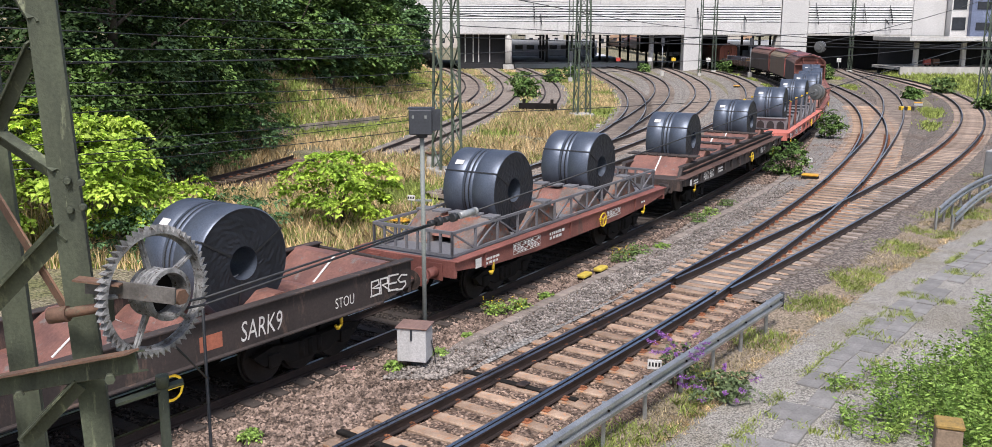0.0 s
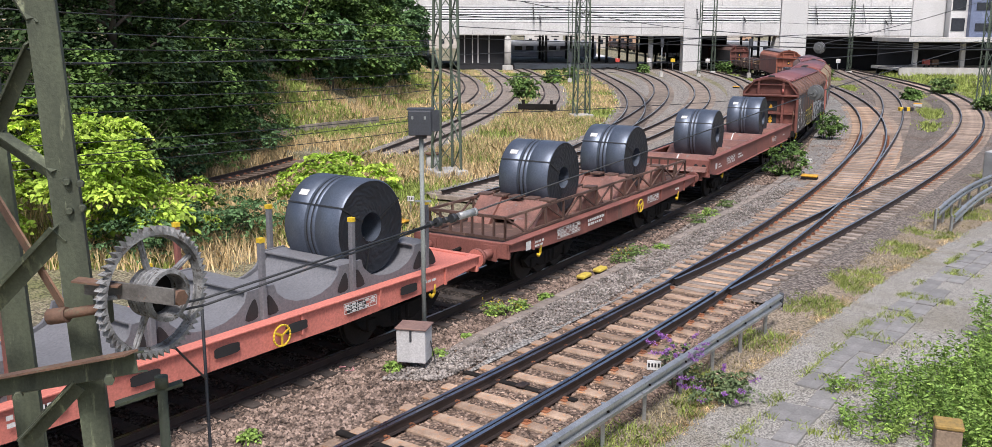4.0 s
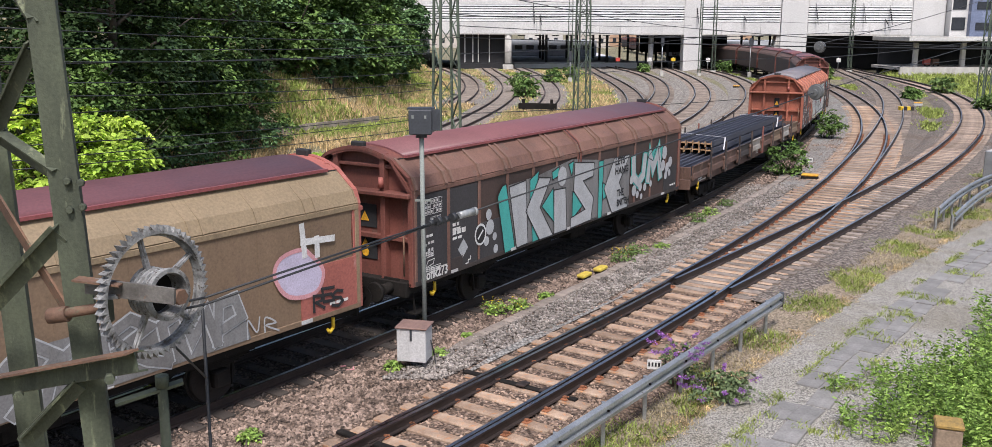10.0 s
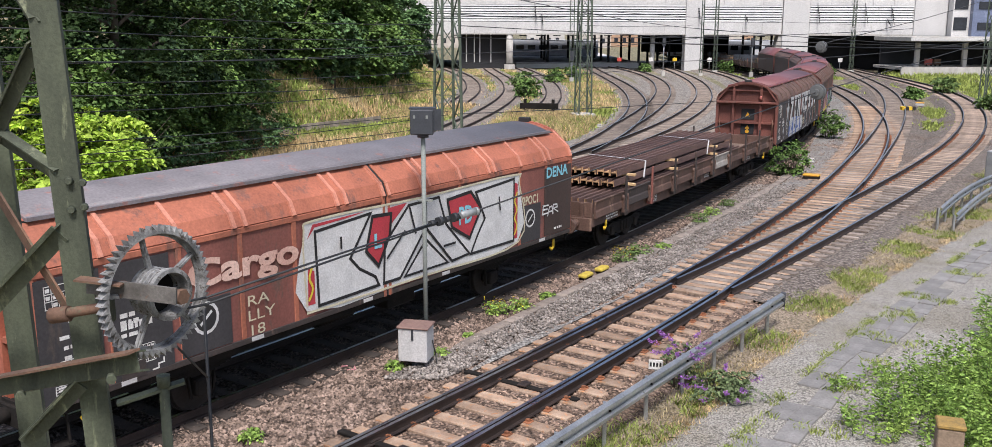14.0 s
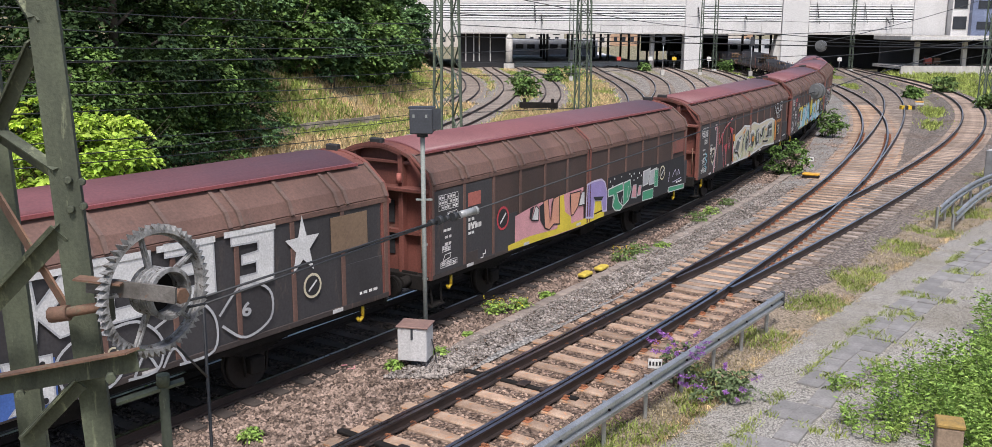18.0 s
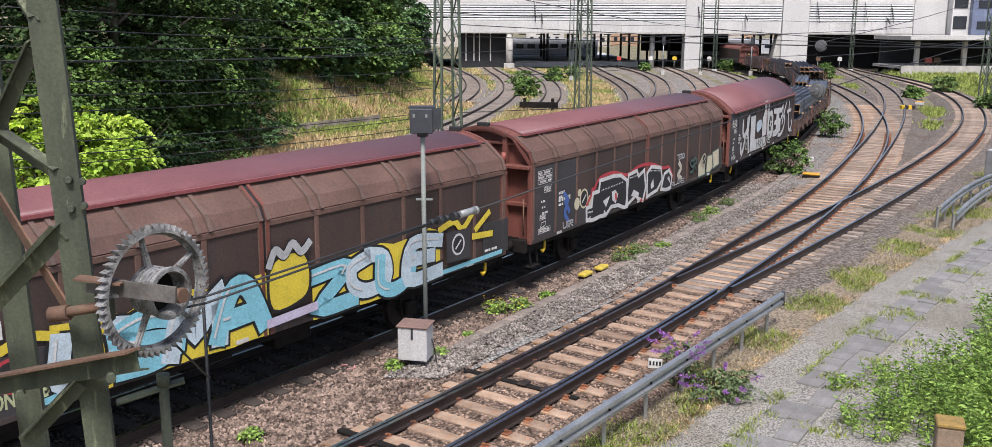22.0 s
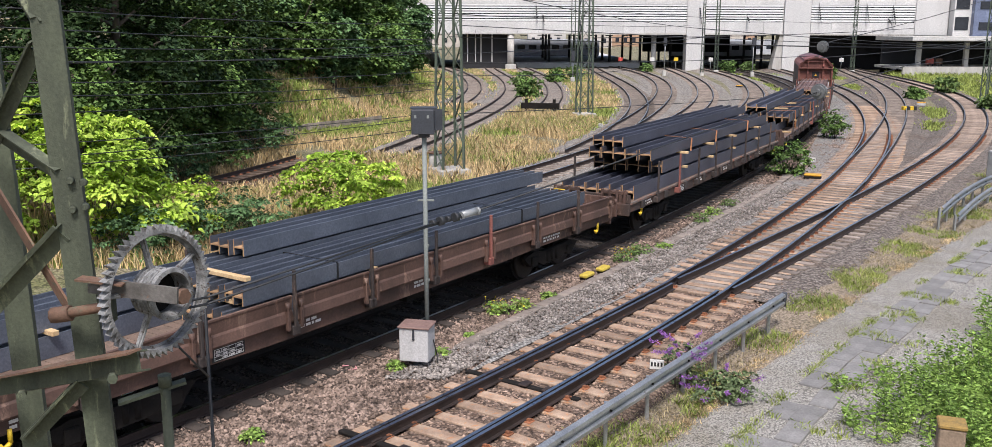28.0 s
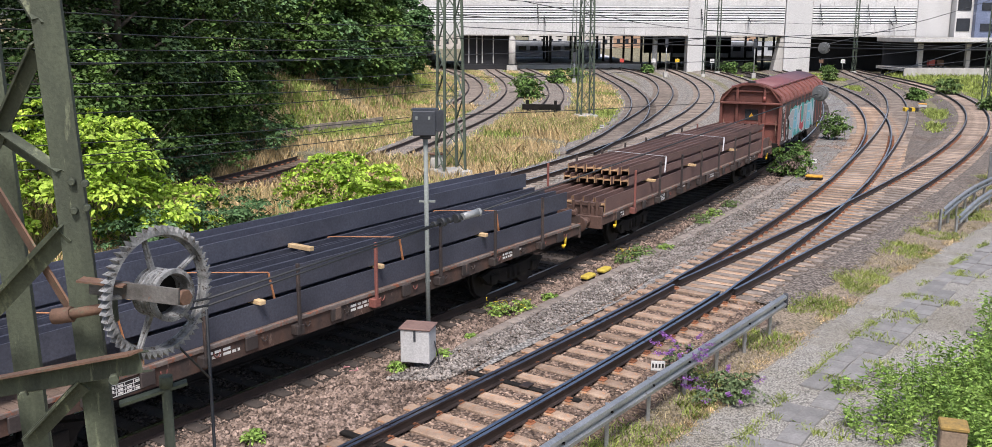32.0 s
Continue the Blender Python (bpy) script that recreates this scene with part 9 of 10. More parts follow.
def d_j(t, L):
    a = -L / 2
    std_marks(t, L, 40, hazard=False)
    grid_mark(t, a + 1.55, 1.35, .4, .28, -1.434, 6)
    letters(t, "Cargo", a + 2.62, a + 5.0, 2.12, 2.72, mat("cargo_white", (0.66, 0.46, 0.38), (0.5, 0.3, 0.24), rough=.7), bold=.035, label="faded pale word on the wall")
    part("graffiti_ground", BM(lambda b: flat_poly(b, rounded([(a + 5.15, 1.3), (a + 5.15, 2.7), (a + 5.5, 2.92), (a + 8.5, 2.9), (a + 11.9, 2.92), (a + 12.15, 2.7), (a + 12.15, 1.3), (a + 8.5, 1.24)], 3), -1.43)), G["white"], t)
    strokes(t, [[(5.15, 1.4), (5.12, 2.7), (5.5, 2.93), (8.5, 2.9), (11.9, 2.93), (12.18, 2.7), (12.17, 1.3), (8.5, 1.24), (5.15, 1.27)]], .045, G["cream"], y=-1.434)
    slab_letters(t, [[(5.4, 2.72), (6.9, 2.82), (6.5, 2.3), (6.3, 2.05), (6.55, 1.8), (7.0, 1.55), (7.1, 1.36), (5.45, 1.34)], [(7.25, 1.36), (7.3, 2.15), (8.05, 2.8), (9.05, 2.82), (9.3, 2.2), (10.15, 1.4), (9.5, 1.36), (8.6, 2.25), (7.75, 1.36)], [(7.9, 1.36), (8.6, 2.0), (9.35, 1.36)], [(10.4, 2.74), (11.95, 2.84), (11.95, 1.36), (10.2, 1.38), (10.45, 1.75), (10.75, 2.1)]], G["white"], G["black"], .06, y=-1.438)
    slab_letters(t, [[(6.95, 2.75), (7.5, 2.72), (7.45, 2.3), (7.1, 1.75), (6.75, 2.1)], [(9.35, 2.72), (10.2, 2.78), (10.6, 2.35), (10.15, 1.75), (9.5, 2.1)]], G["red"], G["black"], .07, y=-1.442)
    slab_letters(t, [[(5.2, 2.6), (5.35, 2.86), (6.8, 2.88), (6.2, 2.83), (5.4, 2.8)], [(7.4, 2.84), (8.0, 2.86), (7.5, 2.5)], [(5.18, 1.4), (5.36, 1.4), (5.36, 2.0), (5.2, 2.1)], [(11.98, 1.4), (12.12, 1.4), (12.12, 2.7), (11.98, 2.75)]], G["red"], y=-1.436)
    letters(t, "L", a + 6.98, a + 7.2, 2.1, 2.4, G["cyan"], y=-1.45)
    letters(t, "PD", a + 9.75, a + 10.25, 2.1, 2.5, G["cyan"], y=-1.45)
    strokes(t, [[(8.55, 2.25), (8.55, 1.36)], [(7.35, 1.85), (7.9, 2.3)], [(9.2, 1.75), (9.6, 1.75)], [(8.05, 2.8), (8.25, 2.2)], [(8.6, 2.8), (8.6, 2.3)], [(11.3, 2.5), (11.35, 2.2)], [(6.05, 2.5), (6.05, 2.3)]], .05, G["black"], y=-1.45, smooth=False)
    strokes(t, [[(11.98, 1.5), (12.08, 1.7), (11.98, 1.9), (12.08, 2.1), (11.98, 2.3), (12.08, 2.5)], [(5.2, 1.5), (5.3, 1.7), (5.22, 1.9), (5.3, 2.1)]], .05, G["yellow"], y=-1.44)
    letters(t, "RA\nLLY\n18", a + 3.8, a + 4.4, 1.2, 1.9, G["cream"], bold=0)
    letters(t, "DENA", L / 2 - 1.3, L / 2 - .25, 2.65, 2.92, G["cyan"])
    letters(t, "2POC1", a + 12.35, a + 13.05, 2.12, 2.34, G["cream"])
    burner(t, "EAR", 13.3, 14.0, 1.75, 2.0, [G["white"]], P_CHAR2, 44, .04, .01)
    round_mark(t, a + 2.93, 1.75, .26)
    round_mark(t, a + 12.7, 1.78, .22)


def d_m(t, L):
    a = -L / 2
    std_marks(t, L, 50)
    star(t, a + 2.85, 2.4, .5, G["silver"])
    strokes(t, [[(2.75, 2.3), (2.6, 2.0), (2.46, 1.72)]], .1, G["silver"], smooth=False)
    wt = G["white"]
    bl = [[(3.6, 3.0), (4.5, 2.95), (4.5, 2.72), (4.1, 2.0), (4.6, 2.0), (4.6, 1.85), (3.65, 1.85), (3.65, 2.0), (4.1, 2.72), (3.62, 2.72)], [(4.9, 2.98), (5.6, 2.95), (5.6, 2.75), (5.4, 2.72), (5.4, 2.0), (5.75, 1.9), (4.85, 1.85), (5.0, 2.0), (5.05, 2.75), (4.9, 2.78)],
          [(6.0, 3.0), (6.3, 3.0), (6.7, 2.4), (6.7, 2.95), (6.95, 2.95), (6.95, 1.9), (6.65, 1.9), (6.3, 2.45), (6.3, 1.9), (6.05, 1.9)], [(7.4, 2.98), (7.65, 2.98), (7.7, 2.55), (8.1, 2.95), (8.4, 2.92), (7.95, 2.5), (8.4, 2.1), (8.0, 2.05), (7.7, 2.4), (7.65, 2.05), (7.4, 2.08)],
          [(8.55, 3.05), (9.5, 3.0), (9.5, 2.55), (8.85, 2.5), (8.85, 2.25), (9.5, 2.25), (9.5, 2.05), (8.55, 2.05)], [(9.75, 3.05), (10.65, 3.0), (10.65, 2.1), (9.95, 2.1), (9.95, 2.3), (10.3, 2.3), (10.3, 2.5), (9.95, 2.5), (9.95, 2.65), (10.35, 2.68), (10.35, 2.82), (9.75, 2.85)],
          [(11.0, 3.0), (11.9, 2.96), (11.85, 2.05), (11.15, 2.05), (11.15, 2.25), (11.5, 2.25), (11.5, 2.45), (11.2, 2.45), (11.2, 2.6), (11.55, 2.62), (11.55, 2.78), (11.0, 2.8)]]
    slab_letters(t, bl, wt, G["silver"], .03)
    for x0 in (3.55, 4.85, 6.0, 7.35, 8.5, 9.7, 10.95):
        part("graffiti", BM(lambda b: brush(b, [(a + x0 - .06, 3.0), (a + x0 + .95, 2.98)], .1, -1.45)), wt, t)
    part("graffiti_ground", BM(lambda b: flat_poly(b, [(a + 3.5, 1.12), (a + 7.9, 1.12), (a + 7.9, 1.8), (a + 5.0, 2.0), (a + 3.5, 1.9)], -1.429)), G["blue"], t)
    lo = [[(3.62, 1.85), (4.55, 1.85), (4.1, 1.35), (4.5, 1.35), (4.5, 1.12), (3.6, 1.12), (4.0, 1.65), (3.62, 1.65)], [(4.85, 1.85), (5.6, 1.85), (5.6, 1.12), (4.85, 1.12)], [(5.95, 1.85), (6.9, 1.85), (6.9, 1.12), (6.0, 1.12), (6.05, 1.3), (6.55, 1.35), (6.55, 1.45), (6.05, 1.45)], [(7.15, 1.9), (7.85, 1.85), (7.85, 1.18), (7.2, 1.15), (7.45, 1.4), (7.2, 1.6)]]
    slab_letters(t, lo, wt, G["silver"], .03, y=-1.436)
    dots(t, [(a + x, z, .045) for x in (3.8, 4.1, 4.4, 5.0, 5.45, 6.15, 6.5, 6.8, 7.4, 7.7) for z in (1.22, 1.75)], G["black"], -1.446)
    dots(t, [(a + 5.22, 1.5, .13), (a + 5.25, 2.4, .12)], P_CHAR, -1.446)
    strokes(t, [[(8.0, 1.2), (7.9, 1.7), (8.3, 1.98), (8.8, 1.85), (8.95, 1.4), (8.7, 1.12), (8.2, 1.1)], [(8.6, 1.95), (9.2, 1.98), (9.6, 1.6), (9.5, 1.15), (9.0, 1.12)], [(9.5, 1.8), (10.2, 2.05), (10.6, 1.7), (10.55, 1.15), (9.9, 1.1)], [(10.7, 1.7), (11.2, 2.12), (11.75, 1.9), (11.75, 1.4), (11.2, 1.2), (10.75, 1.5)], [(9.1, 1.15), (9.3, 1.45), (9.5, 1.15)], [(9.6, 1.15), (9.8, 1.4), (10.0, 1.12)]], .045, G["silver"])
    letters(t, "6", a + 11.15, a + 11.35, 1.55, 1.8, G["silver"])
    letters(t, "MONACO\nHEINZ", a + 8.05, a + 9.0, 1.35, 1.7, G["cream"])
    star(t, a + 12.55, 2.5, .42, wt)
    round_mark(t, a + 2.8, 1.65, .24, G["cream"])
    round_mark(t, a + 12.75, 1.75, .22, G["cream"])
    strokes(t, [[(2.75, 1.38), (2.9, 1.33), (2.8, 1.28), (3.05, 1.36)]], .03, wt)
    part("notice_field", box(bmesh.new(), a + 13.25, a + 14.2, -1.43, -1.42, 2.25, 2.9), P_TANDARK, t)


def d_n(t, L):
    a = -L / 2
    std_marks(t, L, 60, hazard=False)
    part("logo_field", box(bmesh.new(), a + 1.4, a + 1.9, -1.434, -1.424, 2.45, 2.75), P_REDP, t)
    round_mark(t, a + 2.85, 1.95, .27, G["red"])
    slab_letters(t, [[(3.42, 1.9), (4.07, 1.99), (4.61, 2.04), (5.68, 2.07), (6.98, 2.11), (7.04, 1.05), (5.36, 1.06), (3.4, 1.17)]], G["pink"], y=-1.43)
    slab_letters(t, [[(3.09, 1.12), (3.1, 1.25), (4.1, 1.29), (5.37, 1.23), (7.04, 1.23), (8.32, 1.25), (8.31, 1.1), (7.04, 1.06), (5.37, 1.08), (4.08, 1.1)], [(5.64, 2.05), (5.86, 2.07), (5.94, 1.6), (6.28, 1.42), (6.31, 1.16), (5.45, 1.11), (5.65, 1.47)], [(7.63, 1.65), (8.16, 1.62), (8.15, 1.3), (7.66, 1.27)]], G["yellow"], y=-1.4335)
    slab_letters(t, [[(4.78, 2.06), (5.01, 2.09), (5.12, 1.47), (5.3, 2.05), (5.6, 2.09), (5.64, 1.33), (5.34, 1.38), (5.08, 1.28), (4.84, 1.37)], [(6.2, 2.04), (6.83, 2.03), (6.67, 1.64), (6.42, 1.45), (6.28, 1.45)]], G["salmon"], G["black"], .03, y=-1.438)
    slab_letters(t, [[(4.56, 1.96), (4.78, 2.01), (4.88, 1.33), (4.62, 1.59)], [(5.18, 1.92), (5.27, 2.06), (5.2, 1.44)], [(4.11, 1.98), (4.3, 2.01), (4.16, 1.71), (4.07, 1.74)], [(6.17, 1.96), (6.24, 2.02), (6.26, 1.49)], [(7.58, 1.75), (8.22, 1.67), (8.11, 1.58), (7.68, 1.64)]], P_BLACKP, y=-1.444)
    slab_letters(t, [[(4.16, 1.68), (4.37, 2.01), (4.52, 1.91), (4.5, 1.62)], [(6.67, 1.64), (6.86, 1.99), (7.03, 1.99), (7.04, 1.63)]], G["white"], G["black"], .03, y=-1.448)
    slab_letters(t, [[(7.2, 2.14), (7.59, 2.18), (8.07, 2.17), (8.29, 2.07), (8.45, 1.78), (8.45, 1.23), (8.19, 1.26), (8.11, 1.58), (7.68, 1.64), (7.61, 1.17), (7.16, 1.24)]], G["purple"], G["lilac"], .05, y=-1.436)
    slab_letters(t, [[(8.51, 2.15), (10.28, 2.18), (12.19, 2.12), (14.42, 2.15), (14.48, 1.18), (12.12, 1.07), (8.49, 1.21)]], P_BLACKP, y=-1.429)
    slab_letters(t, [[(8.53, 1.82), (9.52, 1.88), (9.54, 1.67), (9.12, 1.64), (9.26, 1.37), (9.56, 1.18), (9.37, 1.09), (9.01, 1.15), (8.84, 1.3), (8.88, 1.61), (8.56, 1.61)], [(9.58, 1.87), (10.02, 1.9), (10.12, 1.6), (9.95, 1.31), (9.56, 1.18)]], G["green"], G["white"], .035, y=-1.438)
    dots(t, [(a + x, z, .03) for (x, z), in [[(8.63, 2.03)], [(8.92, 2.08)], [(9.4, 2.08)], [(10.09, 2)], [(10.28, 2.05)], [(10.68, 2.03)], [(10.82, 1.93)], [(8.8, 1.88)], [(10.28, 1.86)], [(11.03, 2.02)], [(10.55, 1.89)], [(9.96, 2.08)]]], G["white"], -1.45)
    strokes(t, [[(8.78, 1.28), (8.96, 1.59)], [(9.38, 1.27), (9.45, 1.49)], [(9.82, 1.41), (9.86, 1.73)]], .03, G["white"], y=-1.452, smooth=False)
    slab_letters(t, [[(10.98, 2.02), (11.52, 2.06), (11.38, 1.61), (10.98, 1.58)], [(11.52, 1.97), (12.04, 2.02), (11.94, 1.55), (11.45, 1.55)]], G["silver"], G["white"], .03, y=-1.44)
    slab_letters(t, [[(10.14, 1.35), (10.25, 1.7), (10.48, 1.7), (10.51, 1.29)], [(10.57, 1.34), (10.68, 1.64), (10.88, 1.62), (10.81, 1.34)]], G["pink"], G["silver"], .03, y=-1.44)
    slab_letters(t, [[(10.98, 1.41), (11.79, 1.4), (11.79, 1.1), (10.98, 1.13)], [(11.85, 1.96), (12.15, 1.97), (12.15, 1.42), (11.85, 1.44)], [(13.07, 1.25), (14.4, 1.19), (14.41, 1.05), (13.07, 1.09)]], G["green"], G["white"], .025, y=-1.444)
    strokes(t, [[(13.39, 1.56), (13.64, 1.75), (13.73, 1.55)], [(13.87, 1.57), (13.9, 1.73), (14.04, 1.57)], [(13.43, 1.37), (14.17, 1.43)], [(13.06, 1.44), (13.14, 1.74)]], .03, G["lilac"])
    round_mark(t, a + 12.5, 1.8, .22, G["cream"], y=-1.446)
    part("notice_field", box(bmesh.new(), a + 13.4, a + 14.3, -1.43, -1.42, 2.3, 2.75), P_REDBR, t)


def d_o(t, L):
    a = -L / 2
    std_marks(t, L, 70)
    strokes(t, [[(1.95, 2.72), (2.15, 2.78), (2.2, 2.2), (2.05, 1.6), (1.95, 1.15)]], .09, G["pink"], G["white"], .02)
    strokes(t, [[(2.5, 2.5), (2.6, 2.1), (2.95, 2.45), (3.0, 2.05), (3.2, 1.5), (3.3, 1.15)], [(2.9, 2.3), (3.3, 2.6), (3.9, 2.75), (4.3, 2.9)], [(3.4, 2.0), (3.55, 1.6), (3.6, 1.2)], [(3.9, 2.2), (4.0, 1.75), (4.15, 2.3)], [(4.4, 2.5), (4.5, 1.9), (4.6, 1.3), (4.7, 1.15)]], .05, G["red"], G["silver"], .012)
    slab_letters(t, [[(3.3, 1.95), (3.75, 2.0), (3.6, 1.45)], [(4.05, 2.6), (4.6, 2.45), (4.2, 2.3)]], G["red"])
    slab_letters(t, [[(4.57, 1.13), (4.65, 1.75), (4.93, 2.16), (5.65, 2.28), (6.33, 2.43), (7.25, 2.34), (7.92, 2.43), (8.86, 2.27), (10.17, 2.34), (11.31, 2.33), (11.85, 2.2), (11.94, 1.15), (9.88, 1.26), (7.2, 1.1), (4.69, 1.13)]], G["cream"], G["white"], .07, y=-1.43)
    slab_letters(t, [[(4.89, 1.56), (5.13, 1.97), (5.59, 2.08), (5.92, 2.08), (5.63, 1.8), (5.42, 1.49), (5.16, 1.56)], [(6.49, 1.53), (6.62, 2.16), (7.08, 2.21), (7.11, 1.46), (6.79, 1.31)], [(7.49, 1.53), (7.4, 2), (7.9, 2.02), (7.94, 1.43)], [(8.36, 1.42), (8.31, 2.06), (8.86, 2.15), (8.91, 1.46)], [(9.23, 1.56), (9.3, 2.07), (10.03, 2.15), (9.89, 1.6)], [(10.44, 1.57), (10.51, 2.11), (11.31, 2.15), (11.39, 1.53)]], G["darkgrey"], G["silver"], .05, y=-1.436)
    strokes(t, [[(4.71, 1.4), (4.97, 1.47), (5.32, 1.24), (5.79, 1.26), (6.1, 1.69), (6.31, 2)], [(5.78, 1.19), (6.18, 1.31), (6.4, 1.77), (6.82, 2.12)], [(7.22, 1.44), (7.66, 1.38), (8.12, 1.63), (8.26, 2.14)], [(9.1, 1.5), (9.62, 1.65), (9.89, 2.01)], [(10.87, 1.4), (11.62, 1.44), (11.62, 1.97)], [(6.68, 1.26), (7.05, 1.4), (7.88, 1.29)]], .13, G["limewash"], y=-1.434)
    strokes(t, [[(4.66, 1.68), (4.88, 1.36), (5.19, 1.38), (5.59, 1.14), (6.04, 1.49), (6.16, 1.96)], [(4.99, 1.8), (5.27, 2.01), (5.63, 1.9), (5.92, 2.05)], [(6.29, 1.72), (6.52, 2.25), (7.03, 2.26)], [(7.17, 1.6), (7.44, 1.69), (7.35, 2.01), (7.79, 2.11), (8.13, 1.93)], [(8.12, 1.31), (8.6, 1.37), (8.61, 1.92), (9.11, 2.03)], [(8.84, 1.4), (9.35, 1.45), (9.3, 2.03), (9.82, 2.15)], [(9.88, 1.39), (10.44, 1.4), (10.87, 1.49), (10.8, 1.85), (11.39, 1.88)], [(10.16, 2.05), (10.73, 2.2), (11.31, 2.2)], [(6.81, 1.97), (6.96, 1.65), (6.79, 1.31)]], .08, G["white"], y=-1.438)
    strokes(t, [[(4.73, 1.66), (4.93, 1.51), (5.24, 1.48), (5.51, 1.3)], [(5.99, 1.43), (6.1, 1.83), (6.31, 2.07)], [(6.6, 1.72), (6.91, 1.88), (6.87, 2.18)], [(7.66, 1.42), (7.95, 1.66), (7.9, 1.96)], [(8.25, 1.83), (8.42, 1.49), (8.72, 1.58)], [(8.98, 1.85), (9.36, 1.74), (9.62, 2.02)], [(10.16, 1.63), (10.58, 1.67), (10.58, 1.97), (11.16, 1.96)], [(9.62, 1.48), (10.16, 1.42), (10.58, 1.42)]], .075, P_BLACKP, y=-1.446)
    slab_letters(t, [[(4.44, 2.26), (4.68, 2.27), (4.79, 1.99), (4.49, 1.99)], [(4.45, 1.27), (4.61, 1.43), (4.6, 1.23)], [(5.93, 2.15), (6.42, 2.34), (6.32, 2.18)], [(7.5, 1.75), (7.67, 1.91), (7.96, 1.81), (7.78, 1.62)], [(9.09, 1.18), (9.75, 1.19), (9.35, 1.17)], [(6.94, 1.13), (7.59, 1.16), (7.2, 1.08)], [(9.89, 1.97), (10.16, 2), (10.23, 1.87)], [(11.8, 2.21), (12.12, 2.16), (12.1, 1.3), (11.86, 1.3)]], G["orange"], y=-1.462)
    burner(t, "NEUB", 11.75, 13.3, 2.5, 2.95, [G["silver"]], P_CHAR2, 37, .06, .01)
    letters(t, "ALT!", a + 12.3, a + 12.9, 2.25, 2.42, G["silver"])
    letters(t, "KUNSER", a + 12.4, a + 13.3, 2.05, 2.18, G["orange"])
    round_mark(t, a + 1.75, 1.75, .26, G["cream"])
    round_mark(t, a + 12.68, 1.72, .22, G["cream"])
    strokes(t, [[(.75, 1.95), (.95, 1.85), (.75, 1.75), (.95, 1.65), (.75, 1.5), (.95, 1.42), (.8, 1.3)]], .05, G["cyan"])


def d_p(t, L):
    a = -L / 2
    std_marks(t, L, 80)
    letters(t, "SLEEK\nY-E", a + 1.35, a + 2.1, 2.4, 2.85, G["red"], bold=.05)
    letters(t, "LIB", a + 2.45, a + 3.1, 2.25, 2.5, G["white"])
    burner(t, "USMA", 3.55, 7.2, 1.15, 2.15, [G["ice"], G["cyan"], G["ice"], G["cyan"]], G["black"], 38, .34, .05, G["yellow"], G["white"], smooth=True)
    slab_letters(t, [[(7.4, 1.5), (7.35, 2.2), (7.7, 2.45), (8.2, 2.35), (8.3, 1.85), (8.1, 1.55)]], G["yellow"], G["black"], .06, y=-1.47, smooth=True)
    strokes(t, [[(7.35, 2.3), (7.5, 2.55), (7.7, 2.42), (7.9, 2.6), (8.1, 2.42), (8.3, 2.55)]], .14, G["silver"], G["black"], .02, y=-1.474)
    strokes(t, [[(7.3, 1.3), (8.4, 1.35)]], .16, G["lilac"], y=-1.476, smooth=False)
    burner(t, "ZOUE", 8.5, 12.0, 1.12, 2.05, [G["cyan"], G["ice"]], G["black"], 39, .3, .05, G["yellow"], G["white"], smooth=True)
    strokes(t, [[(2.75, 2.1), (3.1, 2.2), (3.5, 2.1)], [(12.1, 2.1), (12.6, 2.2), (12.9, 2.0), (13.3, 2.3)], [(13.4, 1.9), (13.9, 2.2)], [(13.3, 1.75), (14.0, 1.7)]], .14, G["yellow"])
    slab_letters(t, [[(12.25, 1.35), (13.1, 1.32), (13.1, 2.0), (12.25, 2.02)]], P_CHAR, y=-1.5)
    letters(t, "ZONKREB", a + 2.4, a + 3.35, 1.28, 1.52, G["limewash"])
    strokes(t, [[(2.9, 1.18), (3.6, 1.25)], [(12.0, 1.16), (14.4, 1.2)]], .1, G["cyan"])
    round_mark(t, a + 2.82, 1.72, .24, G["red"])
    round_mark(t, a + 12.66, 1.7, .23, y=-1.506)
    strokes(t, [[(.05, 1.25), (.6, 1.35), (1.0, 1.75), (.75, 1.2)], [(.1, 1.45), (.5, 1.5)]], .06, G["silver"])


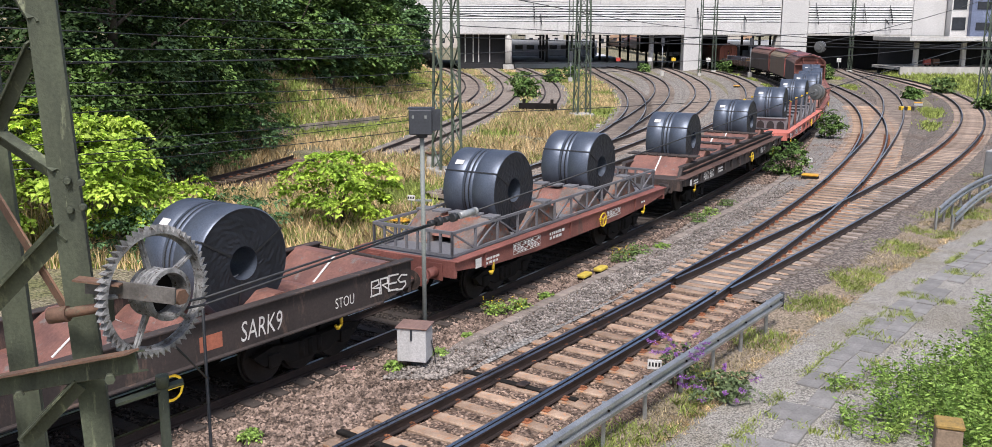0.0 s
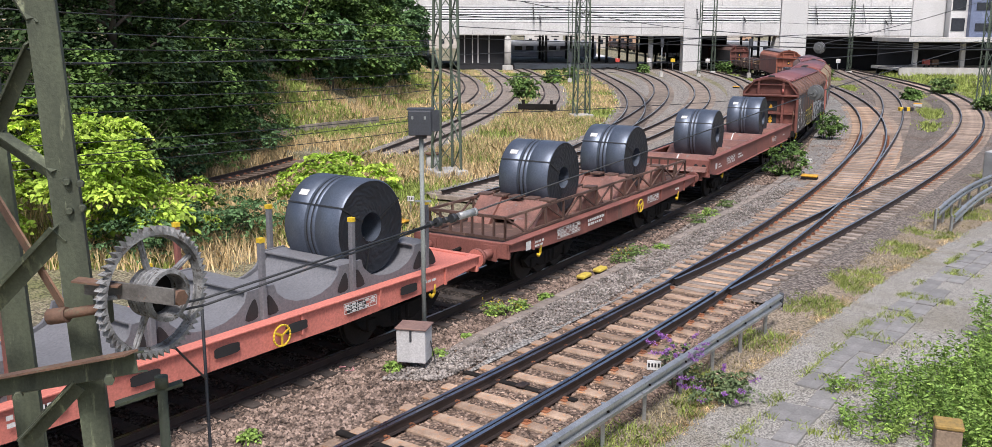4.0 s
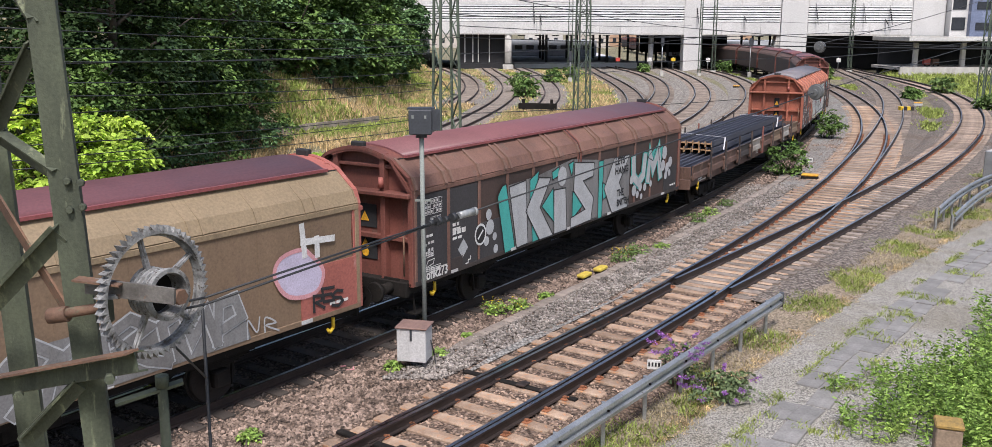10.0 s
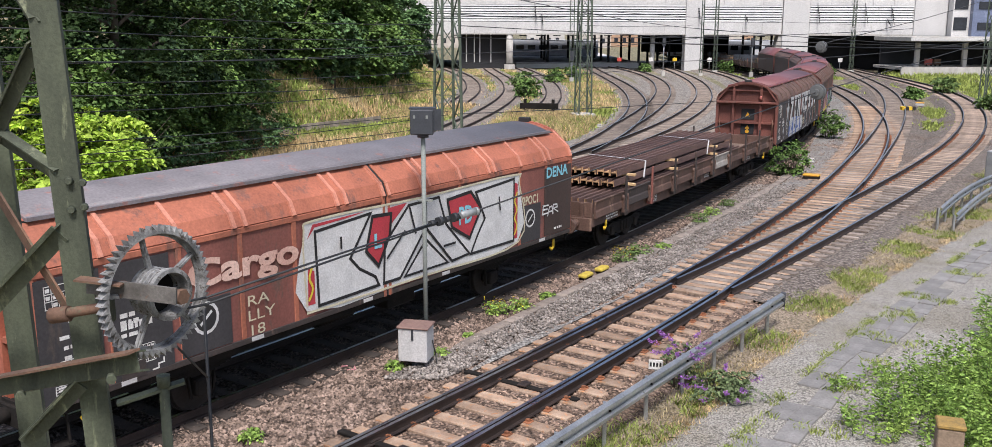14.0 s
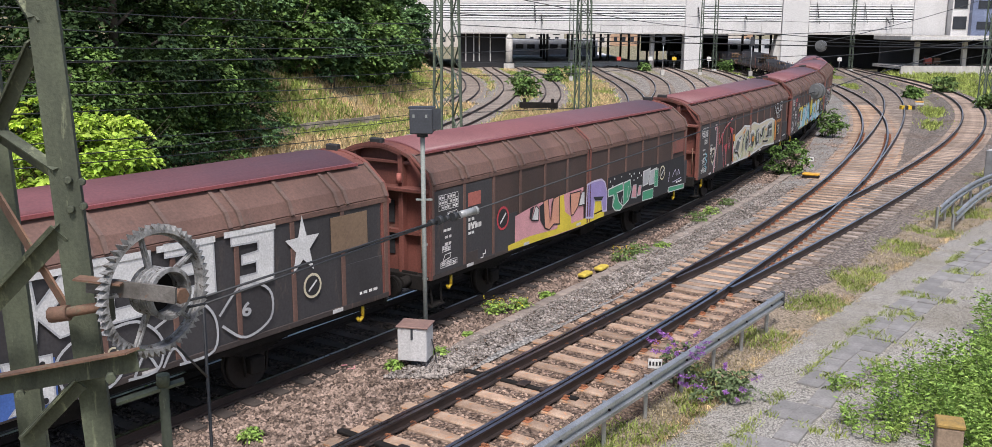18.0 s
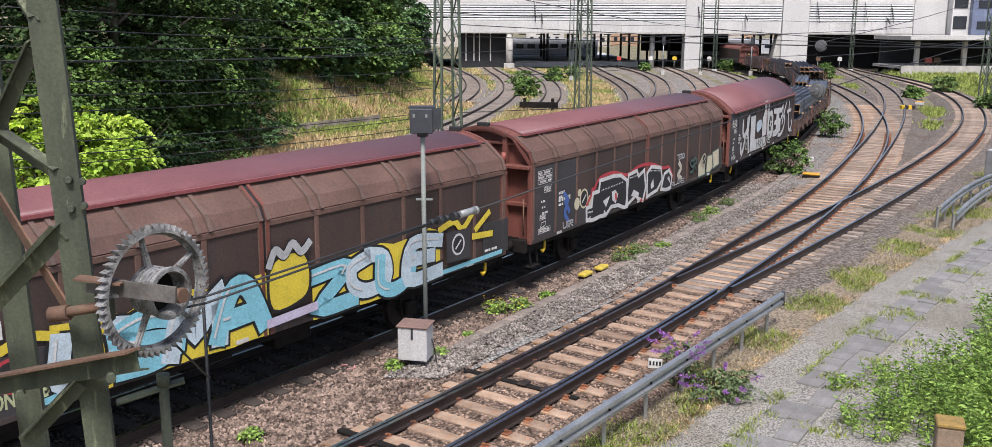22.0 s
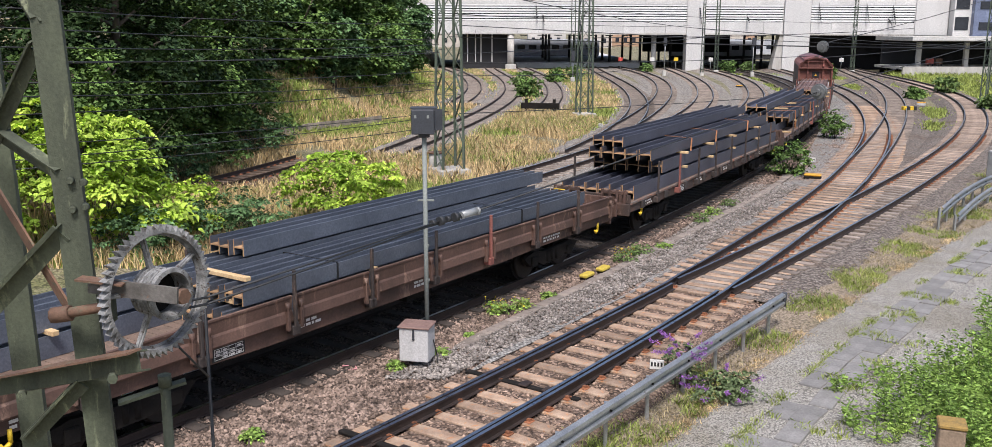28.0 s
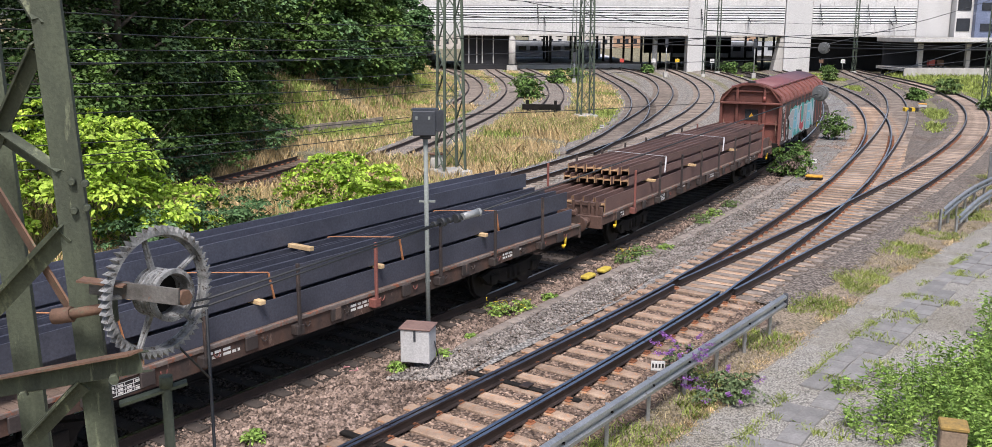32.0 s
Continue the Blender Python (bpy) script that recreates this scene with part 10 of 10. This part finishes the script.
def d_q(t, L):
    a = -L / 2
    std_marks(t, L, 90, hazard=False)
    strokes(t, [[(3.05, 1.58), (3.49, 1.96), (3.88, 2.22), (4.8, 2.26), (5.74, 2.07), (6.62, 2.21), (7.64, 2.16), (8.59, 1.92), (9.17, 1.87), (9.52, 1.53)]], .1, G["red"], y=-1.43)
    slab_letters(t, [[(3.06, 1.17), (3.04, 1.51), (3.36, 1.51), (3.43, 1.86), (3.81, 1.86), (3.87, 2.15), (4.8, 2.16), (5.29, 2.11), (5.74, 1.91), (5.82, 1.12), (5.59, 1.12), (5.15, 1.26), (4.66, 1.29), (4.3, 1.1), (3.95, 1.14), (3.45, 1.11)], [(5.73, 1.14), (5.87, 2.05), (6.48, 2.1), (6.62, 1.91), (7.05, 2.05), (7.22, 1.5), (7.02, 1.11), (6.61, 1.24), (6.47, 1.35), (6.06, 1.23)], [(7.34, 1.17), (7.31, 1.92), (7.64, 2.08), (8.43, 1.95), (8.59, 1.56), (8.19, 1.27), (7.61, 1.21)], [(8.51, 1.25), (8.76, 1.71), (9.17, 1.78), (9.44, 1.55), (9.36, 1.19), (8.93, 1.17)]], P_BLACKP, G["white"], .11, y=-1.436)
    slab_letters(t, [[(4.08, 1.54), (4.55, 1.63), (4.3, 1.33)], [(4.67, 1.72), (4.89, 1.75), (5.13, 1.59), (4.96, 1.34), (4.72, 1.47)], [(6.06, 1.39), (6.27, 1.56), (6.69, 1.39), (6.61, 1.28)], [(7.61, 1.52), (7.8, 1.7), (7.87, 1.42), (7.64, 1.38)], [(4.07, 1.12), (4.19, 1.28), (4.39, 1.1)], [(3.1, 1.2), (3.3, 1.26), (3.24, 1.15)], [(9.01, 1.53), (9.18, 1.59), (9.27, 1.34)]], G["white"], y=-1.446)
    slab_letters(t, [[(4.86, 1.64), (4.98, 1.66), (5.05, 1.44), (4.93, 1.43)], [(6.7, 1.14), (6.93, 1.22), (6.97, 1.08)]], G["red"], y=-1.4525)
    dots(t, [(a + x, z, .025) for (x, z), in [[(3.98, 1.86)], [(4.08, 1.87)], [(4.18, 1.87)], [(4.29, 1.87)], [(4.39, 1.87)], [(4.5, 1.88)], [(4.6, 1.88)], [(4.71, 1.88)], [(4.82, 1.88)], [(4.93, 1.89)], [(5.04, 1.89)], [(5.15, 1.89)], [(5.26, 1.9)], [(5.38, 1.9)], [(5.96, 1.95)], [(6.04, 1.95)], [(6.12, 1.95)], [(6.21, 1.95)], [(6.29, 1.96)], [(6.37, 1.96)], [(6.45, 1.96)], [(6.54, 1.96)], [(7.49, 1.97)], [(7.6, 1.96)], [(7.7, 1.95)], [(7.81, 1.93)], [(7.92, 1.92)], [(8.03, 1.91)], [(8.14, 1.89)], [(8.25, 1.88)], [(5.78, 1.86)], [(5.78, 1.77)], [(5.77, 1.68)], [(5.77, 1.59)], [(5.77, 1.5)], [(5.77, 1.41)], [(5.77, 1.32)], [(5.77, 1.23)], [(3.11, 1.38)], [(3.17, 1.38)], [(3.24, 1.37)], [(3.3, 1.37)], [(3.37, 1.37)]]], G["white"], -1.454)
    strokes(t, [[(1.7, 2.1), (1.9, 1.9), (1.75, 1.6), (1.95, 1.35)], [(1.75, 1.9), (2.0, 1.6)]], .13, G["blue"])
    burner(t, "UTR", 1.65, 2.2, 1.2, 1.4, [G["silver"]], P_CHAR2, 41, .04, .01)
    round_mark(t, a + 2.88, 1.8, .26, G["cream"])
    dots(t, [(a + 2.46, 1.72, .16), (a + 2.6, 2.0, .1), (a + 3.26, 1.7, .14)], G["cream"])
    dots(t, [(a + 3.1, 1.5, .09), (a + 3.4, 1.95, .08)], G["red"])
    letters(t, "TETRO", a + 9.9, a + 10.6, 2.0, 2.2, G["silver"])
    strokes(t, [[(10.1, 1.9), (10.3, 1.7), (10.05, 1.5), (10.35, 1.35)]], .1, G["cream"], G["white"], .03)
    burner(t, "RUSE", 9.4, 10.6, 1.15, 1.32, [G["silver"]], P_CHAR2, 43, .03, .01)
    burner(t, "SR", 11.2, 11.8, 1.4, 1.9, [P_TEALD], P_CHAR2, 45, .07, .01)
    slab_letters(t, [[(12.02, 1.15), (12, 1.61), (12.41, 1.9), (12.74, 1.75), (12.77, 1.17)], [(12.87, 1.21), (12.95, 1.82), (13.51, 1.82), (13.66, 1.35), (13.32, 1.19)], [(13.55, 1.26), (13.51, 1.9), (14.2, 1.97), (14.31, 1.35)]], G["cream"], P_TEALD, .05, y=-1.436)
    round_mark(t, a + 12.5, 1.75, .2, G["cream"], y=-1.48)


def d_r(t, L):
    a = -L / 2
    std_marks(t, L, 95, hazard=False)
    w = G["white"]
    o = .3
    sh = lambda q: [(x + o, z) for x, z in q]
    strokes(t, [sh(q) for q in ([(1.72, 2.65), (1.75, 2.2), (2.0, 2.05), (2.4, 2.15), (2.5, 2.7)], [(2.2, 2.1), (1.95, 1.6), (1.7, 1.38), (1.5, 1.5), (1.5, 1.75)], [(2.2, 2.1), (2.4, 2.2), (2.7, 1.9), (2.85, 1.3)], [(2.75, 2.8), (2.6, 2.1)])], .2, w, label="white block lettering sprayed across the wall")
    slab_letters(t, [sh(q) for q in ([(3.1, 2.72), (3.95, 2.72), (3.95, 1.7), (6.3, 1.62), (6.3, 1.2), (3.12, 1.26)], [(5.62, 3.2), (6.2, 3.2), (6.15, 2.8), (6.3, 2.65), (6.2, 1.7), (5.4, 1.66), (5.3, 1.95), (5.32, 2.45), (5.65, 2.75)], [(6.35, 3.18), (6.58, 3.18), (6.6, 2.65), (7.2, 2.7), (7.5, 2.4), (7.55, 1.7), (7.3, 1.45), (6.35, 1.45)],
                     [(7.6, 2.72), (9.3, 2.66), (9.3, 2.45), (8.8, 2.42), (8.85, 2.2), (9.25, 2.15), (9.2, 1.6), (8.3, 1.42), (7.6, 1.45), (7.6, 1.7), (8.2, 1.75), (8.2, 1.95), (7.85, 1.98), (7.85, 2.15), (8.2, 2.2), (8.2, 2.45), (7.6, 2.5)])], w, y=-1.434)
    dots(t, [(a + 6.95 + o, 2.12, .34)], P_BLACKP, -1.44)
    for k in range(3):
        dx, dz = .32 * math.cos(k * 1.047 + .3), .32 * math.sin(k * 1.047 + .3)
        strokes(t, [[(6.95 + o - dx, 2.12 - dz), (6.95 + o + dx, 2.12 + dz)]], .06, w, y=-1.442 - .001 * k, smooth=False)
    strokes(t, [sh(q) for q in ([(9.3, 2.5), (9.6, 2.7), (9.6, 2.3), (9.35, 2.2)], [(10.4, 2.85), (9.9, 2.3), (9.6, 1.9)], [(9.9, 2.3), (10.2, 2.0), (9.9, 1.6), (9.3, 1.4), (8.8, 1.42)], [(11.1, 2.8), (11.1, 1.9), (11.3, 1.5), (11.7, 1.4), (11.95, 1.7), (11.8, 1.85)], [(10.7, 2.35), (11.6, 2.4)])], .17, w)
    slab_letters(t, [sh([(4.2, 2.3), (4.6, 2.45), (5.1, 2.4), (5.15, 2.1), (4.4, 1.95)])], G["ice"], smooth=True)
    burner(t, "YKOURE", 4.2 + o, 7.0 + o, 1.25, 1.6, [w], P_BLACKP, 46, .04, .015, y=-1.446)
    round_mark(t, a + 2.5 + o, 1.68, .26, G["cream"])


def d_v(t, L):
    std_marks(t, L, 97)
    burner(t, "SAKUREN", 2.5, 10.8, 1.2, 2.5, [G["silver"], G["cyan"], G["ice"], G["red"]], G["white"], 43, .36, .05, G["teal"])


grey_first = lambda L: [(.14, 1.2, 1.18, 2.95, P_CHAR), (1.32, 2.38, 1.18, 2.95, P_CHAR), (2.5, 3.5, 1.18, 2.0, P_CHAR), (L - 1.2, L - .2, 1.18, 1.95, P_CHAR)]
hood_wagon(79.32, 94.0, "brown sliding-wall wagon with a maroon roof and yellow and white graffiti", P_CHAR2, P_BROWN, P_ROOF, P_END, d_h1, first_panel=grey_first(14.6))
hood_wagon(95.3, 109.97, "tan sliding-wall wagon with red fields, maroon roof and colourful graffiti", P_TANDARK, P_TAN, P_ROOF, P_REDP, d_h2,
           first_panel=[(.12, 2.42, 1.15, 2.0, P_REDP), (.12, 2.42, 2.02, 3.0, P_REDP), (13.1, 14.5, 1.15, 2.1, P_REDP)], posts=False)
hood_wagon(111.4, 126.1, "dark brown sliding-wall wagon with silver and teal graffiti", P_CHAR2, P_BROWN, P_ROOF, P_END, d_h3, first_panel=grey_first(14.5))
F1, F2 = (127.3, 146.4), (163.7, 183.0)
flat_wagon(*F1, "brown flat wagon with drop sides carrying steel sections", P_SILLBR, True, [P_SILLBR, P_SILLBR, P_SILLBR, P_SILLDK, mat("grey_board", (.36, .34, .31), (.22, .19, .16), rough=.75, s1=1.2, s2=25, streak=3, wear=(.16, .10, .07), wear_amt=.45), P_SILLBR, P_TANDARK, mat("grey_board", (.4, .4, .4)), P_TANDARK])
beam_load(*F1, "dark steel sections stacked on a flat wagon", [(.3, 18.2, -1.15, 1.15, 9, 0, .36, P_BEAM_DARK), (4.0, 17.2, -1.0, 1.0, 7, .40, .22, P_BEAM_DARK), (4.2, 17.4, -.9, .9, 7, .63, .22, P_BEAM_DARK)],
          [(5.5, -1.0, 1.0, .4, .86, 1.0), (15.5, -1.0, 1.0, .4, .86, 1.0)], [], P_STRAPW)
hood_wagon(147.7, 162.45, "orange sliding-wall wagon with a grey roof, dark panels and big graffiti", P_REDBR, P_ORANGE, P_ROOFGREY, P_ORANGE_END, d_j, first_panel=[(.14, 1.12, 1.18, 2.95, P_CHAR), (1.26, 2.3, 1.18, 2.95, P_CHAR), (2.45, 3.45, 1.2, 2.05, P_CHAR), (12.3, 13.2, 1.2, 2.1, P_CHAR), (13.4, 14.7, 1.2, 2.9, P_CHAR2)], post_m=P_ORANGE)
flat_wagon(*F2, "brown flat wagon with drop sides carrying rusty steel sections", P_SILLBR, True, [P_SILLBR, P_SILLDK, P_SILLBR, P_SILLBR, P_SILLBR, mat("grey_board", (.42, .41, .38)), P_SILLBR, P_SILLBR, P_SILLBR])
beam_load(*F2, "rusty brown steel sections stacked on a flat wagon", [(.4, 15.0, -1.15, 1.15, 10, 0, .42, P_BEAM_RUST), (2.2, 14.0, -1.05, 1.05, 9, .52, .20, P_BEAM_RUST), (2.4, 14.2, -1.05, 1.05, 9, .80, .20, P_BEAM_RUST)],
          [(4.5, -1.05, 1.05, .5, 1.01, .6), (11.0, -1.05, 1.05, .5, 1.01, .6)], [(x, -1.3, 1.3, z) for x in (3.2, 7.0, 11.5) for z in (.43, .72)], P_STRAPW)
hood_wagon(184.2, 199.05, "dark brown sliding-wall wagon with white graffiti and stars", P_CHAR, P_BROWN2, P_ROOF, P_END, d_m, first_panel=grey_first(14.8))
hood_wagon(200.25, 214.9, "dark brown sliding-wall wagon with pink, yellow and green graffiti", P_CHAR2, P_BROWN2, P_ROOF, P_END, d_n, first_panel=grey_first(14.9))
hood_wagon(216.1, 230.8, "dark brown sliding-wall wagon with cream and green graffiti", P_CHAR2, P_BROWN2, P_ROOF, P_END, d_o, first_panel=grey_first(14.9))
hood_wagon(231.9, 246.55, "dark brown sliding-wall wagon with blue and yellow graffiti", P_CHAR2, P_BROWN2, P_ROOF, P_END, d_p, first_panel=grey_first(14.9))
hood_wagon(247.6, 262.2, "dark brown sliding-wall wagon with black and white graffiti", P_CHAR2, P_BROWN2, P_ROOF, P_END, d_q, first_panel=grey_first(14.9))
hood_wagon(263.2, 276.2, "dark brown wagon with an arched maroon roof and white graffiti", P_CHAR2, P_CHAR2, P_ROOF, P_END, d_r, style="arc", first_panel=[(.14, 1.2, 1.18, 2.98, P_CHAR), (1.32, 2.1, 1.18, 2.98, P_CHAR)], post_m=P_CHAR)
S1, S2, S3, S4, S5 = (277.5, 296.3), (297.4, 316.0), (317.2, 335.9), (337.2, 355.8), (357.0, 375.9)
flat_wagon(*S1, "brown flat wagon with drop sides carrying blue-grey steel beams", P_SILLBR, True)
beam_load(*S1, "blue-grey steel beams stacked on a flat wagon", [(.4, 18.6, -1.2, 1.2, 6, 0, .42, P_BEAM_BLUE), (2.6, 18.2, -1.15, 1.15, 6, .50, .32, P_BEAM_BLUE), (2.7, 18.3, -1.15, 1.15, 6, .86, .32, P_BEAM_BLUE)],
          [(4.5, -1.15, 1.15, .5, 1.18, 0), (13.5, -1.15, 1.15, .5, 1.18, 0)], [(x, -1.3, 1.25, .43) for x in (4.0, 8.5, 13.5)])
flat_wagon(*S2, "brown flat wagon with drop sides carrying blue-grey steel beams", P_SILLBR, True)
beam_load(*S2, "blue-grey steel beams stacked unevenly on a flat wagon", [(.8, 17.5, .25, 1.2, 3, 0, .36, P_BEAM_BLUE), (5.0, 17.6, -1.2, .2, 5, 0, .34, P_BEAM_BLUE), (1.2, 17.0, .3, 1.2, 3, .42, .36, P_BEAM_BLUE), (5.2, 17.2, -1.2, .2, 5, .42, .30, P_BEAM_BLUE), (6.5, 17.4, .3, 1.2, 3, .82, .30, P_BEAM_BLUE)],
          [(7.5, -1.2, .2, .4, .74, 0), (14.0, -1.2, .2, .4, .74, 0)], [(2.6, .1, .9, .38), (5.4, -.9, .2, .37), (5.6, -.9, .4, .74), (8.5, -1.3, 0, .37)])
flat_wagon(*S3, "dark brown stake wagon carrying dark steel beams", P_SILLRUST, False)
beam_load(*S3, "dark grey steel beams stacked high on a stake wagon", [(.6, 18.6, -1.2, 1.2, 6, 0, .42, P_BEAM_DARK), (3.0, 18.4, -1.2, 1.2, 6, .50, .40, P_BEAM_DARK), (2.2, 17.0, -1.1, 1.0, 5, .98, .34, P_BEAM_DARK), (2.4, 17.2, -.1, 1.0, 3, 1.34, .32, P_BEAM_DARK)],
          [(6.0, -1.15, 1.0, 0.5, 1.33, .6), (9.0, -1.15, 1.0, .5, 1.33, .6), (13.5, -1.15, 1.0, .5, 1.33, .6)], [(x, -1.35, .6, z) for x in (5.2, 8.2, 11.2, 15.0) for z in (.42, .90)], P_STRAPO)
flat_wagon(*S4, "dark brown stake wagon carrying dark steel beams", P_SILLRUST, False)
beam_load(*S4, "dark grey steel beams stacked high on a stake wagon", [(.9, 18.3, .72, 1.2, 1, 0, .42, P_BEAM_DARK), (1.5, 18.3, .08, .56, 1, 0, .42, P_BEAM_DARK), (1.2, 18.3, -.66, -.18, 1, 0, .42, P_BEAM_DARK), (5.2, 18.3, -1.2, -.72, 1, 0, .42, P_BEAM_DARK), (2.8, 18.2, .36, 1.15, 2, .48, .42, P_BEAM_DARK), (2.9, 18.2, -.36, .32, 2, .48, .42, P_BEAM_DARK), (2.7, 18.1, -1.15, -.42, 2, .48, .42, P_BEAM_DARK), (3.2, 18.0, .05, 1.1, 2, .94, .36, P_BEAM_DARK)],
          [(5.0, -1.15, .03, .0, .91, -1.0), (8.0, -1.15, .03, .0, .91, -1.1), (11.5, -1.15, .03, .0, .91, -1.0), (15.0, -1.15, .03, .0, .91, -1.0)], [(2.4, -1.3, -.7, 0), (5.4, -.7, 0, .91), (9.4, -.6, 0, .91), (4.4, -1.32, -.6, .42), (7.5, -1.32, -.6, .42), (10.6, -1.32, -.6, .42), (14.2, -1.32, -.6, .42)], P_STRAPO)
flat_wagon(*S5, "brown stake wagon carrying rusty dark steel beams", P_SILLBR, False)
beam_load(*S5, "rusty dark steel beams on a stake wagon", [(.5, 18.8, -1.2, 1.2, 7, 0, .40, P_BEAM_RUST), (2.4, 18.2, -1.1, 1.1, 8, .48, .24, P_BEAM_RUST), (2.6, 18.4, -1.0, 1.0, 7, .76, .24, P_BEAM_RUST)],
          [(5.5, -1.1, 1.1, .5, 1.01, .5), (12.0, -1.1, 1.1, .5, 1.01, .5)], [(x, -1.35, .6, .41) for x in (4.0, 8.0, 13.0)], P_STRAPW)
hood_wagon(377.2, 391.9, "red-brown sliding-wall wagon with turquoise graffiti", P_CHAR2, P_REDBR, P_ROOF, P_END, d_v)


# ---- how it all moves ----
def travelled(t):
    d = 0.0
    for a, b, va, vb in zip(SPEED_T[:-1], SPEED_T[1:], SPEED_V[:-1], SPEED_V[1:]):
        if t > a:
            u = min(t, b) - a
            d += va * u + (vb - va) / (b - a) * u * u / 2
    return d


def wagon_pose(front, rear, t):
    mid, half = (front + rear) / 2 - travelled(t), (rear - front) * 0.32
    x0, y0, _ = train_at(mid - half)
    x1, y1, _ = train_at(mid + half)
    return pose((x0 + x1) / 2, (y0 + y1) / 2, 0, 0, 0, math.degrees(math.atan2(y1 - y0, x1 - x0)))


def motions():
    times = [0.5 * i for i in range(65)]
    for ob, front, rear, shift in MOVERS:
        walk(ob, [(t, wagon_pose(front, rear, t) @ Matrix.Translation(shift)) for t in times])


motions()
